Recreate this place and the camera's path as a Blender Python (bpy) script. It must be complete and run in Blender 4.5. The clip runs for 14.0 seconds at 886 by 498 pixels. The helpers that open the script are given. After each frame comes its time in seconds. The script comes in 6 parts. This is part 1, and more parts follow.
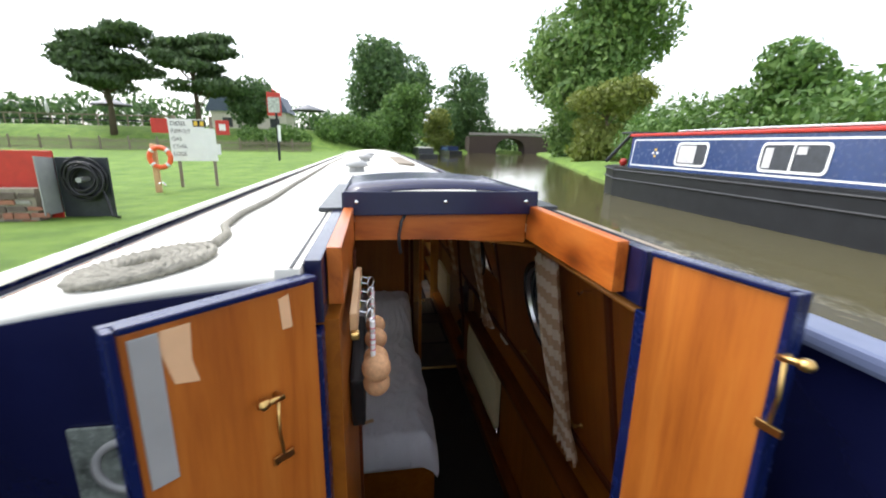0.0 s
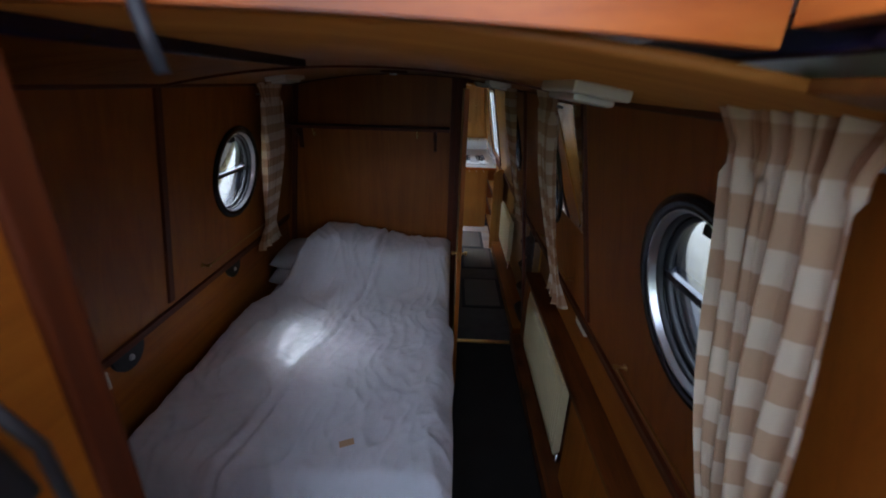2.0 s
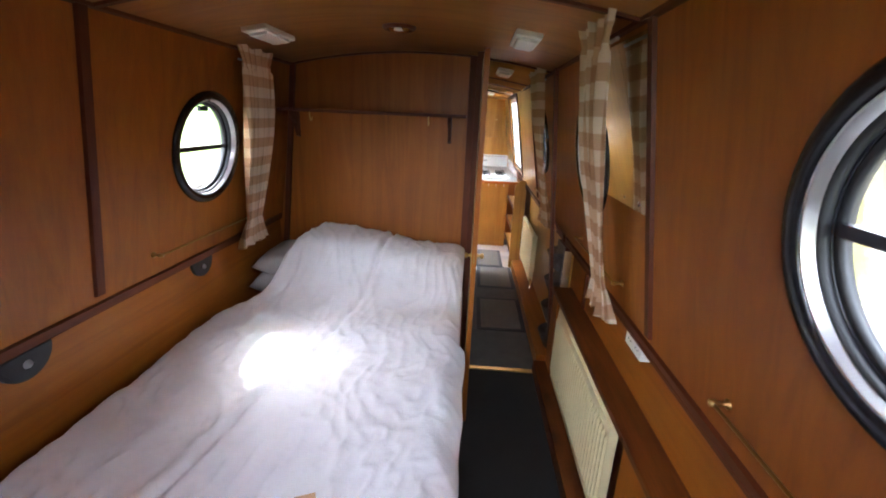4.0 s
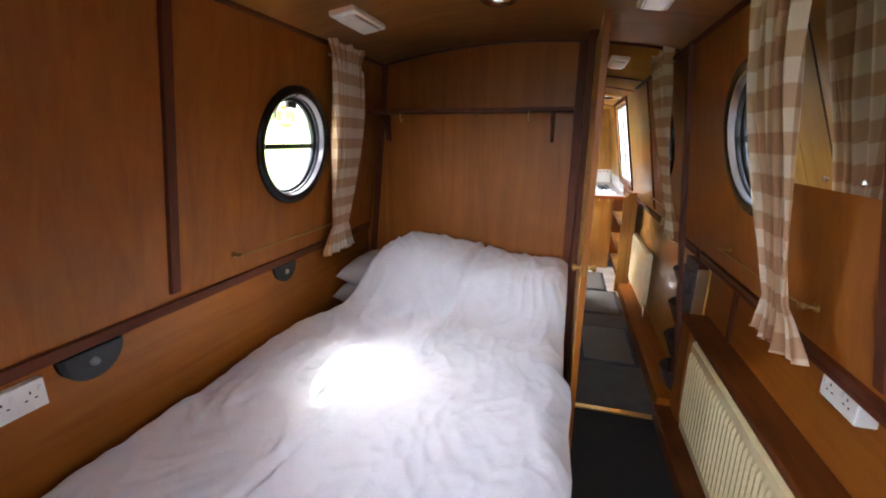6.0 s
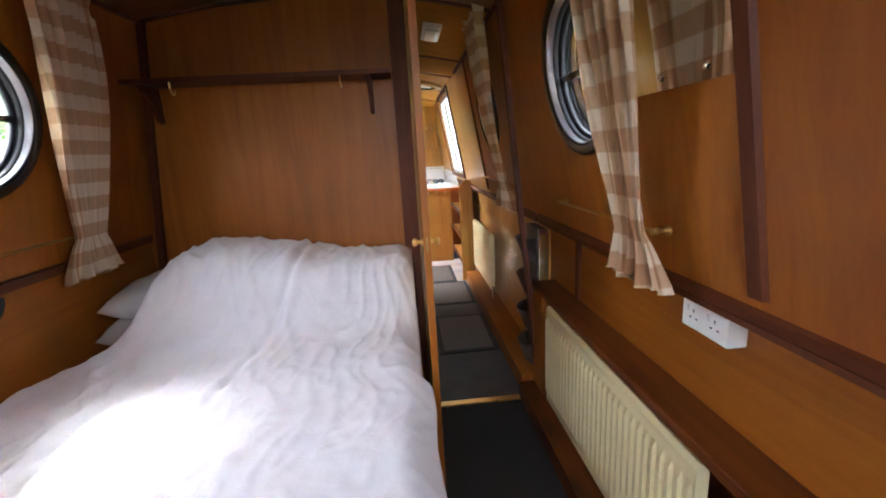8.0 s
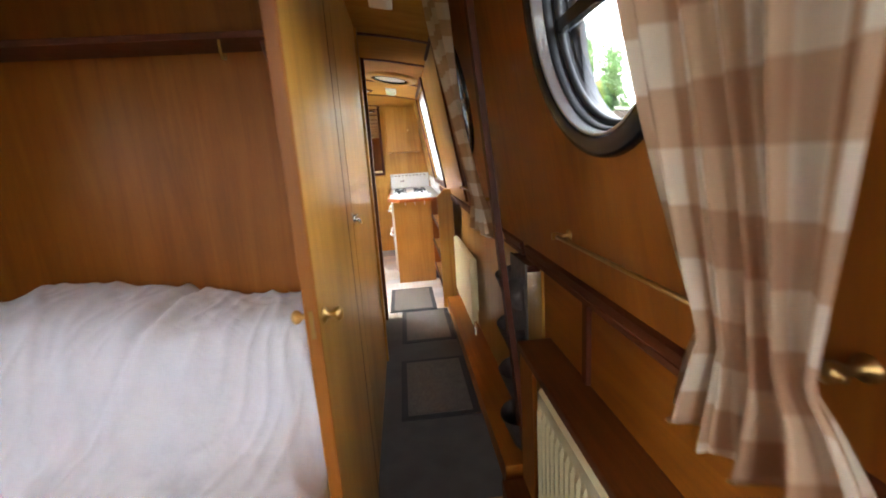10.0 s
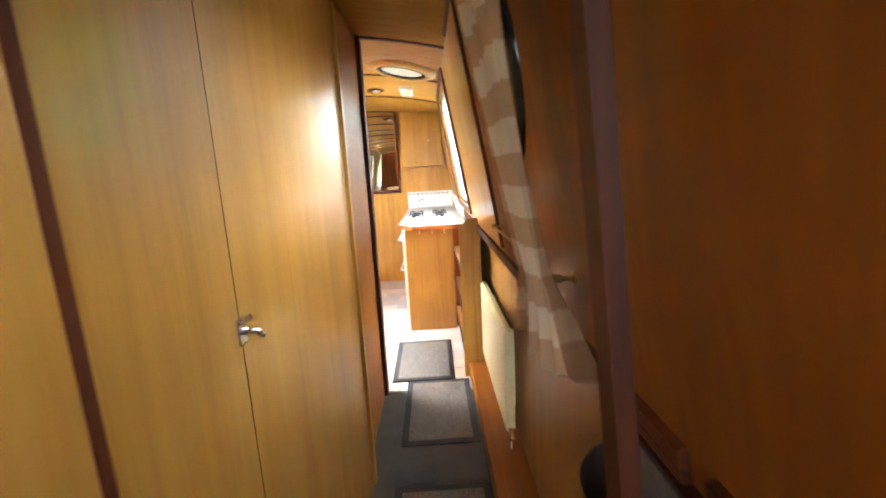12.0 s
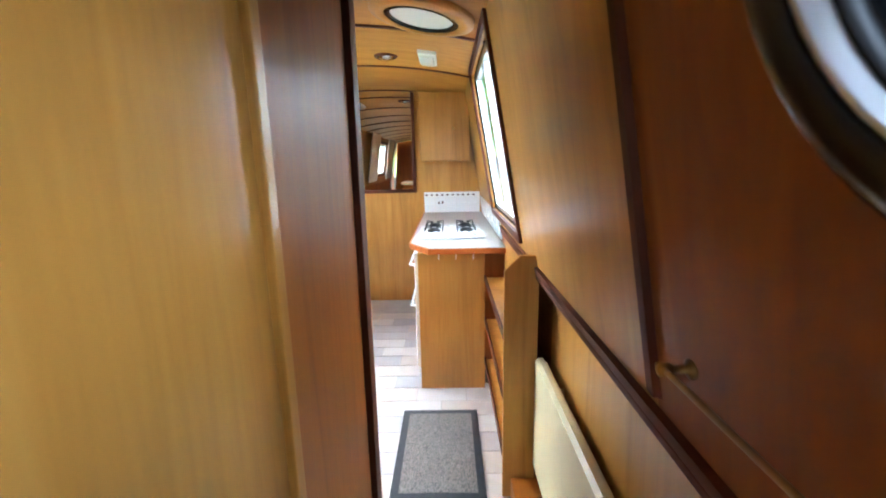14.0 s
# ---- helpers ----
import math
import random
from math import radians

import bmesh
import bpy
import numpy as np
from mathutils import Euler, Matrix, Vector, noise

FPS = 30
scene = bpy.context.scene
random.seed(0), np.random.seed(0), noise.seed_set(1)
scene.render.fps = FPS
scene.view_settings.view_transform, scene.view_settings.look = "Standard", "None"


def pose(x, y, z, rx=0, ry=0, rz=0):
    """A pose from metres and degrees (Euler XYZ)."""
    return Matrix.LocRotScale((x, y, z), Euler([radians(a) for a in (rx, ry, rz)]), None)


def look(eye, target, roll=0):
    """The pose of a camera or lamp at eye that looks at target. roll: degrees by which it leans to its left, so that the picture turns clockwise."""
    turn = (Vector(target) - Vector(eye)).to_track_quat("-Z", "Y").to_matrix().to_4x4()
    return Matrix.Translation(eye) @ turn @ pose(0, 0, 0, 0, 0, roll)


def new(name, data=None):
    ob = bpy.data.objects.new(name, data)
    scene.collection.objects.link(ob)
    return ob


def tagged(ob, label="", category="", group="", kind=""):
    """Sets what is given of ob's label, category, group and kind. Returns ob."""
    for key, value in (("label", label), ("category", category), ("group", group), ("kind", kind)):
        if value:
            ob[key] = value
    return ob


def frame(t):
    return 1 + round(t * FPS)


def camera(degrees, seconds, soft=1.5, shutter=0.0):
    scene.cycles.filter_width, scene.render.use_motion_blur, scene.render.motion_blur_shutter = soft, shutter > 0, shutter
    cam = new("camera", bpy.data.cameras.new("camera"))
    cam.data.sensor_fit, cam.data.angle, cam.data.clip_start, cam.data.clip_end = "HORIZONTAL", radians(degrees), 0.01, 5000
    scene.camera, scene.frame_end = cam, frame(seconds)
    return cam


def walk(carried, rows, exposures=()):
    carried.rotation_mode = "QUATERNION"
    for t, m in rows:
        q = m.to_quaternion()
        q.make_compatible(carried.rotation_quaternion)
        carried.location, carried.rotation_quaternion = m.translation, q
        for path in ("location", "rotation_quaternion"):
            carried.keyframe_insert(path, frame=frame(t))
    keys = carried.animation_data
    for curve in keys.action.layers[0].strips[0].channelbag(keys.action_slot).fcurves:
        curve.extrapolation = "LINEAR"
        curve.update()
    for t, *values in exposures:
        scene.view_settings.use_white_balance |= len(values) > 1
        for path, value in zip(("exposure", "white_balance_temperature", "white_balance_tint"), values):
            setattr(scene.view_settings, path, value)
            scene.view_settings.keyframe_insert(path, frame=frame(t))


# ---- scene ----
cam = camera(93.1, 14.0, 1.9, 0.4)
PATH = [
    (0, (0.003, -4.474, 2.413), (0.324, -2.561, 1.929), 1.0),
    (0.5, (0.076, -4.161, 2.372), (0.312, -2.268, 1.77), 3.1),
    (1, (0.177, -3.873, 2.317), (0.228, -1.989, 1.648), 3.2),
    (1.5, (0.223, -3.598, 2.2), (0.268, -1.769, 1.393), 4.3),
    (2, (0.328, -3.324, 2.02), (0.305, -1.465, 1.283), 1.8),
    (2.5, (0.345, -3.187, 1.917), (0.328, -1.32, 1.198), 3.3),
    (5, (0.37, -2.782, 1.603), (0.085, -0.878, 1.061), 0.6),
    (5.5, (0.321, -2.716, 1.576), (-0.138, -0.863, 0.982), 0.9),
    (6, (0.301, -2.656, 1.535), (-0.239, -0.796, 1.034), 0.3),
    (6.5, (0.3, -2.601, 1.521), (-0.159, -0.739, 0.954), -0.4),
    (7, (0.346, -2.503, 1.469), (0.067, -0.625, 0.839), 0.4),
    (7.5, (0.336, -2.375, 1.3), (0.368, -0.425, 0.854), -7.0),
    (8, (0.344, -2.319, 1.321), (0.496, -0.376, 0.872), -3.3),
    (10.5, (0.644, -1.421, 1.302), (0.808, 0.526, 0.878), -3.9),
    (11, (0.667, -1.187, 1.314), (0.767, 0.772, 0.921), -3.1),
    (11.5, (0.677, -0.95, 1.342), (0.871, 1.019, 1.049), -5.1),
    (12, (0.712, -0.682, 1.327), (0.753, 1.284, 0.966), -3.1),
    (12.5, (0.71, -0.439, 1.332), (0.629, 1.537, 1.035), -2.0),
    (13, (0.7, -0.101, 1.349), (0.739, 1.874, 1.039), -1.6),
    (13.5, (0.683, 0.136, 1.349), (0.635, 2.1, 0.973), -2.3),
    (14, (0.662, 0.34, 1.386), (0.632, 2.298, 0.984), -1.2),
]
EXPOSURES = [(0.0, 1.75, 6300, 10), (0.5, 1.35, 6300, 10), (1.0, 1.1, 6200, 10), (1.5, 1.45, 5700, 10), (2.0, 2.7, 5400, 10), (2.7, 4.3, 5600, 10), (5.0, 5.0, 6000, 10), (8.0, 5.0, 6000, 10), (10.5, 5.05, 6500, 8), (11.2, 5.5, 6700, 6), (12.3, 5.75, 5800, 4), (13.0, 5.3, 5200, 3), (14.0, 5.0, 5300, 3)]
rows = [(t, look(eye, aim, lean)) for t, eye, aim, lean in PATH]
walk(cam, rows, EXPOSURES)

# ---- light: bright overcast sky with a weak high sun ----
world = bpy.data.worlds.new("sky")
scene.world = world
world.use_nodes = True
wn = world.node_tree.nodes
sky = wn.new("ShaderNodeTexSky")
sky.sky_type = "NISHITA"
sky.sun_disc = False
SUN_WAY = Vector((0.40, -0.36, -0.90)).normalized()
sky.sun_elevation = math.asin(-SUN_WAY.z)
sky.sun_rotation = math.atan2(-SUN_WAY.x, -SUN_WAY.y)
sky.air_density, sky.dust_density, sky.ozone_density = 1.0, 3.0, 1.0
hsv = wn.new("ShaderNodeHueSaturation")
hsv.inputs["Saturation"].default_value = 0.3
world.node_tree.links.new(sky.outputs[0], hsv.inputs["Color"])
world.node_tree.links.new(hsv.outputs[0], wn["Background"].inputs[0])
wn["Background"].inputs[1].default_value = 0.15

sun = new("sun", bpy.data.lights.new("sun", "SUN"))
sun.data.energy = 0.17
sun.data.angle = radians(1.0)
sun.data.color = (1.0, 0.96, 0.9)
sun.matrix_world = look((0, 0, 30), Vector((0, 0, 30)) + SUN_WAY)


# ---- materials ----
def mat(name):
    m = bpy.data.materials.new(name)
    m.use_nodes = True
    return m, m.node_tree.nodes, m.node_tree.links, m.node_tree.nodes["Principled BSDF"]


def ramp(nodes, stops):
    r = nodes.new("ShaderNodeValToRGB")
    while len(r.color_ramp.elements) < len(stops):
        r.color_ramp.elements.new(0.5)
    for e, (p, c) in zip(r.color_ramp.elements, stops):
        e.position, e.color = p, (*c, 1)
    return r


def coords(nodes, links, scale, kind="Object"):
    tc = nodes.new("ShaderNodeTexCoord")
    mp = nodes.new("ShaderNodeMapping")
    mp.inputs["Scale"].default_value = scale
    links.new(tc.outputs[kind], mp.inputs["Vector"])
    return mp


def noise_tex(nodes, links, vec, scale, detail=5, rough=0.6, distort=0.0):
    n = nodes.new("ShaderNodeTexNoise")
    n.inputs["Scale"].default_value = scale
    n.inputs["Detail"].default_value = detail
    n.inputs["Roughness"].default_value = rough
    n.inputs["Distortion"].default_value = distort
    links.new(vec.outputs[0], n.inputs["Vector"])
    return n


def bump(nodes, links, bsdf, height, strength, distance=0.002):
    b = nodes.new("ShaderNodeBump")
    b.inputs["Strength"].default_value = strength
    b.inputs["Distance"].default_value = distance
    links.new(height, b.inputs["Height"])
    links.new(b.outputs[0], bsdf.inputs["Normal"])


def mixed(nodes, links, fac, a, b, blend="MIX"):
    m = nodes.new("ShaderNodeMix")
    m.data_type, m.blend_type = "RGBA", blend
    for sock, v in ((m.inputs[0], fac), (m.inputs[6], a), (m.inputs[7], b)):
        if isinstance(v, (int, float)):
            sock.default_value = v
        elif isinstance(v, tuple):
            sock.default_value = (*v, 1)
        else:
            links.new(v, sock)
    return m.outputs[2]


def wood(name, dark, mid, light, rough=0.35, grain=(14, 14, 0.9), strength=0.12, coat=0.0, knots=False):
    """Veneer or timber: long grain along z unless the scale says otherwise, broad figure and fine pores."""
    m, n, l, b = mat(name)
    co = coords(n, l, grain)
    broad = noise_tex(n, l, co, 1.0, 4, 0.55, 1.4)
    fine = noise_tex(n, l, coords(n, l, tuple(g * 9 for g in grain)), 1.0, 6, 0.7, 0.2)
    blot = noise_tex(n, l, coords(n, l, (1.3, 1.3, 1.3)), 1.0, 3)
    r = ramp(n, [(0.28, dark), (0.5, mid), (0.74, light)])
    mx = n.new("ShaderNodeMath")
    mx.operation = "MULTIPLY_ADD"
    mx.inputs[1].default_value, mx.inputs[2].default_value = 0.32, 0.0
    l.new(fine.outputs[0], mx.inputs[0])
    ad = n.new("ShaderNodeMath")
    ad.operation = "MULTIPLY_ADD"
    ad.inputs[1].default_value = 0.68
    l.new(broad.outputs[0], ad.inputs[0])
    l.new(mx.outputs[0], ad.inputs[2])
    l.new(ad.outputs[0], r.inputs[0])
    shade = ramp(n, [(0.3, (0.76, 0.73, 0.70)), (0.7, (1.12, 1.10, 1.06))])
    l.new(blot.outputs[0], shade.inputs[0])
    col = mixed(n, l, 1.0, r.outputs[0], shade.outputs[0], "MULTIPLY")
    if knots:
        vo = n.new("ShaderNodeTexVoronoi")
        vo.inputs["Scale"].default_value = 1.0
        l.new(coords(n, l, tuple(3.0 + 0.35 * g for g in grain)).outputs[0], vo.inputs["Vector"])
        kr = ramp(n, [(0.08, (0.22, 0.15, 0.10)), (0.22, (0.62, 0.52, 0.42)), (0.48, (1.0, 1.0, 1.0))])
        l.new(vo.outputs["Distance"], kr.inputs[0])
        col = mixed(n, l, 0.85, col, kr.outputs[0], "MULTIPLY")
    l.new(col, b.inputs["Base Color"])
    rr = n.new("ShaderNodeMapRange")
    rr.inputs["To Min"].default_value, rr.inputs["To Max"].default_value = rough - 0.06, rough + 0.12
    l.new(fine.outputs[0], rr.inputs[0])
    l.new(rr.outputs[0], b.inputs["Roughness"])
    b.inputs["Coat Weight"].default_value = coat
    b.inputs["Specular IOR Level"].default_value = 0.36
    b.inputs["Coat Roughness"].default_value = 0.2
    bump(n, l, b, fine.outputs[0], strength, 0.001)
    return m


def plain(name, color, rough=0.5, metal=0.0, vary=0.12, scale=6.0, bumps=0.0, bscale=60.0, fine=None):
    m, n, l, b = mat(name)
    co = coords(n, l, (1, 1, 1))
    a = noise_tex(n, l, co, scale, 5)
    lo = tuple(c * (1 - vary) for c in color)
    hi = tuple(min(1, c * (1 + vary)) for c in color)
    r = ramp(n, [(0.3, lo), (0.7, hi)])
    l.new(a.outputs[0], r.inputs[0])
    l.new(r.outputs[0], b.inputs["Base Color"])
    b.inputs["Metallic"].default_value = metal
    rr = n.new("ShaderNodeMapRange")
    rr.inputs["To Min"].default_value, rr.inputs["To Max"].default_value = max(0.03, rough - 0.08), min(1, rough + 0.1)
    f = noise_tex(n, l, co, scale * 5, 4)
    l.new(f.outputs[0], rr.inputs[0])
    l.new(rr.outputs[0], b.inputs["Roughness"])
    if bumps:
        h = noise_tex(n, l, co, bscale, 4)
        bump(n, l, b, h.outputs[0], bumps, 0.003)
    return m


OAK = wood("oak_veneer", (0.225, 0.064, 0.003), (0.31, 0.096, 0.005), (0.375, 0.130, 0.009), 0.46, coat=0.04)
OAK_Y = wood("oak_veneer_lengthwise", (0.225, 0.064, 0.003), (0.31, 0.096, 0.005), (0.375, 0.130, 0.009), 0.46, (14, 0.9, 14), coat=0.04)
OAK_X = wood("oak_veneer_crosswise", (0.225, 0.064, 0.003), (0.31, 0.096, 0.005), (0.375, 0.130, 0.009), 0.46, (0.9, 14, 14), coat=0.04)
CEIL = wood("ceiling_veneer", (0.22, 0.075, 0.009), (0.33, 0.125, 0.018), (0.43, 0.18, 0.032), 0.46, (0.9, 12, 12), coat=0.06)
ASH = wood("door_veneer", (0.37, 0.165, 0.022), (0.52, 0.255, 0.042), (0.62, 0.335, 0.070), 0.36, (9, 9, 0.6), coat=0.5)
ASH_X = wood("pale_ceiling_veneer", (0.40, 0.175, 0.022), (0.50, 0.240, 0.038), (0.57, 0.295, 0.056), 0.42, (0.7, 11, 11), coat=0.2)
OAK_RED = wood("red_stained_oak_veneer", (0.195, 0.050, 0.003), (0.27, 0.076, 0.005), (0.325, 0.103, 0.009), 0.46, coat=0.04)
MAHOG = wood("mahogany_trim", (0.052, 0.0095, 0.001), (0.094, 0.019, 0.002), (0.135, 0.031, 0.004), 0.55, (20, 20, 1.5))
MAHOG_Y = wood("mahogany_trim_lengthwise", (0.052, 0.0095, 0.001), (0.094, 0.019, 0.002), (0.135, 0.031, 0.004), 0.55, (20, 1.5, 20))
LEDGE = wood("ledge_stain", (0.075, 0.018, 0.003), (0.135, 0.036, 0.004), (0.195, 0.058, 0.008), 0.45, (16, 0.9, 16), 0.1, 0.05, True)
PINE = wood("varnished_pine", (0.22, 0.040, 0.005), (0.47, 0.122, 0.015), (0.60, 0.195, 0.034), 0.34, (16, 1.6, 9), 0.1, 0.2, True)
PINE_X = wood("varnished_pine_crosswise", (0.22, 0.040, 0.005), (0.47, 0.122, 0.015), (0.60, 0.195, 0.034), 0.34, (1.6, 16, 9), 0.1, 0.2, True)
DOORPLY = wood("door_ply", (0.28, 0.068, 0.009), (0.46, 0.136, 0.018), (0.58, 0.205, 0.034), 0.4, (9, 9, 0.7), 0.1, 0.15)
PALEWOOD = wood("pale_beech", (0.55, 0.33, 0.16), (0.68, 0.44, 0.24), (0.76, 0.54, 0.32), 0.5, (10, 2, 10))
BARE = plain("bare_worn_wood", (0.72, 0.44, 0.24), 0.6, vary=0.1)
NAVY = plain("navy_paint", (0.008, 0.010, 0.045), 0.22, vary=0.15, bumps=0.05)
BLUE = plain("blue_gloss_paint", (0.005, 0.011, 0.065), 0.25, vary=0.2, bumps=0.06)
CREAM = plain("cream_roof_paint", (0.74, 0.72, 0.64), 0.5, vary=0.06, scale=3, bumps=0.15, bscale=140)
WHITE = plain("white_enamel", (0.80, 0.80, 0.78), 0.25, vary=0.03)
PLASTIC = plain("white_plastic", (0.78, 0.77, 0.73), 0.35, vary=0.03)
BLACK = plain("black_rubber", (0.012, 0.012, 0.013), 0.5, vary=0.2)
BLACKGLOSS = plain("black_porthole_rim", (0.010, 0.011, 0.014), 0.18, vary=0.2)
ALU = plain("aluminium", (0.75, 0.76, 0.78), 0.30, 1.0, 0.02, 2)
CHROME = plain("chrome", (0.8, 0.8, 0.82), 0.12, 1.0, 0.04)
OLDBRASS = plain("tarnished_brass", (0.36, 0.21, 0.07), 0.38, 1.0, 0.1, 30)
BRASS = plain("brass", (0.62, 0.40, 0.14), 0.30, 1.0, 0.05, 5)
RADIATOR = plain("cream_radiator_enamel", (0.74, 0.64, 0.36), 0.32, vary=0.05)
CORK = plain("cork_ball", (0.60, 0.34, 0.17), 0.75, vary=0.18, scale=90, bumps=0.4, bscale=160)
ROPE = plain("grey_rope", (0.26, 0.245, 0.20), 0.9, vary=0.3, scale=60, bumps=0.6, bscale=220)
GREYPLASTIC = plain("grey_plastic", (0.33, 0.33, 0.32), 0.45, vary=0.1)
RED = plain("red_paint", (0.50, 0.035, 0.022), 0.4, vary=0.12)
ORANGE = plain("orange_plastic", (0.80, 0.12, 0.03), 0.4, vary=0.08)
GREENPAINT = plain("green_plastic", (0.03, 0.30, 0.06), 0.4)
PINK = plain("pink_paint", (0.7, 0.12, 0.16), 0.5)
YELLOW = plain("yellow_paint", (0.75, 0.5, 0.05), 0.5)
CARDWHITE = plain("white_board", (0.82, 0.82, 0.80), 0.5, vary=0.03)
INK = plain("black_lettering", (0.015, 0.015, 0.018), 0.6, vary=0.05)
WEATHERED = plain("weathered_timber", (0.24, 0.20, 0.15), 0.85, vary=0.25, scale=14, bumps=0.5)
LINEN_GREY = plain("grey_pillow_cotton", (0.55, 0.54, 0.53), 0.85, vary=0.06, bumps=0.3, bscale=30)
STEEL = plain("black_hull_paint", (0.014, 0.015, 0.017), 0.38, vary=0.3, scale=3, bumps=0.1)
COUNTER = plain("grey_laminate_worktop", (0.42, 0.39, 0.35), 0.35, vary=0.12, scale=70)
MDARK = plain("dark_slate_panel", (0.03, 0.034, 0.04), 0.35, vary=0.3, scale=8)


def cotton():
    m, n, l, b = mat("white_duvet_cotton")
    co = coords(n, l, (1, 1, 1))
    a = noise_tex(n, l, co, 5, 4)
    r = ramp(n, [(0.3, (0.76, 0.75, 0.77)), (0.7, (0.84, 0.83, 0.85))])
    l.new(a.outputs[0], r.inputs[0])
    l.new(r.outputs[0], b.inputs["Base Color"])
    b.inputs["Roughness"].default_value = 0.8
    b.inputs["Sheen Weight"].default_value = 0.15
    h = noise_tex(n, l, co, 17, 6, 0.55, 1.6)
    bump(n, l, b, h.outputs[0], 0.38, 0.006)
    return m


def gingham():
    """Check cloth: UV in metres of cloth, 45 mm checks in two tones, woven fine bump, thin enough to glow against a window."""
    m, n, l, b = mat("checked_curtain_cotton")
    tc = n.new("ShaderNodeTexCoord")
    sep = n.new("ShaderNodeSeparateXYZ")
    l.new(tc.outputs["UV"], sep.inputs[0])
    bands = []
    for k in (0, 1):
        mo = n.new("ShaderNodeMath")
        mo.operation = "PINGPONG"
        mo.inputs[1].default_value = 0.052
        l.new(sep.outputs[k], mo.inputs[0])
        st = n.new("ShaderNodeMapRange")
        st.inputs["From Min"].default_value, st.inputs["From Max"].default_value = 0.024, 0.028
        l.new(mo.outputs[0], st.inputs[0])
        bands.append(st.outputs[0])
    add = n.new("ShaderNodeMath")
    add.operation = "ADD"
    l.new(bands[0], add.inputs[0])
    l.new(bands[1], add.inputs[1])
    half = n.new("ShaderNodeMath")
    half.operation = "MULTIPLY"
    half.inputs[1].default_value = 0.5
    l.new(add.outputs[0], half.inputs[0])
    r = ramp(n, [(0.0, (0.74, 0.62, 0.46)), (0.5, (0.56, 0.37, 0.22)), (1.0, (0.41, 0.225, 0.115))])
    l.new(half.outputs[0], r.inputs[0])
    weave = noise_tex(n, l, coords(n, l, (1, 1, 1)), 350, 3)
    l.new(r.outputs[0], b.inputs["Base Color"])
    b.inputs["Roughness"].default_value = 0.9
    bump(n, l, b, weave.outputs[0], 0.25, 0.001)
    tr = n.new("ShaderNodeBsdfTranslucent")
    l.new(r.outputs[0], tr.inputs["Color"])
    ms = n.new("ShaderNodeMixShader")
    ms.inputs[0].default_value = 0.3
    l.new(b.outputs[0], ms.inputs[1])
    l.new(tr.outputs[0], ms.inputs[2])
    l.new(ms.outputs[0], n["Material Output"].inputs[0])
    return m


def mirror_mat(name, rough):
    m, n, l, b = mat(name)
    b.inputs["Base Color"].default_value = (0.86, 0.86, 0.84, 1)
    b.inputs["Metallic"].default_value = 1.0
    b.inputs["Roughness"].default_value = rough
    return m


def glass_mat():
    m, n, l, b = mat("window_glass")
    b.inputs["Base Color"].default_value = (0.95, 0.97, 0.96, 1)
    b.inputs["Roughness"].default_value = 0.0
    b.inputs["IOR"].default_value = 1.1
    b.inputs["Transmission Weight"].default_value = 1.0
    return m


def frosted_mat():
    m, n, l, b = mat("lamp_diffuser")
    b.inputs["Base Color"].default_value = (0.75, 0.75, 0.72, 1)
    b.inputs["Roughness"].default_value = 0.3
    b.inputs["Coat Weight"].default_value = 0.4
    return m


def carpet(name, c1, c2, scale=420):
    m, n, l, b = mat(name)
    co = coords(n, l, (1, 1, 1))
    a = noise_tex(n, l, co, scale, 3, 0.8)
    big = noise_tex(n, l, co, 7, 4)
    r = ramp(n, [(0.35, c1), (0.65, c2)])
    l.new(a.outputs[0], r.inputs[0])
    s = ramp(n, [(0.3, (0.8, 0.8, 0.8)), (0.7, (1.15, 1.15, 1.15))])
    l.new(big.outputs[0], s.inputs[0])
    l.new(mixed(n, l, 1.0, r.outputs[0], s.outputs[0], "MULTIPLY"), b.inputs["Base Color"])
    b.inputs["Roughness"].default_value = 0.95
    bump(n, l, b, a.outputs[0], 0.8, 0.004)
    return m


def mat_weave():
    m, n, l, b = mat("coir_mat_weave")
    co = coords(n, l, (1, 1, 1))
    v = n.new("ShaderNodeTexVoronoi")
    v.inputs["Scale"].default_value = 240
    l.new(co.outputs[0], v.inputs["Vector"])
    r = ramp(n, [(0.1, (0.34, 0.31, 0.27)), (0.55, (0.14, 0.125, 0.11)), (0.8, (0.05, 0.045, 0.04))])
    l.new(v.outputs["Distance"], r.inputs[0])
    l.new(r.outputs[0], b.inputs["Base Color"])
    b.inputs["Roughness"].default_value = 0.9
    bump(n, l, b, v.outputs["Distance"], -0.7, 0.004)
    return m


COTTON, GINGHAM, GLASS, FROST = cotton(), gingham(), glass_mat(), frosted_mat()
MIRROR = mirror_mat("mirror_glass", 0.02)
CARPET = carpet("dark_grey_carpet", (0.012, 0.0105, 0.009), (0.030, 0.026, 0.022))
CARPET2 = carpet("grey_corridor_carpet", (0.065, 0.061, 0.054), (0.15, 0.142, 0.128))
WEAVE = mat_weave()
MATEDGE = plain("black_mat_border", (0.025, 0.026, 0.03), 0.7, vary=0.2, scale=60)


# ---- mesh helpers ----
def link_mesh(name, bm, material, parent=None, label="", smooth=False):
    me = bpy.data.meshes.new(name)
    bm.normal_update()
    bm.to_mesh(me)
    bm.free()
    if material:
        me.materials.append(material)
    if smooth:
        for p in me.polygons:
            p.use_smooth = True
    ob = new(name, me)
    ob.parent = parent
    if label:
        ob["label"] = label
    return ob


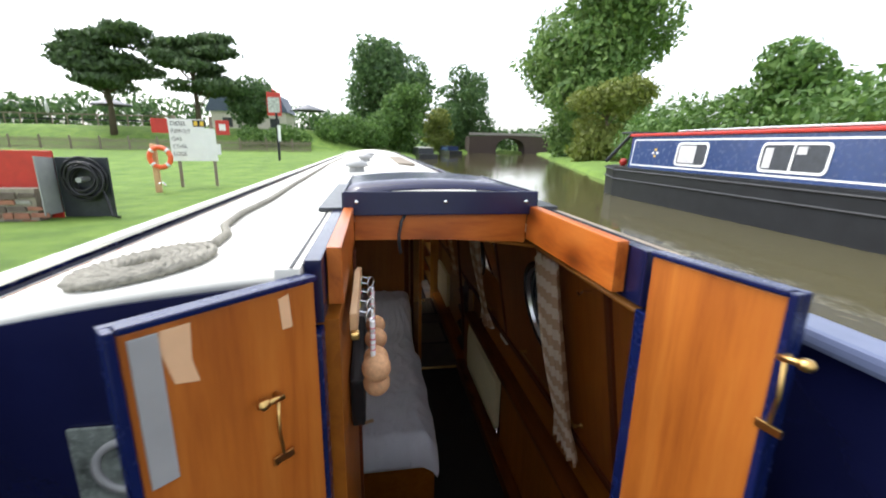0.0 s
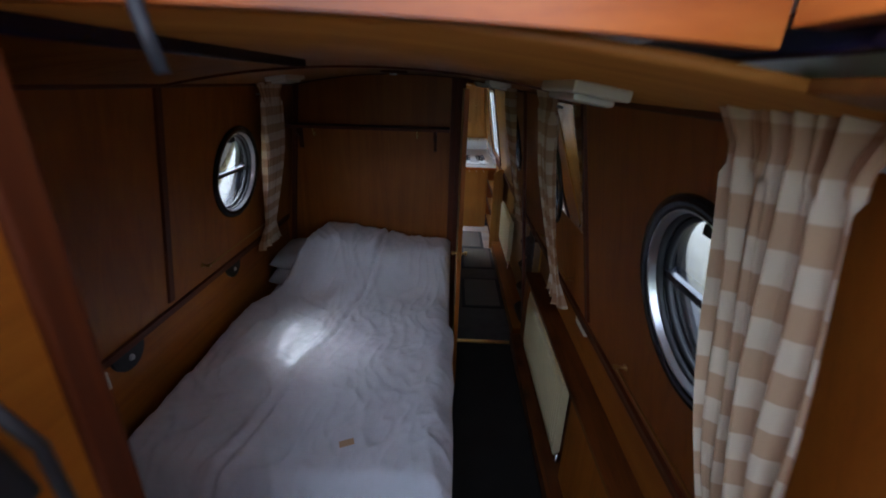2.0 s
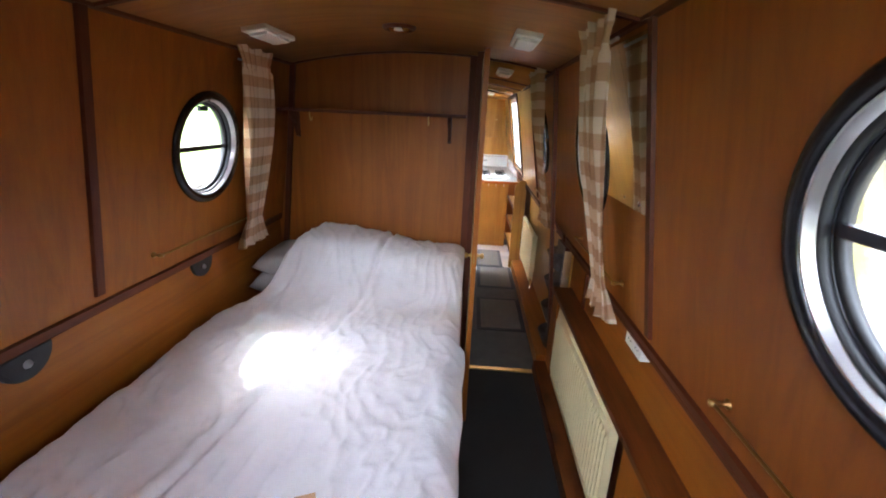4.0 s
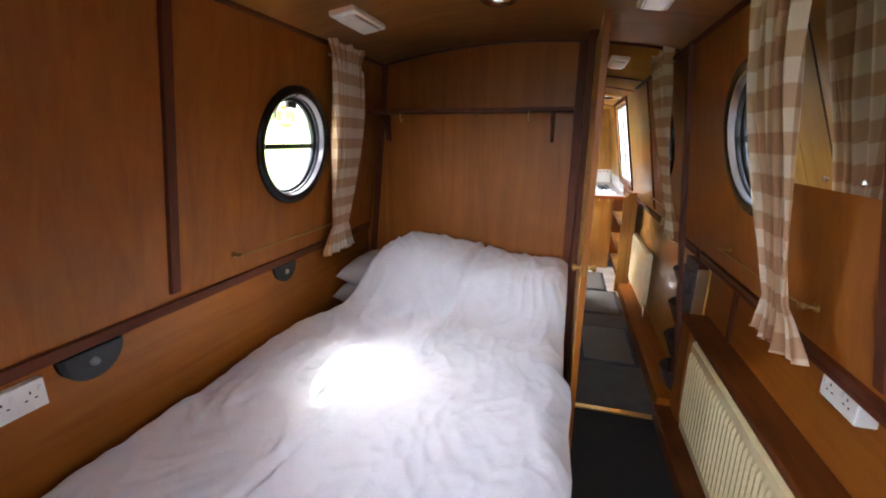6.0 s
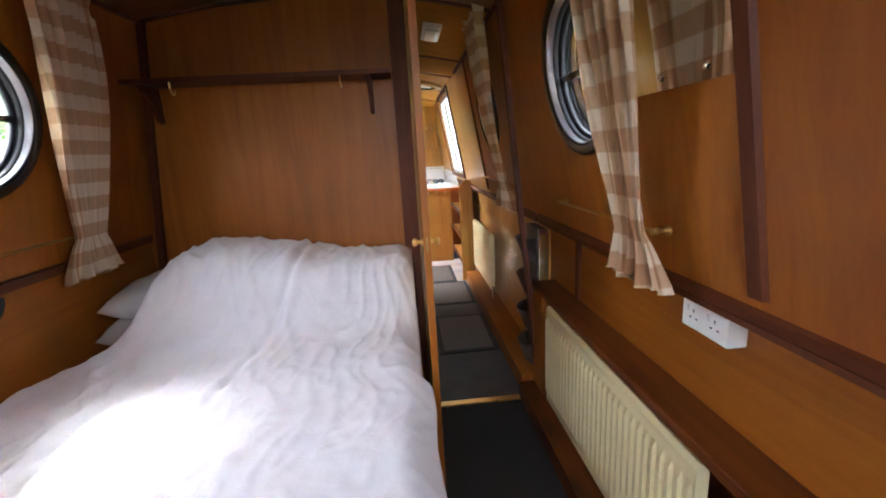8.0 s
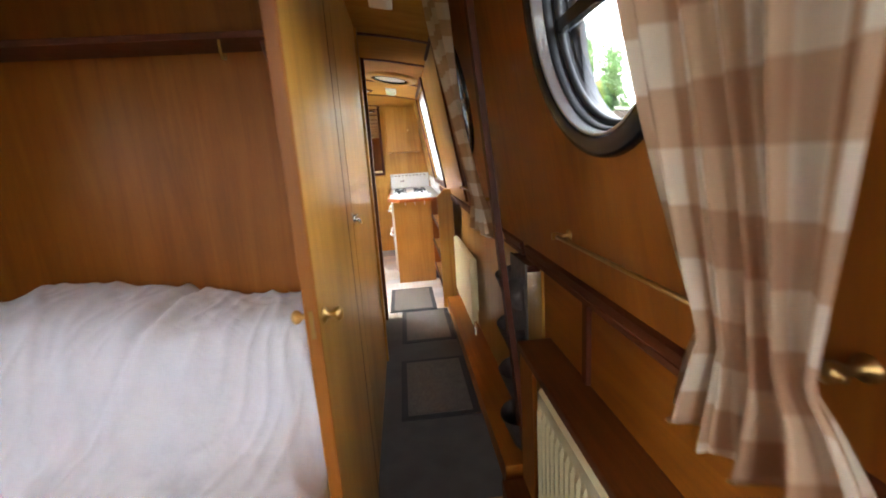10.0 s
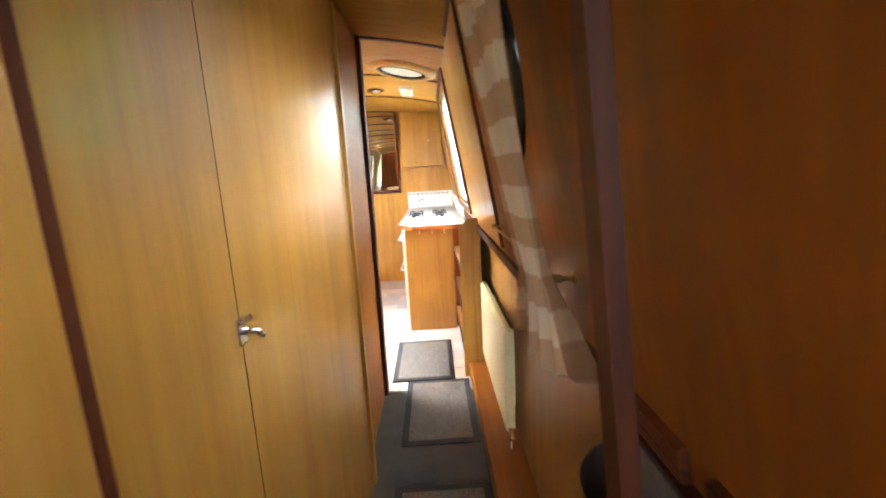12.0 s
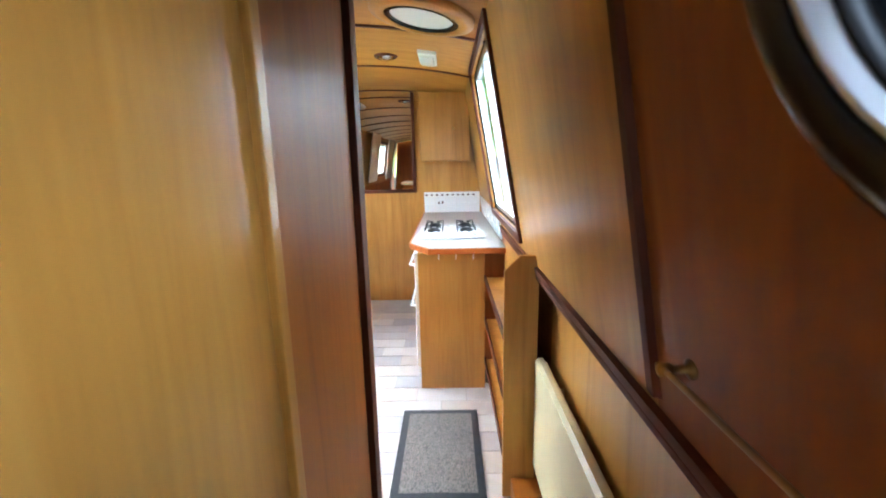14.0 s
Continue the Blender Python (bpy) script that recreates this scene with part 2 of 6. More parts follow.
def part(name, bm, material, parent, label="", smooth=False):
    return link_mesh(name, bm, material, parent, label, smooth)


def thing(name, label, category, group="", at=(0, 0, 0)):
    e = new(name)
    e.empty_display_size = 0.05
    e.location = at
    return tagged(e, label, category, group)


def setting(name, bm, material, label="", smooth=False):
    return tagged(link_mesh(name, bm, material, None, "", smooth), label, "", "", "structure")


def add_box(bm, x0, x1, y0, y1, z0, z1, bevel=0.0):
    vs = [bm.verts.new(p) for p in ((x0, y0, z0), (x1, y0, z0), (x1, y1, z0), (x0, y1, z0), (x0, y0, z1), (x1, y0, z1), (x1, y1, z1), (x0, y1, z1))]
    fs = [bm.faces.new([vs[i] for i in q]) for q in ((3, 2, 1, 0), (4, 5, 6, 7), (0, 1, 5, 4), (1, 2, 6, 5), (2, 3, 7, 6), (3, 0, 4, 7))]
    if bevel:
        es = list({e for f in fs for e in f.edges})
        bmesh.ops.bevel(bm, geom=es, offset=bevel, segments=2, affect="EDGES", profile=0.6)
    return bm


def box(x0, x1, y0, y1, z0, z1, bevel=0.0):
    return add_box(bmesh.new(), x0, x1, y0, y1, z0, z1, bevel)


def turn(bm, m):
    bmesh.ops.transform(bm, matrix=m, verts=bm.verts)
    return bm


def lathe(profile, steps=32, m=None, sweep=math.tau):
    """Profile (radius, height) turned round z."""
    bm = bmesh.new()
    rings = []
    for r, z in profile:
        rings.append([bm.verts.new((r * math.cos(sweep * i / steps), r * math.sin(sweep * i / steps), z)) for i in range(steps)])
    for a, b in zip(rings, rings[1:]):
        for i in range(steps):
            j = (i + 1) % steps
            bm.faces.new((a[i], a[j], b[j], b[i]))
    bmesh.ops.remove_doubles(bm, verts=bm.verts, dist=1e-6)
    bmesh.ops.recalc_face_normals(bm, faces=bm.faces)
    return turn(bm, m) if m else bm


def tube(points, radius, sides=8, closed=False, bm=None, taper=None):
    """A round bar along points."""
    bm = bm or bmesh.new()
    pts = [Vector(p) for p in points]
    rings = []
    n = len(pts)
    up = Vector((0, 0, 1))
    side = None
    for i, p in enumerate(pts):
        a = pts[(i - 1) % n] if closed or i > 0 else p
        b = pts[(i + 1) % n] if closed or i < n - 1 else p
        d = (b - a).normalized()
        if side is None:
            side = d.cross(up)
            if side.length < 0.1:
                side = d.cross(Vector((1, 0, 0)))
        side = (side - d * side.dot(d)).normalized()
        o = d.cross(side)
        r = radius * (taper[i] if taper else 1)
        rings.append([bm.verts.new(p + (side * math.cos(math.tau * k / sides) + o * math.sin(math.tau * k / sides)) * r) for k in range(sides)])
    pairs = list(zip(rings, rings[1:])) + ([(rings[-1], rings[0])] if closed else [])
    for a, b in pairs:
        for k in range(sides):
            j = (k + 1) % sides
            bm.faces.new((a[k], a[j], b[j], b[k]))
    if not closed:
        bm.faces.new(list(reversed(rings[0])))
        bm.faces.new(rings[-1])
    return bm


def slab(outline, thick, m=None, bevel=0.0):
    """A flat outline (x, y) given thickness along z."""
    bm = bmesh.new()
    lo = [bm.verts.new((x, y, 0)) for x, y in outline]
    hi = [bm.verts.new((x, y, thick)) for x, y in outline]
    bm.faces.new(list(reversed(lo)))
    bm.faces.new(hi)
    n = len(lo)
    for i in range(n):
        bm.faces.new((lo[i], lo[(i + 1) % n], hi[(i + 1) % n], hi[i]))
    bmesh.ops.recalc_face_normals(bm, faces=bm.faces)
    if bevel:
        bmesh.ops.bevel(bm, geom=list(bm.edges), offset=bevel, segments=2, affect="EDGES")
    return turn(bm, m) if m else bm


# ---- the hull's shape: sides lean in above the mid rail ----
def side_x(side, z, d=0.0):
    """Inner face of the cabin side (-1 port, 1 starboard) at height z, d metres outwards."""
    base, lean, knee = (0.985, 0.150, 0.95) if side < 0 else (1.000, 0.170, 0.95)
    return side * (base - lean * max(0.0, z - knee) + d)


def arch(x, top, drop=0.10, half=0.86):
    return top - drop * (x / half) ** 2


CEIL_TOP, ROOF_TOP = 2.085, 2.16
AFT, HATCH_F, HATCH_L, HATCH_R = -3.62, -2.96, -0.095, 0.605


def side_panel(name, side, y0, y1, z0, z1, material, d0, d1, holes=(), label=""):
    """A length of cabin side between two offsets, with round (y, z, r) or rectangular (y0, y1, z0, z1, 0) holes through it."""
    bm = bmesh.new()

    def P(y, z, d):
        return bm.verts.new((side_x(side, z, d), y, z))
    cuts = sorted(holes, key=lambda h: h[0])
    spans, y = [], y0
    for h in cuts:
        if len(h) == 3:
            spans += [(y, h[0] - h[2] - 0.04, None), (h[0] - h[2] - 0.04, h[0] + h[2] + 0.04, h)]
            y = h[0] + h[2] + 0.04
        else:
            spans += [(y, h[0], None), (h[0], h[1], h)]
            y = h[1]
    spans.append((y, y1, None))
    for a, b, h in spans:
        if b - a < 1e-4:
            continue
        for d, flip in ((d0, 1), (d1, -1)):
            if h is None:
                q = [P(a, z0, d), P(b, z0, d), P(b, z1, d), P(a, z1, d)]
                bm.faces.new(q)
            elif len(h) == 5:
                for za, zb in ((z0, h[2]), (h[3], z1)):
                    bm.faces.new([P(a, za, d), P(b, za, d), P(b, zb, d), P(a, zb, d)])
            else:
                yc, zc, r = h
                n = 48
                ring, out = [], []
                for i in range(n):
                    t = math.tau * i / n
                    c, s = math.cos(t), math.sin(t)
                    ring.append(P(yc + r * c, zc + r * s, d))
                    k = min((b - yc) / abs(c) if abs(c) > 1e-6 else 9, ((z1 - zc) / s if s > 1e-6 else (zc - z0) / -s if s < -1e-6 else 9))
                    out.append(P(yc + k * c, zc + k * s, d))
                for i in range(n):
                    j = (i + 1) % n
                    bm.faces.new((ring[i], ring[j], out[j], out[i]))
                corners = [(b, z1), (a, z1), (a, z0), (b, z0)]
                for i in range(n):
                    j = (i + 1) % n
                    p, q2 = out[i].co, out[j].co
                    if abs(p.y - q2.y) > 1e-5 and abs(p.z - q2.z) > 1e-5:
                        cy, cz = min(corners, key=lambda c2: (c2[0] - p.y) ** 2 + (c2[1] - p.z) ** 2)
                        bm.faces.new((out[i], P(cy, cz, d), out[j]))
        if h is not None:
            if len(h) == 3:
                loop = [(h[0] + h[2] * math.cos(math.tau * i / 48), h[1] + h[2] * math.sin(math.tau * i / 48)) for i in range(48)]
            else:
                loop = [(h[0], h[2]), (h[1], h[2]), (h[1], h[3]), (h[0], h[3])]
            for (ya, za), (yb, zb) in zip(loop, loop[1:] + loop[:1]):
                bm.faces.new([P(ya, za, d0), P(yb, zb, d0), P(yb, zb, d1), P(ya, za, d1)])
    bmesh.ops.remove_doubles(bm, verts=bm.verts, dist=1e-5)
    bmesh.ops.recalc_face_normals(bm, faces=bm.faces)
    return setting(name, bm, material, label)
# ---- cabin sides ----
PORT_L = [(-0.945, 1.505, 0.225)]
PORT_R = [(-2.46, 1.555, 0.225), (-0.955, 1.545, 0.225), (0.45, 1.565, 0.225)]
WIN_R = (2.20, 3.30, 1.07, 1.95, 0)
# first port opening is out of view, added to let daylight into the galley
WIN_L = [(2.20, 3.50, 1.09, 1.93, 0), (9.7, 11.1, 1.15, 1.85, 0)]
# starboard saloon opening, never in view, added for more daylight inside
UNSEEN_WIN_R = (5.4, 7.2, 1.15, 1.80, 0)
for side, tag, holes in ((-1, "port", PORT_L + WIN_L), (1, "starboard", PORT_R + [WIN_R, UNSEEN_WIN_R])):
    if side < 0:
        lining = [("wall_port", AFT + 0.02, 1.0, OAK, PORT_L, "oak veneered cabin side lining"), ("wall_port_galley", 1.001, 13.4, ASH, WIN_L, "honey veneered galley side lining")]
    else:
        lining = [("wall_starboard_aft", AFT + 0.02, -1.631, OAK_RED, PORT_R[:1], "red-brown veneered cabin side lining"), ("wall_starboard", -1.63, 0.949, OAK, PORT_R[1:], "oak veneered cabin side lining"), ("wall_starboard_galley", 0.95, 13.4, ASH, [WIN_R, UNSEEN_WIN_R], "honey veneered galley side lining")]
    for name, ya, yb, veneer, cuts, words in lining:
        side_panel(name, side, ya, yb, 0.95, 2.06, veneer, 0.0, 0.012, cuts, words)
    side_panel("wall_%s_outer" % tag, side, AFT, 13.4, 0.95, 2.06, NAVY, 0.046, 0.056, holes, "navy painted steel cabin side")
    side_panel("wall_%s_lower" % tag, side, AFT + 0.02, 13.4, -0.02, 0.97, OAK_Y, 0.07 if side > 0 else 0.03, 0.09, (), "oak veneered lower cabin lining")
    side_panel("hull_%s" % tag, side, -5.6, 15.6, 0.2, 0.95, STEEL, 0.10, 0.13, (), "black painted steel hull side")
    bm = box(*sorted((side_x(side, 0.95, 0.03), side_x(side, 0.95, 0.18))), -5.6, 15.6, 0.975, 0.99, 0.004)
    setting("gunwale_" + tag, bm, STEEL, "black steel gunwale")


def sheet(name, x0, x1, y0, y1, top, thick, material, drop=0.10, label="", nx=24):
    bm = bmesh.new()
    up, dn = [], []
    for i in range(nx + 1):
        x = x0 + (x1 - x0) * i / nx
        z = arch(x, top, drop)
        up.append([bm.verts.new((x, y, z)) for y in (y0, y1)])
        dn.append([bm.verts.new((x, y, z - thick)) for y in (y0, y1)])
    for i in range(nx):
        bm.faces.new((up[i][0], up[i + 1][0], up[i + 1][1], up[i][1]))
        bm.faces.new((dn[i][0], dn[i][1], dn[i + 1][1], dn[i + 1][0]))
        for k in (0, 1):
            bm.faces.new((up[i][k], dn[i][k], dn[i + 1][k], up[i + 1][k]))
    for i in (0, nx):
        bm.faces.new((up[i][0], up[i][1], dn[i][1], dn[i][0]))
    bmesh.ops.recalc_face_normals(bm, faces=bm.faces)
    return setting(name, bm, material, label, True)


XC = 0.90
sheet("ceiling", -XC, XC, HATCH_F + 0.02, -0.09, CEIL_TOP, 0.012, CEIL, label="curved oak veneered ceiling lining")
sheet("ceiling_galley", -XC, XC, -0.089, 13.4, CEIL_TOP, 0.012, ASH_X, label="curved honey veneered ceiling lining")
sheet("ceiling_aft_port", -XC, HATCH_L - 0.02, AFT + 0.02, HATCH_F + 0.02, CEIL_TOP, 0.012, CEIL, label="curved oak veneered ceiling lining")
sheet("ceiling_aft_starboard", HATCH_R + 0.02, XC, AFT + 0.02, HATCH_F + 0.02, CEIL_TOP, 0.012, CEIL, label="curved oak veneered ceiling lining", nx=6)
RX = 0.935
sheet("roof", -RX, RX, HATCH_F, 13.45, ROOF_TOP, 0.02, CREAM, 0.11, "cream painted steel cabin roof")
sheet("roof_aft_port", -RX, HATCH_L - 0.05, AFT - 0.02, HATCH_F, ROOF_TOP, 0.02, CREAM, 0.11, "cream painted steel cabin roof")
sheet("roof_aft_starboard", HATCH_R + 0.05, RX, AFT - 0.02, HATCH_F, ROOF_TOP, 0.02, CREAM, 0.11, "cream painted steel cabin roof", 6)

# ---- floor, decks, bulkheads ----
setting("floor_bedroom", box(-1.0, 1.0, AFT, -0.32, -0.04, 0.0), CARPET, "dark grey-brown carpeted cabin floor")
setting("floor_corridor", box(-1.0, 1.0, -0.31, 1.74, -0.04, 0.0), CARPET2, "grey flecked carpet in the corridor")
setting("floor_under", box(-1.0, 1.0, AFT, 13.4, -0.08, -0.045), STEEL, "steel baseplate under the cabin floor")
setting("deck_stern", box(-1.0, 1.0, -5.6, AFT - 0.05, 0.70, 0.75), STEEL, "black painted steel stern deck")
setting("threshold_strip", box(0.42, 0.88, -0.335, -0.295, 0.0, 0.008, 0.002), BRASS, "brass carpet threshold strip")


def wall_y(name, y, thick, x0, x1, z0, z1, material, label, lean=True, arched=False, top=CEIL_TOP - 0.013):
    """A cross bulkhead whose outer edges follow the cabin side and, if asked, whose top follows the ceiling."""
    bm = bmesh.new()
    n = 14
    f, k = [], []
    pts = []
    for i in range(n + 1):
        t = i / n
        xt0 = max(x0, side_x(-1, z1, -0.001)) if lean else x0
        xt1 = min(x1, side_x(1, z1, -0.001)) if lean else x1
        xb0 = max(x0, side_x(-1, z0, -0.001)) if lean else x0
        xb1 = min(x1, side_x(1, z0, -0.001)) if lean else x1
        xt, xb = xt0 + (xt1 - xt0) * t, xb0 + (xb1 - xb0) * t
        zt = arch(xt, top) if arched else z1
        pts.append((xb, z0, xt, zt))
    for yy in (y, y + thick):
        col = [(bm.verts.new((xb, yy, zb)), bm.verts.new((xt, yy, zt))) for xb, zb, xt, zt in pts]
        for a, b in zip(col, col[1:]):
            bm.faces.new((a[0], b[0], b[1], a[1]))
        f.append(col)
    for i in range(n):
        for e in (0, 1):
            bm.faces.new((f[0][i][e], f[0][i + 1][e], f[1][i + 1][e], f[1][i][e]))
    for i in (0, n):
        bm.faces.new((f[0][i][0], f[0][i][1], f[1][i][1], f[1][i][0]))
    bmesh.ops.recalc_face_normals(bm, faces=bm.faces)
    return setting(name, bm, material, label)


wall_y("wall_stern_port", AFT - 0.03, 0.03, -1.05, HATCH_L - 0.03, 0.75, 2.06, NAVY, "navy painted steel stern bulkhead", arched=True, top=ROOF_TOP - 0.02)
wall_y("wall_stern_starboard", AFT - 0.03, 0.03, HATCH_R + 0.03, 1.05, 0.75, 2.06, NAVY, "navy painted steel stern bulkhead", arched=True, top=ROOF_TOP - 0.02)
wall_y("wall_stern_sill", AFT - 0.03, 0.03, HATCH_L - 0.03, HATCH_R + 0.03, 0.0, 0.95, NAVY, "navy painted steel door sill")
wall_y("wall_bedhead", -0.08, 0.025, -1.0, 0.355, 0.0, 2.08, OAK, "oak veneered bulkhead at the head of the bed", arched=True)
wall_y("wall_corridor_end", 1.735, 0.03, -1.0, 0.29, 0.0, 2.08, OAK, "oak veneered bulkhead at the end of the corridor", arched=True)
wall_y("wall_galley", 4.50, 0.03, -1.0, 1.0, 0.0, 1.12, ASH, "honey veneered half bulkhead in the galley", lean=False)
wall_y("wall_galley_side", 4.50, 0.03, 0.335, 1.0, 1.12, 2.05, ASH, "honey veneered bulkhead beside the galley opening")
wall_y("wall_saloon_end", 13.1, 0.03, -1.0, 1.0, 0.0, 2.08, OAK, "dark wooden bulkhead at the far end of the saloon", arched=True)
setting("wall_corridor_port", box(0.362, 0.388, -0.335, 0.945, 0.0, 2.05), ASH, "honey coloured veneered corridor partition")
setting("wall_bathroom_aft", box(-1.0, 0.36, -0.05, -0.025, 0.0, 1.9), OAK, "bulkhead behind the bed")

# ---- mahogany trim ----
def trim(bm, label="dark mahogany trim strip", lengthwise=False):
    return setting("trim", bm, MAHOG_Y if lengthwise else MAHOG, label)


def side_strip(side, y0, y1, z, w, proud=0.014):
    """Lengthwise strip on the cabin side at height z."""
    bm = bmesh.new()
    vs = []
    for y in (y0, y1):
        for zz, d in ((z - w / 2, 0.0), (z - w / 2 + 0.004, -proud), (z + w / 2 - 0.004, -proud), (z + w / 2, 0.0)):
            vs.append(bm.verts.new((side_x(side, zz, d), y, zz)))
    for i in range(3):
        bm.faces.new((vs[i], vs[i + 1], vs[5 + i], vs[4 + i]))
    bm.faces.new((vs[3], vs[2], vs[1], vs[0]))
    bm.faces.new((vs[4], vs[5], vs[6], vs[7]))
    bmesh.ops.recalc_face_normals(bm, faces=bm.faces)
    return trim(bm, lengthwise=True)


def side_post(side, y, w, z0, z1, proud=0.012):
    bm = bmesh.new()
    rows = []
    for z in (z0, z1):
        rows.append([bm.verts.new((side_x(side, z, d), yy, z)) for yy, d in ((y - w / 2, 0.0), (y - w / 2 + 0.004, -proud), (y + w / 2 - 0.004, -proud), (y + w / 2, 0.0))])
    for i in range(3):
        bm.faces.new((rows[0][i], rows[0][i + 1], rows[1][i + 1], rows[1][i]))
    bm.faces.new(rows[0])
    bm.faces.new(rows[1])
    bmesh.ops.recalc_face_normals(bm, faces=bm.faces)
    return trim(bm)


side_strip(-1, AFT + 0.03, -0.082, 0.972, 0.042)
side_strip(1, AFT + 0.03, -0.305, 0.982, 0.032)
for y0, y1 in ((AFT + 0.03, -0.305), (-0.255, 4.3)):
    trim(box(0.985, 1.075, y0, y1, 0.950, 0.966, 0.003), "dark mahogany rail above the recessed lower panel", True)
side_strip(1, -0.255, 4.3, 0.982, 0.032)
side_strip(-1, AFT + 0.03, -0.082, 1.985, 0.035)
side_strip(1, AFT + 0.03, 1.5, 1.985, 0.035)
for y in (-2.82, -1.60):
    side_post(-1, y, 0.042, 1.02, 1.97)
for y in (-3.15, -1.63):
    side_post(1, y, 0.042, 1.02, 1.97)
side_post(1, -0.28, 0.05, 0.02, 2.0, 0.02)
side_post(1, 0.95, 0.03, 1.02, 1.97)
bm = bmesh.new()
c = [bm.verts.new(p) for p in ((side_x(-1, 0.95) + 0.001, -0.108, 0.55), (side_x(-1, 0.95) + 0.032, -0.108, 0.55), (side_x(-1, 0.95) + 0.032, -0.082, 0.55), (side_x(-1, 0.95) + 0.001, -0.082, 0.55))]
d = [bm.verts.new(p) for p in ((side_x(-1, 1.98) + 0.001, -0.108, 1.98), (side_x(-1, 1.98) + 0.032, -0.108, 1.98), (side_x(-1, 1.98) + 0.032, -0.082, 1.98), (side_x(-1, 1.98) + 0.001, -0.082, 1.98))]
for i in range(4):
    bm.faces.new((c[i], c[(i + 1) % 4], d[(i + 1) % 4], d[i]))
bm.faces.new(c)
bm.faces.new(d)
bmesh.ops.recalc_face_normals(bm, faces=bm.faces)
trim(bm, "dark mahogany corner post")
trim(box(0.315, 0.3615, -0.115, -0.081, 0.0, 2.06, 0.004), "dark mahogany post at the bulkhead end")
trim(box(0.358, 0.413, -0.351, -0.3365, 0.0, 2.05, 0.003), "dark mahogany door post")
setting("partition_end", box(0.357, 0.402, 0.946, 0.98, 0.0, 2.05, 0.004), ASH, "honey coloured partition end post")
setting("bathroom_panel", box(0.325, 0.358, 0.982, 1.684, 0.0, 2.05, 0.002), OAK, "oak veneered panel beside the partition end")
setting("door_frame", box(0.275, 0.330, 1.685, 1.733, 0.0, 2.06, 0.004), ASH, "honey coloured door frame post")
trim(box(0.3305, 0.340, 1.683, 1.733, 0.0, 2.06, 0.002), "thin dark edge of the door frame")
trim(box(0.341, 0.378, 1.695, 1.775, 0.0, 2.06, 0.004), "reddish mahogany door lining")
trim(box(0.320, 0.352, 4.47, 4.498, 1.12, 2.04, 0.004), "dark mahogany frame beside the galley opening")
trim(box(-0.9, 0.352, 4.468, 4.4985, 1.105, 1.14, 0.004), "mahogany sill of the galley opening")


def rib(y, w=0.03, x0=-0.87, x1=0.87):
    bm = bmesh.new()
    n = 24
    cols = []
    for i in range(n + 1):
        x = x0 + (x1 - x0) * i / n
        z = arch(x, CEIL_TOP - 0.012)
        cols.append([bm.verts.new((x, y + a, z + b)) for a, b in ((-w / 2, 0.001), (-w / 2 + 0.003, -0.009), (w / 2 - 0.003, -0.009), (w / 2, 0.001))])
    for a, b in zip(cols, cols[1:]):
        for k in range(3):
            bm.faces.new((a[k], b[k], b[k + 1], a[k + 1]))
    bmesh.ops.recalc_face_normals(bm, faces=bm.faces)
    trim(bm, "thin dark ceiling rib")


for y in (-1.55, -0.095, 1.07, 1.72, 2.60, 3.50, 4.52, 4.95, 5.8, 6.65, 7.5, 8.35, 9.2, 10.05, 10.9, 11.75, 12.6):
    rib(y)

# ---- galley floor tiles ----
setting("floor_galley", box(-1.0, 1.0, 1.74, 13.4, -0.04, -0.004), plain("tile_grout", (0.42, 0.40, 0.37), 0.7), "vinyl tiled galley floor")
TILES = [plain("vinyl_tile_%s" % k, c, 0.32, vary=0.1, scale=4, bumps=0.05) for k, c in (("pale", (0.62, 0.60, 0.57)), ("grey", (0.47, 0.46, 0.46)), ("warm", (0.58, 0.52, 0.46)))]
galley_floor = bpy.data.objects["floor_galley"]


# ---- portholes ----
def ring_profile(side, yc, zc, profile, steps=56):
    """Rings (radius, depth outwards) round an axis square to the leaning side."""
    bm = bmesh.new()
    rings = []
    for r, d in profile:
        rings.append([bm.verts.new((side_x(side, zc + r * math.sin(math.tau * i / steps), d), yc + r * math.cos(math.tau * i / steps), zc + r * math.sin(math.tau * i / steps))) for i in range(steps)])
    for a, b in zip(rings, rings[1:]):
        for i in range(steps):
            j = (i + 1) % steps
            bm.faces.new((a[i], a[j], b[j], b[i]))
    bmesh.ops.recalc_face_normals(bm, faces=bm.faces)
    return bm


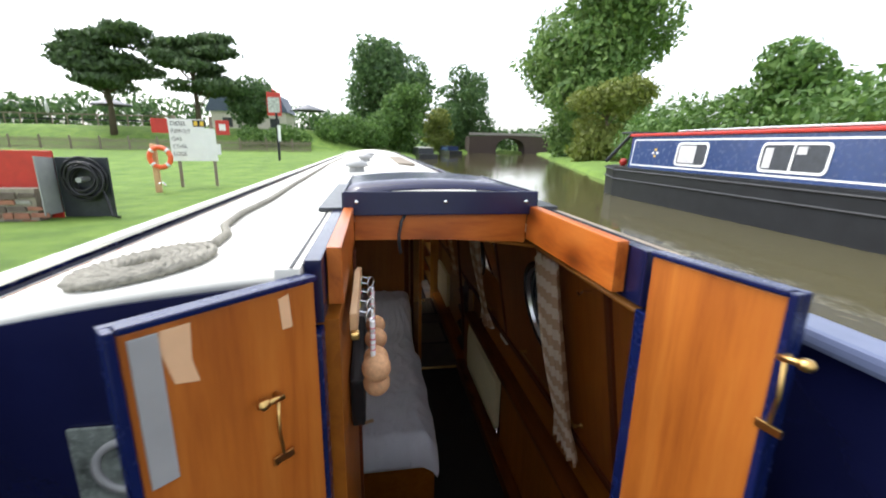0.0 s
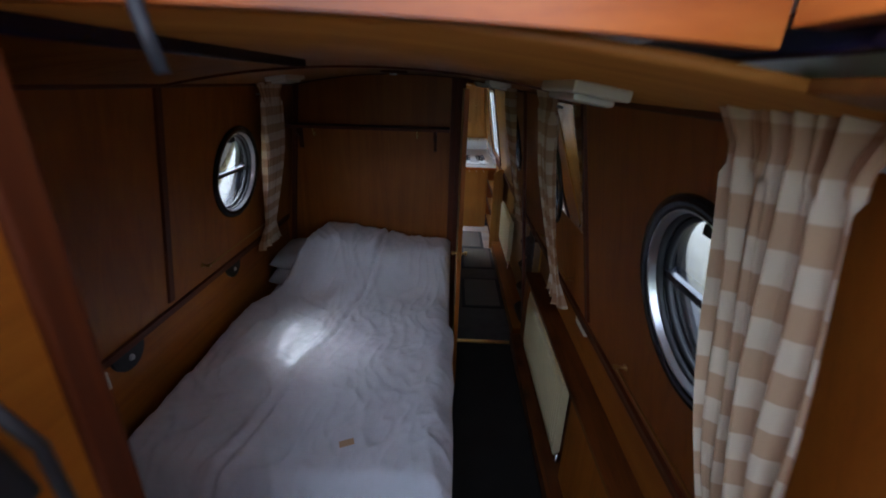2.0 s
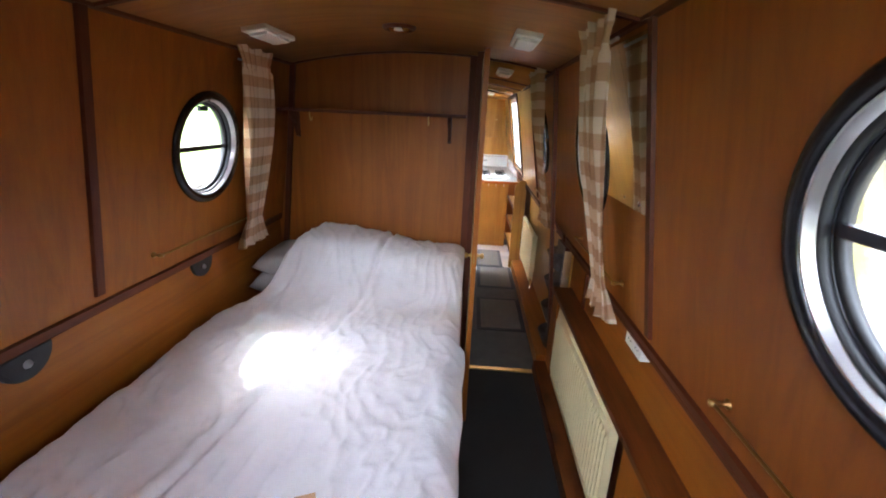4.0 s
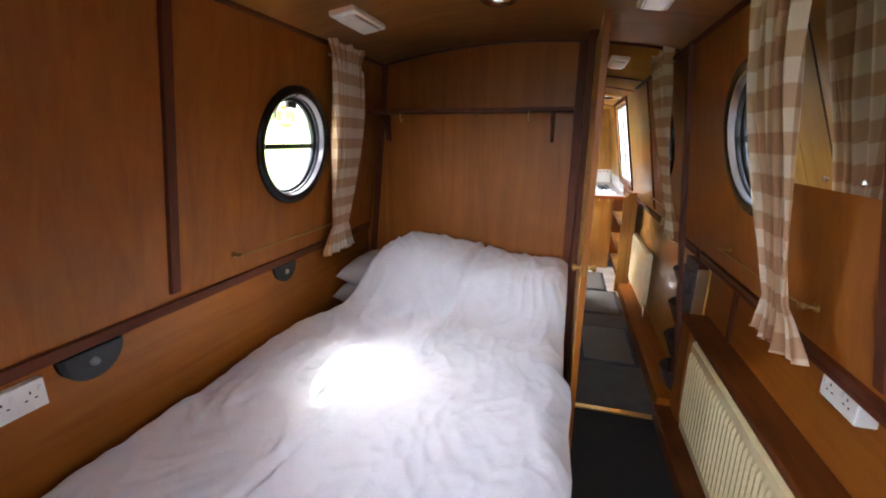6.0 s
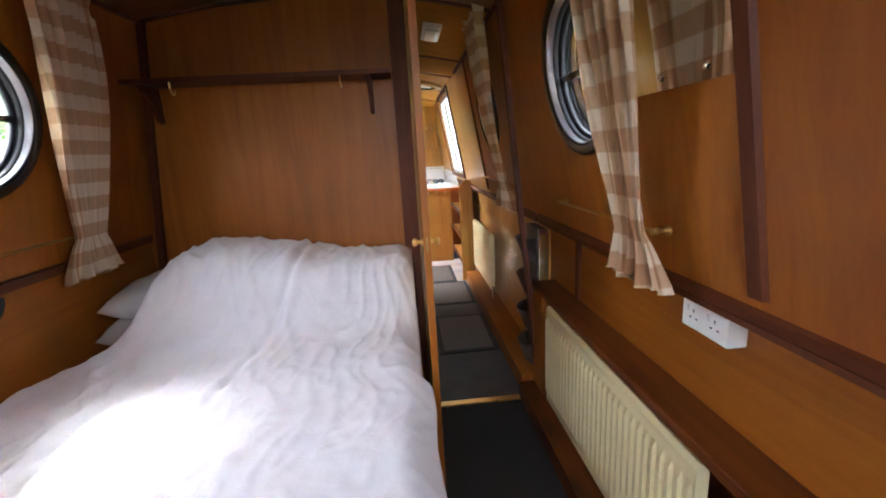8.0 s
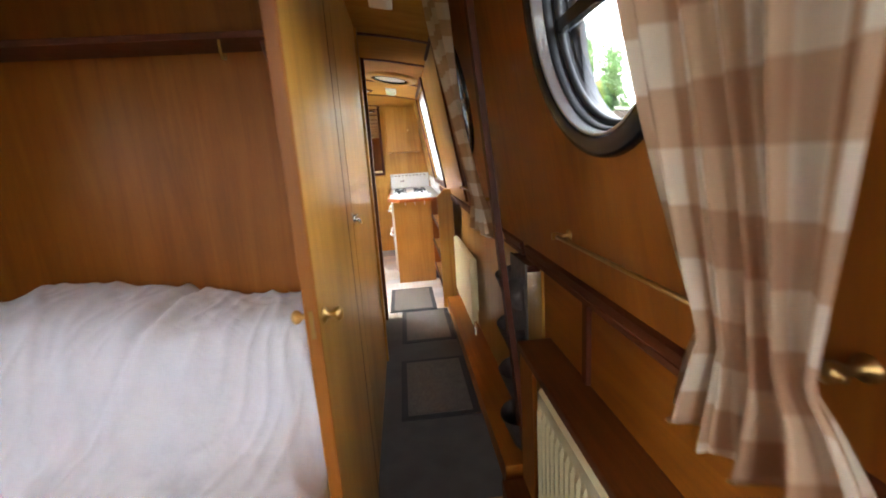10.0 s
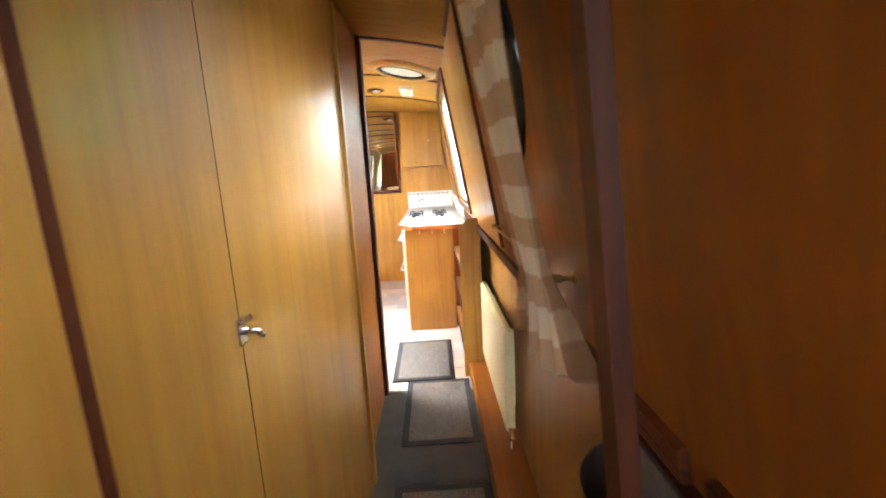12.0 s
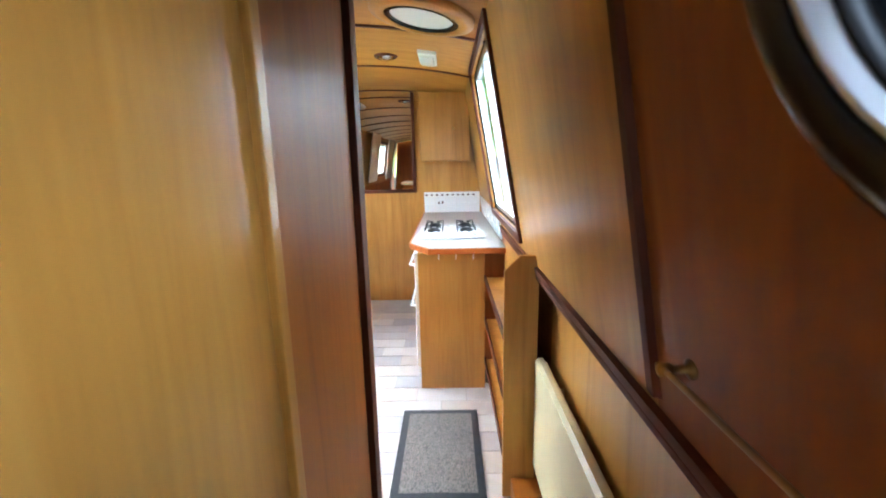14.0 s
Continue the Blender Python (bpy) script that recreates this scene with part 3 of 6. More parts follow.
def porthole(side, yc, zc, r, label):
    e = thing("porthole", label, "porthole", "portholes along the cabin", (side_x(side, zc), yc, zc))
    e.location = (0, 0, 0)
    rim = part("rim", ring_profile(side, yc, zc, [(r + 0.036, 0.0), (r + 0.035, -0.010), (r + 0.028, -0.016), (r + 0.004, -0.016), (r - 0.002, -0.010), (r - 0.003, 0.004)]), BLACKGLOSS, e, "glossy black rim", True)
    part("inner_rim", ring_profile(side, yc, zc, [(r - 0.001, -0.009), (r - 0.004, -0.011), (r - 0.007, -0.008), (r - 0.009, 0.014), (r - 0.011, 0.016)]), ALU, rim, "bright aluminium liner", True)
    part("tunnel", ring_profile(side, yc, zc, [(r - 0.004, 0.012), (r - 0.013, 0.012), (r - 0.015, 0.030), (r - 0.010, 0.034)]), BLACK, rim, "black lining of the opening", True)
    part("seal", ring_profile(side, yc, zc, [(r - 0.013, 0.028), (r - 0.017, 0.029), (r - 0.018, 0.036), (r - 0.013, 0.038)]), BLACKGLOSS, rim, "thin black bead", True)
    part("glazing_bead", ring_profile(side, yc, zc, [(r - 0.010, 0.034), (r - 0.024, 0.034), (r - 0.028, 0.042), (r - 0.020, 0.056), (r - 0.002, 0.058)]), BLACK, rim, "black rubber bead", True)
    pane = part("pane", ring_profile(side, yc, zc, [(r - 0.015, 0.046), (0.0005, 0.046)], 40), GLASS, e)
    pane.visible_shadow = False
    bm = bmesh.new()
    for d0, d1 in ((0.026, 0.044),):
        z0, z1 = zc - 0.011, zc + 0.011
        q = [(side_x(side, z, d), y, z) for y in (yc - r + 0.026, yc + r - 0.026) for z, d in ((z0, d0), (z1, d0), (z1, d1), (z0, d1))]
        v = [bm.verts.new(p) for p in q]
        for i in range(4):
            bm.faces.new((v[i], v[(i + 1) % 4], v[4 + (i + 1) % 4], v[4 + i]))
        bm.faces.new(v[:4])
        bm.faces.new(v[4:])
    bmesh.ops.recalc_face_normals(bm, faces=bm.faces)
    part("bar", bm, BLACKGLOSS, e, "black hopper bar across the pane")
    zc2 = zc + r - 0.045
    part("catch", box(side_x(side, zc2, 0.034) - 0.010, side_x(side, zc2, 0.034) + 0.010, yc - 0.03, yc + 0.03, zc2 - 0.012, zc2 + 0.014, 0.004), BLACK, e, "black hopper catch")
    return e


porthole(-1, *PORT_L[0], "round porthole with glossy black rim and hopper bar")
for p in PORT_R:
    porthole(1, *p, "round porthole with glossy black rim and hopper bar")


# ---- curtains ----
def curtain(side, yc, z0, z1, w_top, w_mid, w_bot, tie, sway, label, seed=0, out=0.05, folds=6, flare=0.0, belly=0.02):
    """A gathered check curtain: header, folds, drawn in behind its rail at height tie, frill below."""
    rnd = random.Random(seed)
    ph = [rnd.uniform(0, 6.3) for _ in range(6)]
    bm = bmesh.new()
    uv = bm.loops.layers.uv.new("cloth")
    nu, nv = 90, 70
    grid = []
    cloth_w = w_top * 2.1
    for j in range(nv + 1):
        v = j / nv
        z = z1 + (z0 - z1) * v
        vt = (z1 - tie) / (z1 - z0)
        if v < 0.06:
            w, amp = w_top * (1.30 - 5.3 * v), 0.030 - 0.2 * v
        elif v < vt:
            s = (v - 0.06) / (vt - 0.06)
            w, amp = w_top * 0.98 + (w_mid - w_top * 0.98) * (s ** 2.0), 0.024 - 0.008 * s
        else:
            s = (v - vt) / (1 - vt)
            w, amp = w_mid + (w_bot - w_mid) * (s ** 0.7), 0.014 + 0.020 * s
        row = []
        for i in range(nu + 1):
            u = i / nu
            f = math.sin(u * folds * math.tau + ph[0] + 0.9 * math.sin(v * 3 + ph[1])) + 0.45 * math.sin(u * folds * 1.73 * math.tau + ph[2] + 1.3 * v) + 0.3 * math.sin(u * folds * 3.1 * math.tau + ph[4] - v * 2)
            if v < 0.09:
                f = 0.6 * f + 0.6 * math.sin(u * folds * 2.6 * math.tau + ph[3])
            y = yc + sway * v + (u - 0.5) * w + 0.005 * math.sin(u * 9 + v * 11 + ph[5])
            d = -out - amp * f * (0.75 + 0.25 * math.sin(v * 7 + ph[1])) - flare * v - belly * math.sin(math.pi * min(1.0, v * 1.1))
            zz = z + (0.012 * math.sin(u * folds * math.tau + ph[3]) if j == nv else 0) + 0.006 * math.sin(u * 17 + ph[2]) * (j in (0, nv))
            row.append(bm.verts.new((side_x(side, zz, d), y, zz)))
        grid.append(row)
    for j in range(nv):
        for i in range(nu):
            fc = bm.faces.new((grid[j][i], grid[j][i + 1], grid[j + 1][i + 1], grid[j + 1][i]))
            for lp, (a, b) in zip(fc.loops, ((i, j), (i + 1, j), (i + 1, j + 1), (i, j + 1))):
                lp[uv].uv = (a / nu * cloth_w, b / nv * (z1 - z0))
    e = thing("curtain", label, "curtain", "checked porthole curtains")
    part("cloth", bm, GINGHAM, e, "beige and brown checked cotton", True)
    n = 8
    part("heading_tape", tube([(side_x(side, z1 - 0.06, -out + 0.028), yc + (k / n - 0.5) * w_top * 0.8, z1 - 0.06) for k in range(n + 1)], 0.006, 6), LINEN_GREY, e)
    return e


def curtain_rail(side, y0, y1, z, label="slim brass curtain tie rail on the cabin side", off=0.036):
    e = thing("curtain_rail", label, "curtain rail", "brass rails under the portholes")
    part("rod", tube([(side_x(side, z, -off), y0 - 0.012, z), (side_x(side, z, -off), y1 + 0.012, z)], 0.0042, 10), OLDBRASS, e, "", True)
    for y in (y0, y1):
        bx = side_x(side, z)
        m = Matrix.Translation((bx, y, z)) @ Matrix.Rotation(-side * math.pi / 2, 4, "Y")
        part("bracket", lathe([(0.0, 0.0), (0.013, 0.0), (0.013, 0.004), (0.006, 0.007), (0.005, off - 0.012), (0.009, off - 0.007), (0.009, off + 0.007), (0.0, off + 0.009)], 16, m), OLDBRASS, e, "", True)
    return e


CUR = "beige and brown checked curtain gathered beside the porthole"
curtain(-1, -0.63, 0.915, 1.985, 0.30, 0.15, 0.29, 1.07, 0.075, CUR, 1)
curtain_rail(-1, -1.325, -0.49, 1.085)
curtain(1, -1.385, 0.975, 2.0, 0.30, 0.14, 0.27, 1.11, 0.05, CUR, 2, out=0.085, folds=5, belly=0.02)
curtain_rail(1, -1.365, -0.715, 1.105)
curtain(1, -2.775, 0.93, 2.01, 0.25, 0.15, 0.22, 1.10, -0.02, CUR, 3, out=0.07, folds=5)
curtain_rail(1, -2.84, -2.08, 1.10)
curtain(1, 0.065, 0.985, 2.0, 0.32, 0.12, 0.28, 1.14, 0.0, CUR, 4, out=0.07, folds=6)
curtain_rail(1, 0.07, 0.84, 1.12)


# ---- bed ----
def bed():
    e = thing("bed", "fixed double bed with a wooden base against the cabin side", "bed")
    part("base", box(-0.99, 0.36, -2.16, -0.11, 0.0, 0.36, 0.004), OAK_Y, e, "oak veneered bed base")
    part("mattress", box(-0.975, 0.352, -2.19, -0.12, 0.36, 0.545, 0.04), COTTON, e, "white covered mattress", True)
    return e


bed()


def duvet():
    """A crumpled white duvet lying over mattress and pillows: a height field with folds, its edges falling over the side."""
    bm = bmesh.new()
    nx, ny = 150, 200
    x0, x1, y0, y1 = -0.95, 0.382, -2.22, -0.13
    grid = []
    for j in range(ny + 1):
        v = j / ny
        row = []
        for i in range(nx + 1):
            u = i / nx
            lim = x0 + (0.33 * max(0, (v - 0.62) / 0.38) ** 0.8)
            x = lim + (x1 - lim) * u
            y = y0 + (y1 - y0) * v
            z = 0.60
            z += 0.30 / (1 + math.exp(-(y + 0.58) * 16)) * (0.88 + 0.24 * math.exp(-((x + 0.45) / 0.36) ** 2))
            z -= 0.04 * max(0.0, (y + 0.18) / 0.05) ** 2 * (y > -0.18)
            p = Vector((x, y, 0))
            big = noise.noise(p * 2.1 + Vector((3, 1, 0)))
            z += 0.012 * big
            warp = Vector((noise.noise(p * 3.1), noise.noise(p * 3.1 + Vector((9, 0, 0))), 0)) * 0.10
            q = p + warp
            rid = 1 - abs(noise.noise(Vector((q.x * 7 + q.y * 3.6, q.y * 2.2 - q.x * 2, 2))))
            z += 0.017 * max(0, rid - 0.62) ** 1.3 * 2.2 + 0.05 * max(0.0, (0.30 - u) / 0.30)
            rid2 = 1 - abs(noise.noise(Vector((q.x * 15 - q.y * 5, q.y * 6 + q.x * 3, 7))))
            z += 0.011 * max(0, rid2 - 0.70) * 2
            z += 0.003 * noise.noise(p * 22)
            seam = x - (-0.12 + 0.20 * (y + 0.1) + 0.012 * math.sin(y * 9))
            z -= 0.020 * math.exp(-(seam / 0.012) ** 2) * (0.7 + 0.3 * math.sin(y * 31))
            z += 0.012 * math.exp(-((abs(seam) - 0.035) / 0.025) ** 2)
            over = max(0.0, (u - 0.90) / 0.10)
            fallx = 0.10 * over ** 2.2
            z -= fallx + 0.012 * over * math.sin(y * 14 + 2 * noise.noise(p * 3))
            if v < 0.05:
                z -= 0.14 * ((0.05 - v) / 0.05) ** 2
            if u < 0.03:
                z -= 0.03 * ((0.03 - u) / 0.03) ** 2
            x += 0.010 * noise.noise(Vector((y * 5, 0, 4))) * u ** 3
            if y > -0.98:
                x = min(x, 0.348)
            row.append(bm.verts.new((x, y, z)))
        grid.append(row)
    for j in range(ny):
        for i in range(nx):
            bm.faces.new((grid[j][i], grid[j][i + 1], grid[j + 1][i + 1], grid[j + 1][i]))
    rim = [e for e in bm.edges if e.is_boundary]
    ret = bmesh.ops.extrude_edge_only(bm, edges=rim)
    for g in ret["geom"]:
        if isinstance(g, bmesh.types.BMVert):
            g.co.z -= 0.05
            g.co.x -= 0.01 if g.co.x > 0.2 else -0.01
    bmesh.ops.recalc_face_normals(bm, faces=bm.faces)
    e = thing("duvet", "rumpled white cotton duvet spread over the bed", "duvet")
    part("cover", bm, COTTON, e, "", True)
    part("care_label", turn(box(-0.03, 0.03, -0.015, 0.015, 0.0, 0.002), pose(-0.06, -2.02, 0.628, 4, -3, 20)), PALEWOOD, e, "small sewn care label")
    return e


duvet()


def pillow(at, size, rot, label, seed):
    bm = bmesh.new()
    n = 22
    w, h, t = size
    top, bot = [], []
    for j in range(n + 1):
        a, b = [], []
        for i in range(n + 1):
            u, v = i / n * 2 - 1, j / n * 2 - 1
            k = max(0.0, (1 - u ** 4) * (1 - v ** 4)) ** 0.55
            nz = 0.012 * noise.noise(Vector((u * 2.2 + seed, v * 2.2, 0)))
            pin = 1 - 0.05 * (1 - abs(u)) * abs(v) - 0.05 * (1 - abs(v)) * abs(u)
            a.append(bm.verts.new((u * w / 2 * pin, v * h / 2 * pin, t / 2 * k + nz * k)))
            b.append(bm.verts.new((u * w / 2 * pin, v * h / 2 * pin, -t / 2 * k)) if 0 < i < n and 0 < j < n else a[-1])
        top.append(a)
        bot.append(b)
    for j in range(n):
        for i in range(n):
            bm.faces.new((top[j][i], top[j][i + 1], top[j + 1][i + 1], top[j + 1][i]))
            try:
                bm.faces.new((bot[j][i], bot[j + 1][i], bot[j + 1][i + 1], bot[j][i + 1]))
            except ValueError:
                pass
    bmesh.ops.recalc_face_normals(bm, faces=bm.faces)
    turn(bm, pose(*at, *rot))
    return tagged(link_mesh("pillow", bm, LINEN_GREY, None, "", True), label, "pillow", "pillows stacked at the bed head")


pillow((-0.765, -0.37, 0.64), (0.44, 0.44, 0.16), (0, 0, 3), "grey-white cotton pillow lying on the mattress", 1)
pillow((-0.75, -0.36, 0.765), (0.42, 0.42, 0.16), (3, 0, -2), "grey-white cotton pillow lying on another pillow", 5)


# ---- bedhead shelf and hooks ----
def shelf():
    e = thing("wall_shelf", "narrow dark mahogany shelf on the bedhead bulkhead", "shelf")
    part("board", box(-0.89, 0.31, -0.25, -0.084, 1.69, 1.71, 0.003), MAHOG, e)
    for x in (-0.815, 0.195):
        part("bracket", slab([(0, 0), (-0.14, 0), (-0.13, -0.03), (-0.06, -0.075), (-0.03, -0.15), (0, -0.16)], 0.02, Matrix.Translation((x, -0.084, 1.688)) @ Matrix(((0, 0, 1, 0), (1, 0, 0, 0), (0, 1, 0, 0), (0, 0, 0, 1)))), MAHOG, e)
    for x in (-0.67, 0.078):
        h = part("hook", tube([(x, -0.235, 1.69), (x, -0.235, 1.66), (x, -0.22, 1.64), (x, -0.20, 1.645), (x, -0.195, 1.66)], 0.004, 8), BRASS, e, "brass cup hook")
    return e


shelf()


def coat_hook(x, y, z, label):
    e = thing("coat_hook", label, "hook")
    part("plate", box(x - 0.012, x + 0.012, y - 0.006, y, z - 0.03, z + 0.03, 0.003), CHROME, e)
    part("prong", tube([(x, y - 0.004, z), (x, y - 0.04, z - 0.01), (x, y - 0.055, z + 0.012)], 0.005, 8), CHROME, e)


# ---- speakers, sockets on the port side ----
def speaker(y, z, r):
    """Black half-round speaker tucked under the mid rail."""
    e = thing("wall_speaker", "half-round black wall speaker set below the mid rail", "speaker", "speakers beside the bed")
    x = side_x(-1, z, 0.029)

    def half(rad, d0, d1, n=24):
        return slab([(rad * math.cos(math.pi * i / n), -rad * math.sin(math.pi * i / n)) for i in range(n + 1)], d1 - d0, Matrix(((0, 0, 1, x + d0), (1, 0, 0, y), (0, 1, 0, z), (0, 0, 0, 1))), 0.0015)
    part("housing", half(r, 0.0, 0.016), BLACK, e)
    part("grille", half(r * 0.86, 0.016, 0.019), BLACK, e, "dark speaker cloth")
    part("cap", lathe([(r * 0.16, 0.0), (r * 0.13, 0.006), (0.0005, 0.008)], 20, Matrix.Translation((x + 0.019, y, z - r * 0.42)) @ Matrix.Rotation(math.pi / 2, 4, "Y")), GREYPLASTIC, e, "", True)


speaker(-1.87, 0.938, 0.092)
speaker(-0.965, 0.938, 0.084)


def socket(y0, y1, z0, z1, side, label, deep=0.035):
    e = thing("wall_socket", label, "socket")
    xa, xb = sorted((side_x(side, z0, 0.068 if side > 0 else 0.029), side_x(side, z0, -deep)))
    bx = part("box", box(xa, xb, y0, y1, z0, z1, 0.004), PLASTIC, e)
    xf = side_x(side, z0) - side * deep
    L = y1 - y0
    for f in (0.27, 0.73):
        for dy, dz, w, h in ((0, 0.012, 0.004, 0.008), (-0.011, -0.006, 0.007, 0.004), (0.011, -0.006, 0.007, 0.004)):
            y, z = y0 + L * f + dy, (z0 + z1) / 2 + dz
            part("slot", box(xf - 0.0006, xf + 0.0006, y - w / 2, y + w / 2, z - h / 2, z + h / 2), INK, bx)
        part("switch", box(xf - 0.003, xf + 0.003, y0 + L * f + 0.018, y0 + L * f + 0.026, (z0 + z1) / 2 + 0.008, (z0 + z1) / 2 + 0.022, 0.001), WHITE, bx)


socket(-1.525, -1.37, 0.862, 0.932, 1, "white double power socket below the mid rail", -0.02)
socket(-2.13, -2.0, 0.845, 0.925, -1, "white wall socket beside the bed", -0.005)


# ---- starboard casing, ledge and radiator ----
def radiator(x, y0, y1, z0, z1, label, fluted=True, side=1):
    e = thing("radiator", label, "radiator")
    bm = bmesh.new()
    n = max(6, int((y1 - y0) / 0.035))
    top, pts = [], []
    for i in range(n * 6 + 1):
        y = y0 + (y1 - y0) * i / (n * 6)
        f = (i % 6) / 6
        d = 0.009 * (1 if 0.25 < f < 0.75 else 0) if fluted else 0.0
        pts.append((y, d))
    rows = [(z0, 0.4), (z0 + 0.012, 0.0), (z0 + 0.05, 0.0), (z0 + 0.07, 1.0), (z1 - 0.07, 1.0), (z1 - 0.05, 0.0), (z1 - 0.012, 0.0), (z1, 0.4)]
    g = []
    for z, k in rows:
        inset = 0.012 if k == 0.4 else 0.0
        kk = 0.0 if k == 0.4 else k
        g.append([bm.verts.new((x - side * (d * kk) + side * inset, y, z)) for y, d in pts])
    for a, b in zip(g, g[1:]):
        for i in range(len(pts) - 1):
            bm.faces.new((a[i], a[i + 1], b[i + 1], b[i]))
    ret = bmesh.ops.extrude_edge_only(bm, edges=[ed for ed in bm.edges if ed.is_boundary])
    for v in ret["geom"]:
        if isinstance(v, bmesh.types.BMVert):
            v.co.x = x + side * 0.03
    bmesh.ops.recalc_face_normals(bm, faces=bm.faces)
    part("panel", bm, RADIATOR, e, "cream enamelled panel", False)
    part("back_panel", box(min(x + side * 0.032, x + side * 0.042), max(x + side * 0.032, x + side * 0.042), y0 + 0.01, y1 - 0.01, z0 + 0.01, z1 - 0.01, 0.003), RADIATOR, e)
    part("valve", lathe([(0.0, 0), (0.014, 0), (0.016, 0.012), (0.010, 0.016), (0.010, 0.05), (0.0, 0.052)], 14, pose(x + side * 0.015, y0 - 0.03, z0 - 0.01)), CHROME, e, "chrome valve", True)
    part("pipe", tube([(x + side * 0.015, y0 - 0.03, z0), (x + side * 0.015, y0 - 0.03, 0.02)], 0.0075, 10), CHROME, e, "", True)
    part("pipe", tube([(x + side * 0.015, y1 + 0.02, z0 + 0.03), (x + side * 0.015, y1 + 0.02, 0.02)], 0.0075, 10), CHROME, e, "", True)
    for y in (y0 + 0.15, y1 - 0.15):
        part("wall_bracket", box(min(x + side * 0.04, x + side * 0.09), max(x + side * 0.04, x + side * 0.09), y - 0.01, y + 0.01, z0 + 0.05, z1 - 0.05), RADIATOR, e)
    return e


def casing():
    """Low boxed ledge along the starboard side with the radiator recessed under it."""
    setting("ledge_starboard", box(0.945, 1.068, -2.95, -0.305, 0.622, 0.654, 0.006), LEDGE, "red-brown stained wooden ledge along the cabin side")
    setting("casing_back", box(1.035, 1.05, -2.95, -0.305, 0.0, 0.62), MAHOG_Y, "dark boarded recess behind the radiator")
    setting("skirting_starboard", box(0.872, 1.03, -2.95, -0.305, 0.0, 0.09, 0.005), LEDGE, "red-brown skirting box along the floor")
    for y0, y1 in ((-0.45, -0.305), (-2.95, -1.68)):
        setting("casing_panel", box(0.955, 0.97, y0, y1, 0.09, 0.62, 0.003), OAK, "oak panel under the ledge")
    for y in (-0.62,):
        setting("panel_divider", box(1.052, 1.068, y - 0.015, y + 0.015, 0.654, 0.95, 0.003), MAHOG, "upright batten above the ledge")


casing()
radiator(0.948, -1.56, -0.53, 0.11, 0.60, "long cream ribbed panel radiator under the ledge")


# ---- mirror on the starboard side ----
def side_plate(side, y0, y1, z0, z1, d0, d1):
    bm = bmesh.new()
    v = [bm.verts.new((side_x(side, z, d), y, z)) for d in (d0, d1) for y, z in ((y0, z0), (y1, z0), (y1, z1), (y0, z1))]
    bm.faces.new(v[:4])
    bm.faces.new(v[4:])
    for i in range(4):
        bm.faces.new((v[i], v[(i + 1) % 4], v[4 + (i + 1) % 4], v[4 + i]))
    bmesh.ops.recalc_face_normals(bm, faces=bm.faces)
    return bm


mir = thing("wall_mirror", "frameless mirror fixed to the sloping cabin side", "mirror")
part("glass", side_plate(1, -1.605, -1.19, 1.424, 1.95, -0.001, -0.006), MIRROR, mir)
for y in (-1.54, -1.40):
    part("clip", lathe([(0.0, 0), (0.009, 0), (0.007, 0.004), (0.0, 0.006)], 12, Matrix.Translation((side_x(1, 1.45, -0.006), y, 1.45)) @ Matrix.Rotation(-math.pi / 2, 4, "Y")), CHROME, mir)


# ---- ceiling lights ----
def ceiling_light(x, y, label="white rectangular ceiling light, switched off"):
    e = thing("ceiling_light", label, "ceiling light", "strip lights on the ceiling")
    tilt = -math.degrees(math.atan(2 * 0.10 * x / 0.86 ** 2))
    m = pose(x, y, arch(x, CEIL_TOP - 0.012), 0, -tilt, 0)
    part("body", turn(box(-0.055, 0.055, -0.15, 0.15, -0.022, 0.0, 0.006), m), PLASTIC, e)
    part("diffuser", turn(box(-0.042, 0.042, -0.115, 0.115, -0.036, -0.020, 0.010), m), FROST, e, "pale ribbed diffuser")
    return e


for x, y in ((-0.58, -0.90), (0.56, -0.93), (0.60, -2.36), (0.56, 0.40), (0.55, 3.12), (-0.35, 5.4), (0.4, 6.9)):
    ceiling_light(x, y)


def ceiling_vent(x, y, r=0.075):
    e = thing("ceiling_vent", "round brown ceiling vent", "vent", "ceiling vents")
    z = arch(x, CEIL_TOP - 0.012)
    part("ring", lathe([(r, 0.0), (r, -0.008), (r * 0.86, -0.016), (r * 0.7, -0.010), (r * 0.7, 0.0)], 32, pose(x, y, z)), MAHOG, e, "", True)
    part("dome", lathe([(r * 0.66, -0.006), (r * 0.5, -0.022), (0.0005, -0.028)], 28, pose(x, y, z)), CHROME, e, "", True)


for x, y in ((0.0, -0.85), (0.28, 3.2), (0.2, 5.2)):
    ceiling_vent(x, y)


# ---- corridor door ----
def corridor_door():
    e = thing("cabin_door", "honey veneered cabin door folded back open along the partition", "door")
    leaf = part("leaf", box(0.389, 0.413, -0.885, -0.353, 0.015, 1.99, 0.003), ASH, e)
    part("edge_lipping", box(0.388, 0.414, -0.898, -0.886, 0.015, 1.99, 0.003), OAK, leaf, "pale orange lipping")
    for s, x in ((1, 0.414), (-1, 0.388)):
        m = Matrix.Translation((x, -0.845, 1.012)) @ Matrix.Rotation(s * math.pi / 2, 4, "Y")
        part("knob", lathe([(0.0, 0), (0.017, 0), (0.017, 0.003), (0.006, 0.006), (0.006, 0.016), (0.013, 0.023), (0.015, 0.030), (0.009, 0.037), (0.0, 0.038)], 24, m), BRASS, leaf, "round brass knob", True)
    part("latch_plate", box(0.397, 0.405, -0.8995, -0.898, 0.985, 1.04), OLDBRASS, e)
    return e


corridor_door()


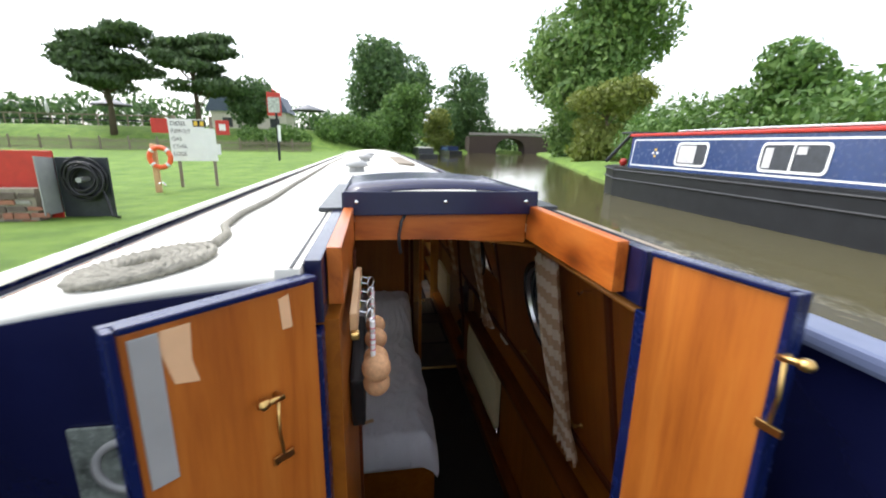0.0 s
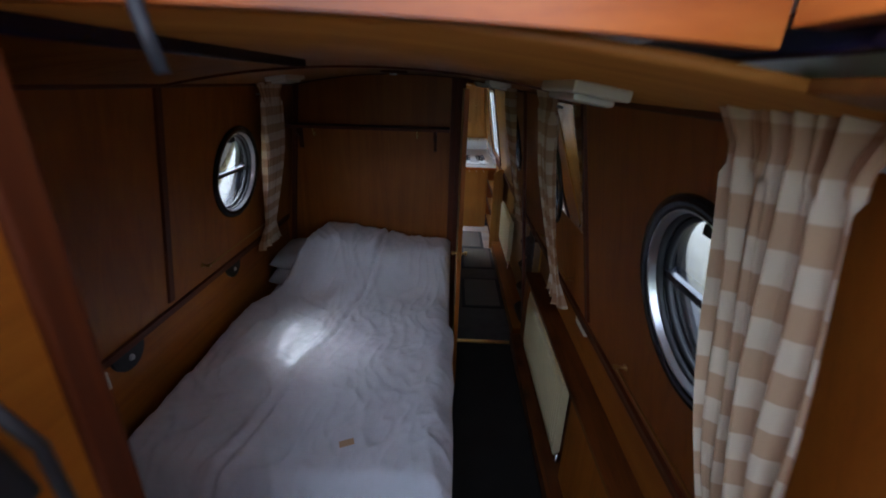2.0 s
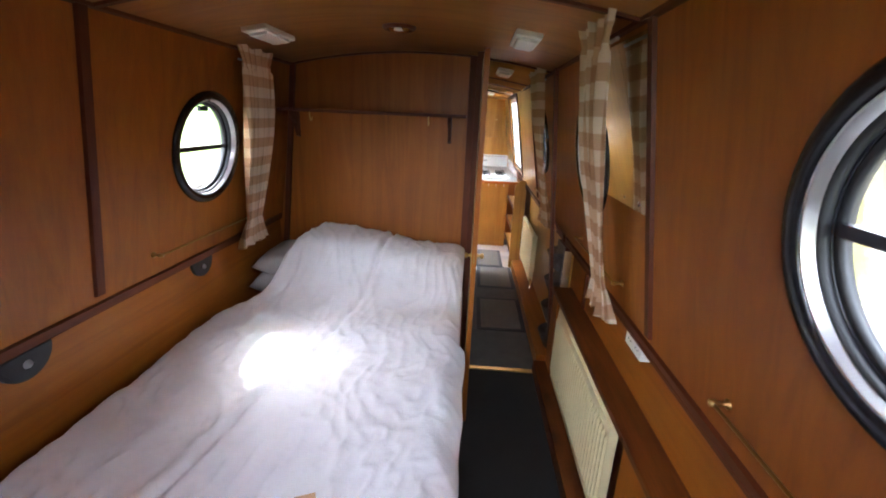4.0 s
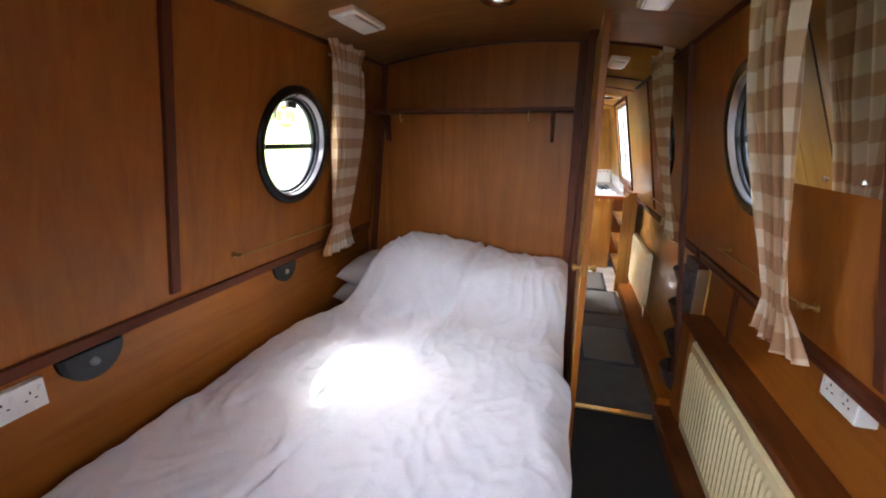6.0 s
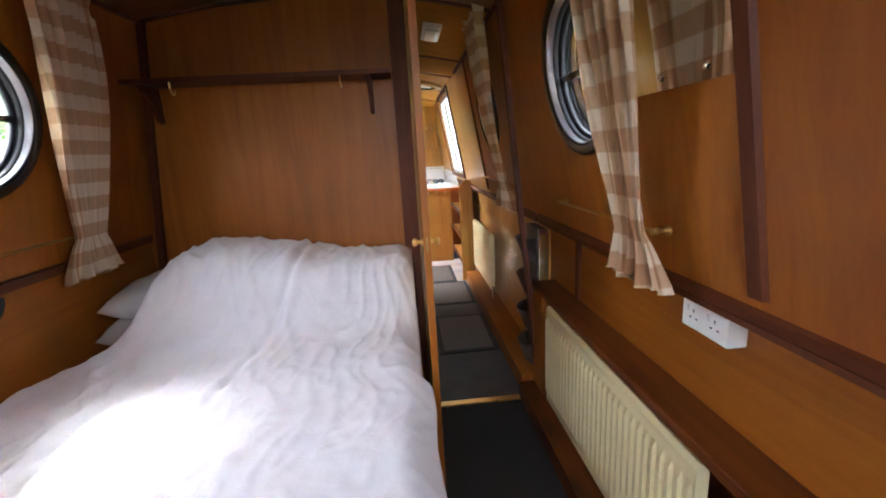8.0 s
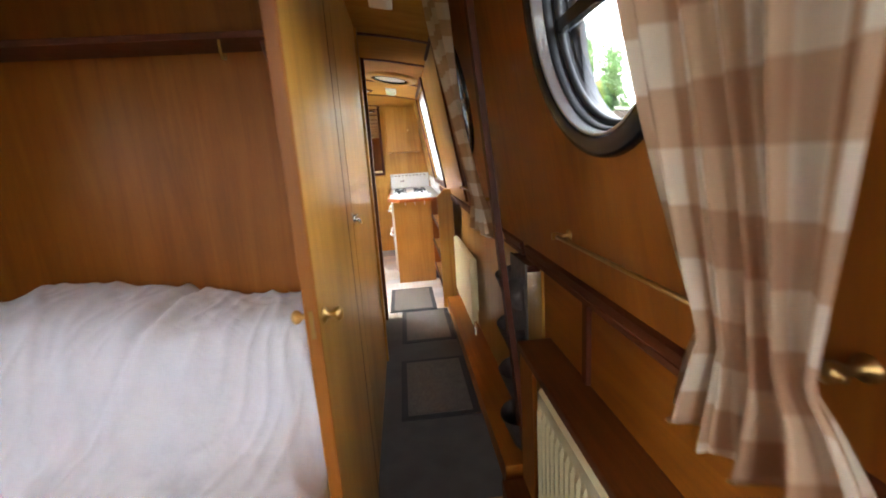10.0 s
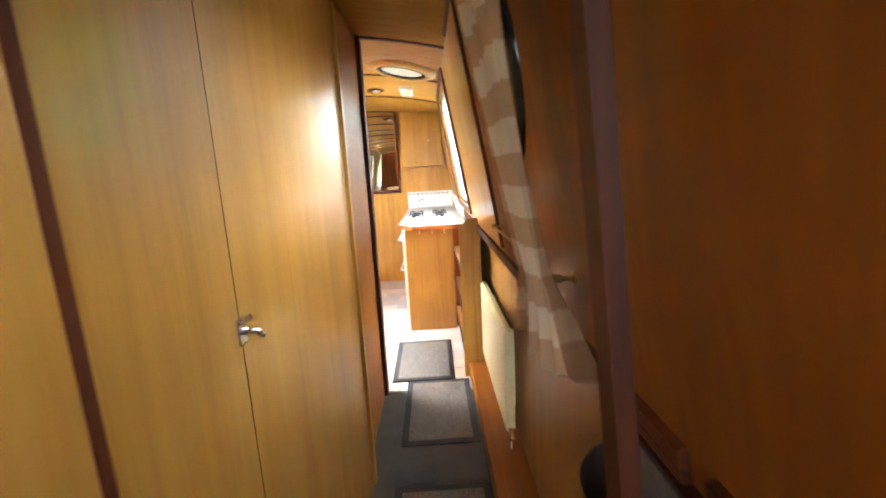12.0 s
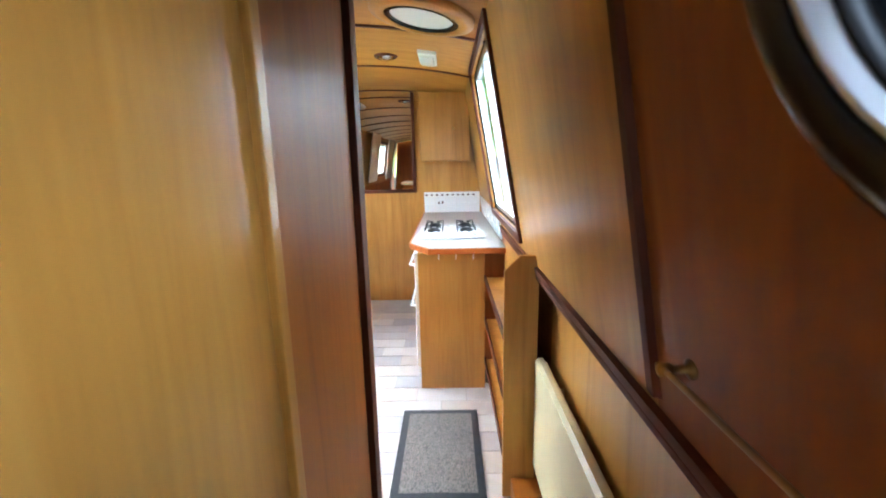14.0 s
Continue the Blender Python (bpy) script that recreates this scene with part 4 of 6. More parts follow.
def bath_handle():
    e = thing("door_handle", "small chrome lever latch on the corridor partition", "handle")
    part("rose", box(0.388, 0.393, -0.036, -0.008, 1.066, 1.112, 0.003), CHROME, e)
    part("lever", tube([(0.392, -0.021, 1.088), (0.410, -0.021, 1.088), (0.414, -0.016, 1.084), (0.415, -0.004, 1.074)], 0.006, 10), CHROME, e, "", True)
    part("thumb_turn", tube([(0.392, -0.021, 1.103), (0.408, -0.021, 1.113)], 0.005, 8), CHROME, e)


bath_handle()
setting("door_seam", box(0.3875, 0.3888, -0.0225, -0.0205, 0.02, 2.04), MAHOG, "dark gap beside the bathroom door")

# ---- corridor starboard ----
setting("lower_panel_corridor", box(1.056, 1.067, -0.25, 1.88, 0.0, 0.95), ASH, "honey veneered lower panel in the corridor")
setting("skirting_corridor", box(0.90, 1.068, -0.25, 1.86, 0.0, 0.10, 0.005), OAK_Y, "oak skirting box in the corridor")
radiator(0.985, 1.0, 1.84, 0.17, 0.645, "plain cream panel radiator on the corridor side", False)


def wall_tidy():
    e = thing("hanging_tidy", "grey-brown cloth pocket tidy hanging below the mid rail", "wall tidy")
    cloth = plain("grey_brown_cloth", (0.13, 0.10, 0.085), 0.9, vary=0.2, scale=40, bumps=0.4)
    part("hanging_bar", box(1.008, 1.055, -0.24, -0.03, 0.88, 0.905, 0.003), MAHOG, e)
    part("backing", box(1.000, 1.008, -0.24, -0.03, 0.10, 0.91, 0.002), cloth, e)
    for k in range(4):
        z = 0.13 + 0.20 * k
        bm = bmesh.new()
        n = 14
        lo, hi = [], []
        for i in range(n + 1):
            t = math.pi * i / n
            lo.append(bm.verts.new((0.999 - 0.04 * math.sin(t), -0.135 + 0.09 * math.cos(t), z)))
            hi.append(bm.verts.new((0.999 - 0.085 * math.sin(t), -0.135 + 0.095 * math.cos(t), z + 0.13 - 0.015 * math.sin(t))))
        for i in range(n):
            bm.faces.new((lo[i], lo[i + 1], hi[i + 1], hi[i]))
        bm.faces.new(lo)
        bmesh.ops.solidify(bm, geom=bm.faces, thickness=0.003)
        part("pocket", bm, cloth, e, "", True)


wall_tidy()


def floor_mat(x0, x1, y0, y1, z, label):
    e = thing("floor_mat", label, "mat", "runner mats in the corridor")
    b = 0.035
    part("woven_field", box(x0 + b, x1 - b, y0 + b, y1 - b, z, z + 0.009), WEAVE, e, "grey woven pile")
    bm = bmesh.new()
    for q in ((x0, x1, y0, y0 + b), (x0, x1, y1 - b, y1), (x0, x0 + b, y0 + b, y1 - b), (x1 - b, x1, y0 + b, y1 - b)):
        add_box(bm, *q, z, z + 0.007)
    part("border", bm, MATEDGE, e, "black rubber border")


floor_mat(0.39, 0.802, 1.848, 2.497, 0.0, "grey woven mat with black border on the tiles")
floor_mat(0.493, 0.888, 1.188, 1.838, 0.0, "grey woven mat with black border on the carpet")
floor_mat(0.485, 0.895, 0.26, 0.91, 0.0, "grey woven mat with black border on the carpet")
# ---- galley ----
def galley_unit():
    e = thing("kitchen_unit", "oak kitchen unit with worktop end panel and white cooker front", "kitchen unit")
    part("carcass", box(0.475, 0.995, 2.78, 4.497, 0.10, 0.87), OAK, e)
    part("plinth", box(0.53, 0.99, 2.80, 4.497, 0.0, 0.10), MDARK, e, "dark recessed plinth")
    part("end_panel", box(0.475, 0.87, 2.745, 2.778, 0.0, 0.87, 0.002), ASH, e)
    part("appliance_front", box(0.450, 0.473, 2.78, 3.40, 0.13, 0.865, 0.006), WHITE, e, "white cooker door")
    for z in (0.78, 0.52):
        part("handle", tube([(0.450, 2.82, z), (0.420, 2.84, z), (0.420, 3.30, z), (0.450, 3.32, z)], 0.009, 8), WHITE, e)
    return e


galley_unit()


def worktop():
    e = thing("worktop", "grey laminate worktop with wooden front edge", "worktop")
    out = [(0.540, 2.69), (0.985, 2.69), (0.985, 4.495), (0.415, 4.495), (0.415, 2.88)]
    part("top", slab([(x + (0.012 if x < 0.7 else 0), y + (0.012 if y < 2.9 else 0)) for x, y in out], 0.034, pose(0, 0, 0.872)), COUNTER, e)
    bm = bmesh.new()
    for (xa, ya), (xb, yb) in (((0.985, 2.69), (0.540, 2.69)), ((0.540, 2.69), (0.415, 2.88)), ((0.415, 2.88), (0.415, 4.495))):
        d = Vector((xb - xa, yb - ya, 0))
        nrm = Vector((d.y, -d.x, 0)).normalized() * 0.013
        vs = [bm.verts.new((x, y, z)) for z in (0.871, 0.903) for x, y in ((xa, ya), (xb, yb), (xb + nrm.x, yb + nrm.y), (xa + nrm.x, ya + nrm.y))]
        for q in ((0, 1, 2, 3), (4, 5, 6, 7), (0, 1, 5, 4), (1, 2, 6, 5), (2, 3, 7, 6), (3, 0, 4, 7)):
            bm.faces.new([vs[i] for i in q])
    bmesh.ops.recalc_face_normals(bm, faces=bm.faces)
    part("edging", bm, PINE_X, e, "pine front edging")
    for x in (0.60, 0.70, 0.80):
        part("cup_hook", tube([(x, 2.715, 0.871), (x, 2.715, 0.850), (x, 2.705, 0.840), (x, 2.697, 0.850)], 0.003, 6), PLASTIC, e)


worktop()


def hob():
    e = thing("gas_hob", "white enamel gas hob with black pan supports", "hob")
    part("tray", box(0.445, 0.895, 2.98, 3.55, 0.907, 0.927, 0.010), WHITE, e)
    for x, y in ((0.56, 3.18), (0.56, 3.42), (0.78, 3.18), (0.78, 3.42)):
        b = part("burner", lathe([(0.0, 0.0), (0.045, 0.0), (0.045, 0.010), (0.034, 0.014), (0.032, 0.022), (0.0, 0.024)], 20, pose(x, y, 0.928)), BLACK, e, "black burner cap", True)
        for a in range(4):
            t = math.tau * a / 4 + 0.785
            c, s = math.cos(t), math.sin(t)
            part("pan_support", tube([(x + 0.085 * c, y + 0.085 * s, 0.928), (x + 0.085 * c, y + 0.085 * s, 0.960), (x + 0.02 * c, y + 0.02 * s, 0.960)], 0.004, 6), BLACK, e)
    for x in (0.51, 0.575, 0.765, 0.83):
        part("knob", lathe([(0.0, 0), (0.020, 0), (0.017, 0.020), (0.0, 0.022)], 16, pose(x, 3.03, 0.927)), WHITE, e, "white control knob", True)


hob()


def splash_tiles():
    n = 0
    base = setting("tiled_splashback", box(0.425, 0.97, 4.488, 4.499, 0.907, 1.105), PLASTIC, "white tiled splashback with a brown border row")
    tile = box(0.002, 0.098, -0.006, 0.0, 0.002, 0.146, 0.002)
    mesh = link_mesh("tile", tile, WHITE, base)
    data = mesh.data
    cells = [(0.427 + 0.104 * i, 0.908) for i in range(5)]
    mesh.location = (cells[0][0], 4.488, cells[0][1])
    for x, z in cells[1:]:
        o = new("tile", data)
        o.parent, o.location = base, (x, 4.488, z)
    strip = link_mesh("border_tile", box(0.002, 0.098, -0.006, 0.0, 0.0, 0.044, 0.002), PLASTIC, base)
    strip.location = (0.427, 4.488, 1.057)
    for i in range(1, 5):
        o = new("border_tile", strip.data)
        o.parent, o.location = base, (0.427 + 0.104 * i, 4.488, 1.057)
    mot = plain("brown_motif", (0.14, 0.07, 0.05), 0.5)
    dot = None
    for i in range(10):
        w = 0.030
        if dot is None:
            dot = link_mesh("motif", slab([(0, 0), (w * 0.6, -0.006), (w, 0.004), (w * 0.5, 0.014), (0.004, 0.010)], 0.0006, Matrix(((1, 0, 0, 0), (0, 0, -1, 0), (0, 1, 0, 0), (0, 0, 0, 1)))), mot, base)
            o = dot
        else:
            o = new("motif", dot.data)
            o.parent = base
        o.location = (0.435 + 0.051 * i, 4.4815, 1.074)
    for dx, dz, s in ((0.20, 0.985, 1.0), (0.235, 0.99, 0.8)):
        o = new("motif", dot.data)
        o.parent, o.location, o.rotation_euler = base, (0.427 + dx - 0.06, 4.4815, dz), (0, -1.2, 0)
    side = setting("tiled_splashback_side", side_plate(1, 2.95, 4.48, 0.907, 1.065, -0.002, -0.012), WHITE, "white tiled splashback along the window")


splash_tiles()


def wall_cupboard():
    e = thing("wall_cupboard", "small oak wall cupboard with a plain door above the hob", "cupboard")
    part("body", box(0.42, 0.86, 4.20, 4.497, 1.40, 1.99, 0.003), ASH, e)
    part("door", box(0.425, 0.735, 4.178, 4.198, 1.41, 1.98, 0.003), ASH, e)
    part("panel", box(0.455, 0.705, 4.173, 4.1775, 1.445, 1.945, 0.002), ASH, e)
    part("knob", lathe([(0.0, 0), (0.006, 0), (0.006, 0.012), (0.013, 0.018), (0.0, 0.026)], 14, Matrix.Translation((0.715, 4.178, 1.68)) @ Matrix.Rotation(math.pi / 2, 4, "X")), BRASS, e, "dark brass knob", True)


wall_cupboard()


def shelf_rack():
    e = thing("shelf_unit", "narrow open oak shelf unit under the galley window", "shelf unit")
    part("end_panel", slab([(0, 0), (0.13, 0), (0.13, 1.04), (0.06, 1.04), (0, 0.98)], 0.022, Matrix(((1, 0, 0, 0.868), (0, 0, 1, 1.87), (0, 1, 0, 0.0), (0, 0, 0, 1)))), ASH, e)
    part("back", box(0.985, 0.997, 1.89, 2.74, 0.0, 0.95), ASH, e)
    for z in (0.18, 0.44, 0.70):
        part("shelf_board", box(0.875, 0.985, 1.893, 2.74, z, z + 0.018, 0.002), ASH, e)
        part("lip", box(0.866, 0.875, 1.893, 2.74, z - 0.004, z + 0.032, 0.002), MAHOG_Y, e, "mahogany retaining lip")


shelf_rack()


# ---- galley window and roof light ----
def big_window(side, h, label):
    y0, y1, z0, z1 = h[:4]
    e = thing("window", label, "window")
    w = 0.035

    def P(bm, ya, yb, za, zb, d0, d1):
        v = [bm.verts.new((side_x(side, z, d), y, z)) for d in (d0, d1) for y, z in ((ya, za), (yb, za), (yb, zb), (ya, zb))]
        for q in ((0, 1, 2, 3), (4, 5, 6, 7), (0, 1, 5, 4), (1, 2, 6, 5), (2, 3, 7, 6), (3, 0, 4, 7)):
            bm.faces.new([v[i] for i in q])
    for ya, yb, za, zb in ((y0, y1, z0, z0 + w), (y0, y1, z1 - w, z1), (y0, y0 + w, z0 + w, z1 - w), (y1 - w, y1, z0 + w, z1 - w), ((y0 + y1) / 2 - w / 2, (y0 + y1) / 2 + w / 2, z0 + w, z1 - w)):
        bm = bmesh.new()
        P(bm, ya, yb, za, zb, 0.022, 0.060)
        bmesh.ops.recalc_face_normals(bm, faces=bm.faces)
        part("frame_bar", bm, ALU, e, "aluminium frame bar")
    for ya, yb in ((y0 + w, (y0 + y1) / 2 - w / 2), ((y0 + y1) / 2 + w / 2, y1 - w)):
        bm = bmesh.new()
        P(bm, ya, yb, z0 + w, z1 - w, 0.045, 0.049)
        bmesh.ops.recalc_face_normals(bm, faces=bm.faces)
        o = part("pane", bm, GLASS, e)
        o.visible_shadow = False
    for ya, yb, za, zb in ((y0 - 0.04, y1 + 0.04, z0 - 0.04, z0), (y0 - 0.04, y1 + 0.04, z1, z1 + 0.04), (y0 - 0.04, y0, z0, z1), (y1, y1 + 0.04, z0, z1)):
        bm = bmesh.new()
        P(bm, ya, yb, za, zb, -0.016, -0.001)
        bmesh.ops.recalc_face_normals(bm, faces=bm.faces)
        part("surround", bm, MAHOG, e, "mahogany surround")


big_window(1, WIN_R, "long aluminium framed galley window in the sloping side")
big_window(-1, WIN_L[1], "aluminium framed saloon window")
big_window(-1, WIN_L[0], "unseen aluminium framed window opposite the hob, added to light the galley")
big_window(1, UNSEEN_WIN_R, "aluminium framed saloon window")


def roof_light():
    e = thing("roof_light", "round wooden roof light with a dark rim", "roof light")
    x, y = 0.56, 2.36
    z = arch(x, CEIL_TOP - 0.012)
    m = pose(x, y, z, 0, math.degrees(math.atan(2 * 0.12 * x / 0.86 ** 2)), 0)
    part("collar", lathe([(0.235, 0.0), (0.235, -0.02), (0.20, -0.03), (0.17, -0.03), (0.168, 0.02)], 44, m), ASH_X, e, "pale wooden collar", True)
    part("rim", lathe([(0.168, -0.024), (0.15, -0.03), (0.14, -0.015), (0.14, 0.0)], 44, m), BLACKGLOSS, e, "black rim", True)
    part("lens", lathe([(0.15, -0.016), (0.08, -0.012), (0.0005, -0.010)], 40, m), FROST, e, "pale frosted dome", True)


roof_light()


# ---- saloon seen through the opening ----
def saloon_curtain(y, w, seed):
    cream = bpy.data.materials.get("cream_curtain") or plain("cream_curtain", (0.66, 0.60, 0.46), 0.9, vary=0.08, bumps=0.2)
    bm = bmesh.new()
    n, mz = 40, 12
    g = []
    for j in range(mz + 1):
        z = 2.0 - (2.0 - 1.02) * j / mz
        g.append([bm.verts.new((side_x(-1, z, -0.05 - 0.02 * math.sin(i / n * 38 + seed)), y + (i / n - 0.5) * w, z)) for i in range(n + 1)])
    for a, b in zip(g, g[1:]):
        for i in range(n):
            bm.faces.new((a[i], a[i + 1], b[i + 1], b[i]))
    tagged(link_mesh("saloon_curtain", bm, cream, None, "", True), "cream pleated curtain beside the saloon window", "curtain", "saloon curtains")


saloon_curtain(9.2, 1.0, 1)
saloon_curtain(11.6, 1.0, 3)
sb = thing("storage_box", "low pale wooden box seat in the saloon", "box seat")
part("carcass", box(-0.05, 0.55, 6.9, 7.4, 0.0, 1.06, 0.01), OAK, sb)
part("lid", box(-0.07, 0.57, 6.88, 7.42, 1.062, 1.10, 0.008), PALEWOOD, sb)


# ---- stern hatch ----
def hatch_linings():
    xs_ = [HATCH_L + 0.03 + (HATCH_R - HATCH_L - 0.06) * i / 16 for i in range(17)]
    out = [(x, arch(x, CEIL_TOP - 0.018) * 0.45 + arch(xs_[0], CEIL_TOP - 0.010) * 0.55) for x in xs_] + [(xs_[-1], 2.185), (xs_[0], 2.185)]
    setting("lining_front", slab(out, 0.023, Matrix(((1, 0, 0, 0), (0, 0, 1, HATCH_F - 0.005), (0, 1, 0, 0), (0, 0, 0, 1)))), PINE_X, "varnished pine lining at the front of the hatch")
    for x0, x1, tag in ((HATCH_L - 0.005, HATCH_L + 0.028, "port"), (HATCH_R - 0.028, HATCH_R + 0.005, "starboard")):
        setting("lining_" + tag, box(x0, x1, AFT + 0.045, HATCH_F - 0.006, 2.065, 2.195, 0.003), PINE, "varnished pine lining beside the hatch")
    for s, x in ((-1, HATCH_L - 0.008), (1, HATCH_R + 0.008)):
        a, b = sorted((x, x + s * 0.035))
        setting("hatch_coaming", box(a, b, AFT - 0.02, -2.0, 2.05, 2.185, 0.003), NAVY, "navy steel hatch coaming")
        a, b = sorted((x + s * 0.036, x + s * 0.085))
        setting("hatch_runner", box(a, b, AFT - 0.05, -2.05, 2.12, 2.178, 0.004), WEATHERED if s > 0 else CREAM, "weathered wooden hatch runner")
        setting("runner_gap", box(*sorted((x + s * 0.050, x + s * 0.056)), AFT - 0.05, -2.9, 2.1785, 2.1805), BLACK, "black groove in the hatch runner")
    for s, x in ((-1, HATCH_L - 0.01), (1, HATCH_R + 0.01)):
        a, b = sorted((x, x + s * 0.03))
        setting("door_jamb", box(a, b, AFT - 0.055, AFT - 0.001, 0.75, 2.04, 0.004), BLUE, "blue painted steel door jamb")


hatch_linings()


def sliding_hatch():
    e = thing("sliding_hatch", "navy steel sliding hatch pushed open on its runners", "hatch")
    sx0, sx1 = HATCH_L + 0.015, HATCH_R - 0.02
    cx, half = (sx0 + sx1) / 2, (sx1 - sx0) / 2 + 0.02

    def top(x):
        return 2.262 - 0.022 * ((x - cx) / half) ** 2
    bm = bmesh.new()
    n = 12
    up, dn = [], []
    for i in range(n + 1):
        x = cx - half + 2 * half * i / n
        up.append([bm.verts.new((x, y, top(x))) for y in (HATCH_F - 0.02, -2.12)])
        dn.append([bm.verts.new((x, y, top(x) - 0.006)) for y in (HATCH_F - 0.02, -2.12)])
    for i in range(n):
        bm.faces.new((up[i][0], up[i + 1][0], up[i + 1][1], up[i][1]))
        bm.faces.new((dn[i][0], dn[i][1], dn[i + 1][1], dn[i + 1][0]))
        for k in (0, 1):
            bm.faces.new((up[i][k], dn[i][k], dn[i + 1][k], up[i + 1][k]))
    for i in (0, n):
        bm.faces.new((up[i][0], up[i][1], dn[i][1], dn[i][0]))
    bmesh.ops.recalc_face_normals(bm, faces=bm.faces)
    part("top", bm, NAVY, e, "glossy navy top", True)
    part("front_plate", box(cx - half, cx + half, HATCH_F - 0.034, HATCH_F - 0.021, 2.165, 2.25, 0.004), NAVY, e)
    for s in (-1, 1):
        a, b = sorted((cx + s * half, cx + s * (half + 0.006)))
        part("side_plate", box(a, b, HATCH_F - 0.02, -2.12, 2.19, 2.245), NAVY, e)
        a, b = sorted((cx + s * (half + 0.007), cx + s * (half + 0.085)))
        part("guide", box(a, b, HATCH_F - 0.03, -2.1, 2.18, 2.194, 0.003), MDARK, e, "dark runner plate")
    for x in (cx - half + 0.045, cx + 0.005, cx + half - 0.045):
        part("bolt", lathe([(0.0, 0), (0.008, 0), (0.007, 0.004), (0.0, 0.006)], 12, Matrix.Translation((x, HATCH_F - 0.034, 2.213)) @ Matrix.Rotation(math.pi / 2, 4, "X")), CHROME, e, "", True)
    pts = [(0.115, HATCH_F - 0.008, 2.165), (0.10, HATCH_F - 0.02, 2.14), (0.09, HATCH_F - 0.02, 2.09), (0.092, HATCH_F - 0.012, 2.05), (0.098, HATCH_F - 0.010, 2.02)]
    part("pull_strap", tube(pts, 0.006, 8), MDARK, e, "dark rubber pull strap", True)


sliding_hatch()


# ---- stern doors ----
def stern_door(hinge, way, width, flip, label, patches):
    """A steel door lined with ply; hinge (x, y), way the direction of its free edge, flip: which side the lining faces."""
    e = thing("stern_door", label, "door", "stern doors")
    d = Vector((way[0], way[1], 0)).normalized()
    n = Vector((-d.y, d.x, 0)) * flip
    m = Matrix(((d.x, n.x, 0, hinge[0]), (d.y, n.y, 0, hinge[1]), (0, 0, 1, 0), (0, 0, 0, 1)))

    def add(name, bm, material, label2="", smooth=False):
        turn(bm, m)
        bmesh.ops.recalc_face_normals(bm, faces=bm.faces)
        return part(name, bm, material, e, label2, smooth)
    z0, z1 = 0.98, (2.165 if patches else 2.195)
    add("steel_skin", box(0, width, -0.028, -0.012, z0, z1, 0.003), BLUE, "blue painted steel skin")
    add("free_edge", box(width - 0.013, width + 0.001, -0.011, 0.013, z0, z1, 0.003), BLUE, "blue painted edge")
    add("top_edge", box(0, width - 0.014, -0.011, 0.012, z1 - 0.009, z1 + 0.002, 0.003), BLUE, "scuffed blue top edge")
    add("lining", box(0.004, width - 0.015, -0.011, 0.006, z0, z1 - 0.011, 0.002), DOORPLY, "orange-brown varnished ply lining")
    k = width - 0.11
    if patches:
        add("bare_patch", slab([(0, 0), (0.035, 0.01), (0.05, 0.075), (0.045, 0.10), (0.004, 0.10), (0.008, 0.04)], 0.0012, Matrix(((1, 0, 0, width - 0.11), (0, 0, 1, 0.0062), (0, 1, 0, 2.045), (0, 0, 0, 1)))), BARE, "worn bare patch")
        add("bare_patch", slab([(0, 0), (0.02, 0.0), (0.024, 0.06), (0.004, 0.065)], 0.0012, Matrix(((1, 0, 0, 0.055), (0, 0, 1, 0.0062), (0, 1, 0, 2.08), (0, 0, 0, 1)))), BARE, "worn bare patch")
        add("weather_strip", box(width - 0.062, width - 0.024, 0.0062, 0.011, 1.90, 2.145, 0.002), GREYPLASTIC, "grey taped strip")
    hx = 0.10 if patches else width + 0.004
    hz = 1.96 if patches else 2.09
    add("handle_stem", tube([(hx, 0.006, hz), (hx, 0.03, hz + 0.004), (hx + 0.035, 0.035, hz + 0.010)], 0.006, 10), BRASS, "brass stay", True)
    add("handle_knob", lathe([(0.0, 0), (0.006, 0.001), (0.011, 0.006), (0.012, 0.012), (0.008, 0.019), (0.0, 0.020)], 20, Matrix.Translation((hx + 0.038, 0.035, hz + 0.0)) ), BRASS, "worn brass knob", True)
    add("hook_rod", tube([(hx, 0.016, hz), (hx + 0.004, 0.018, hz - 0.07), (hx, 0.020, hz - 0.12)], 0.0035, 8), BRASS, "thin brass hook", True)
    add("hook_tab", box(hx - 0.022, hx + 0.02, 0.014, 0.02, hz - 0.138, hz - 0.122, 0.002), BRASS)


stern_door((HATCH_L - 0.02, AFT - 0.055), (-0.72, -0.66), 0.33, 1, "blue steel stern door standing open, its varnished lining worn", True)
stern_door((HATCH_R + 0.0, AFT - 0.055), (0.20, -0.95), 0.285, -1, "blue steel stern door standing wide open, varnished lining", False)


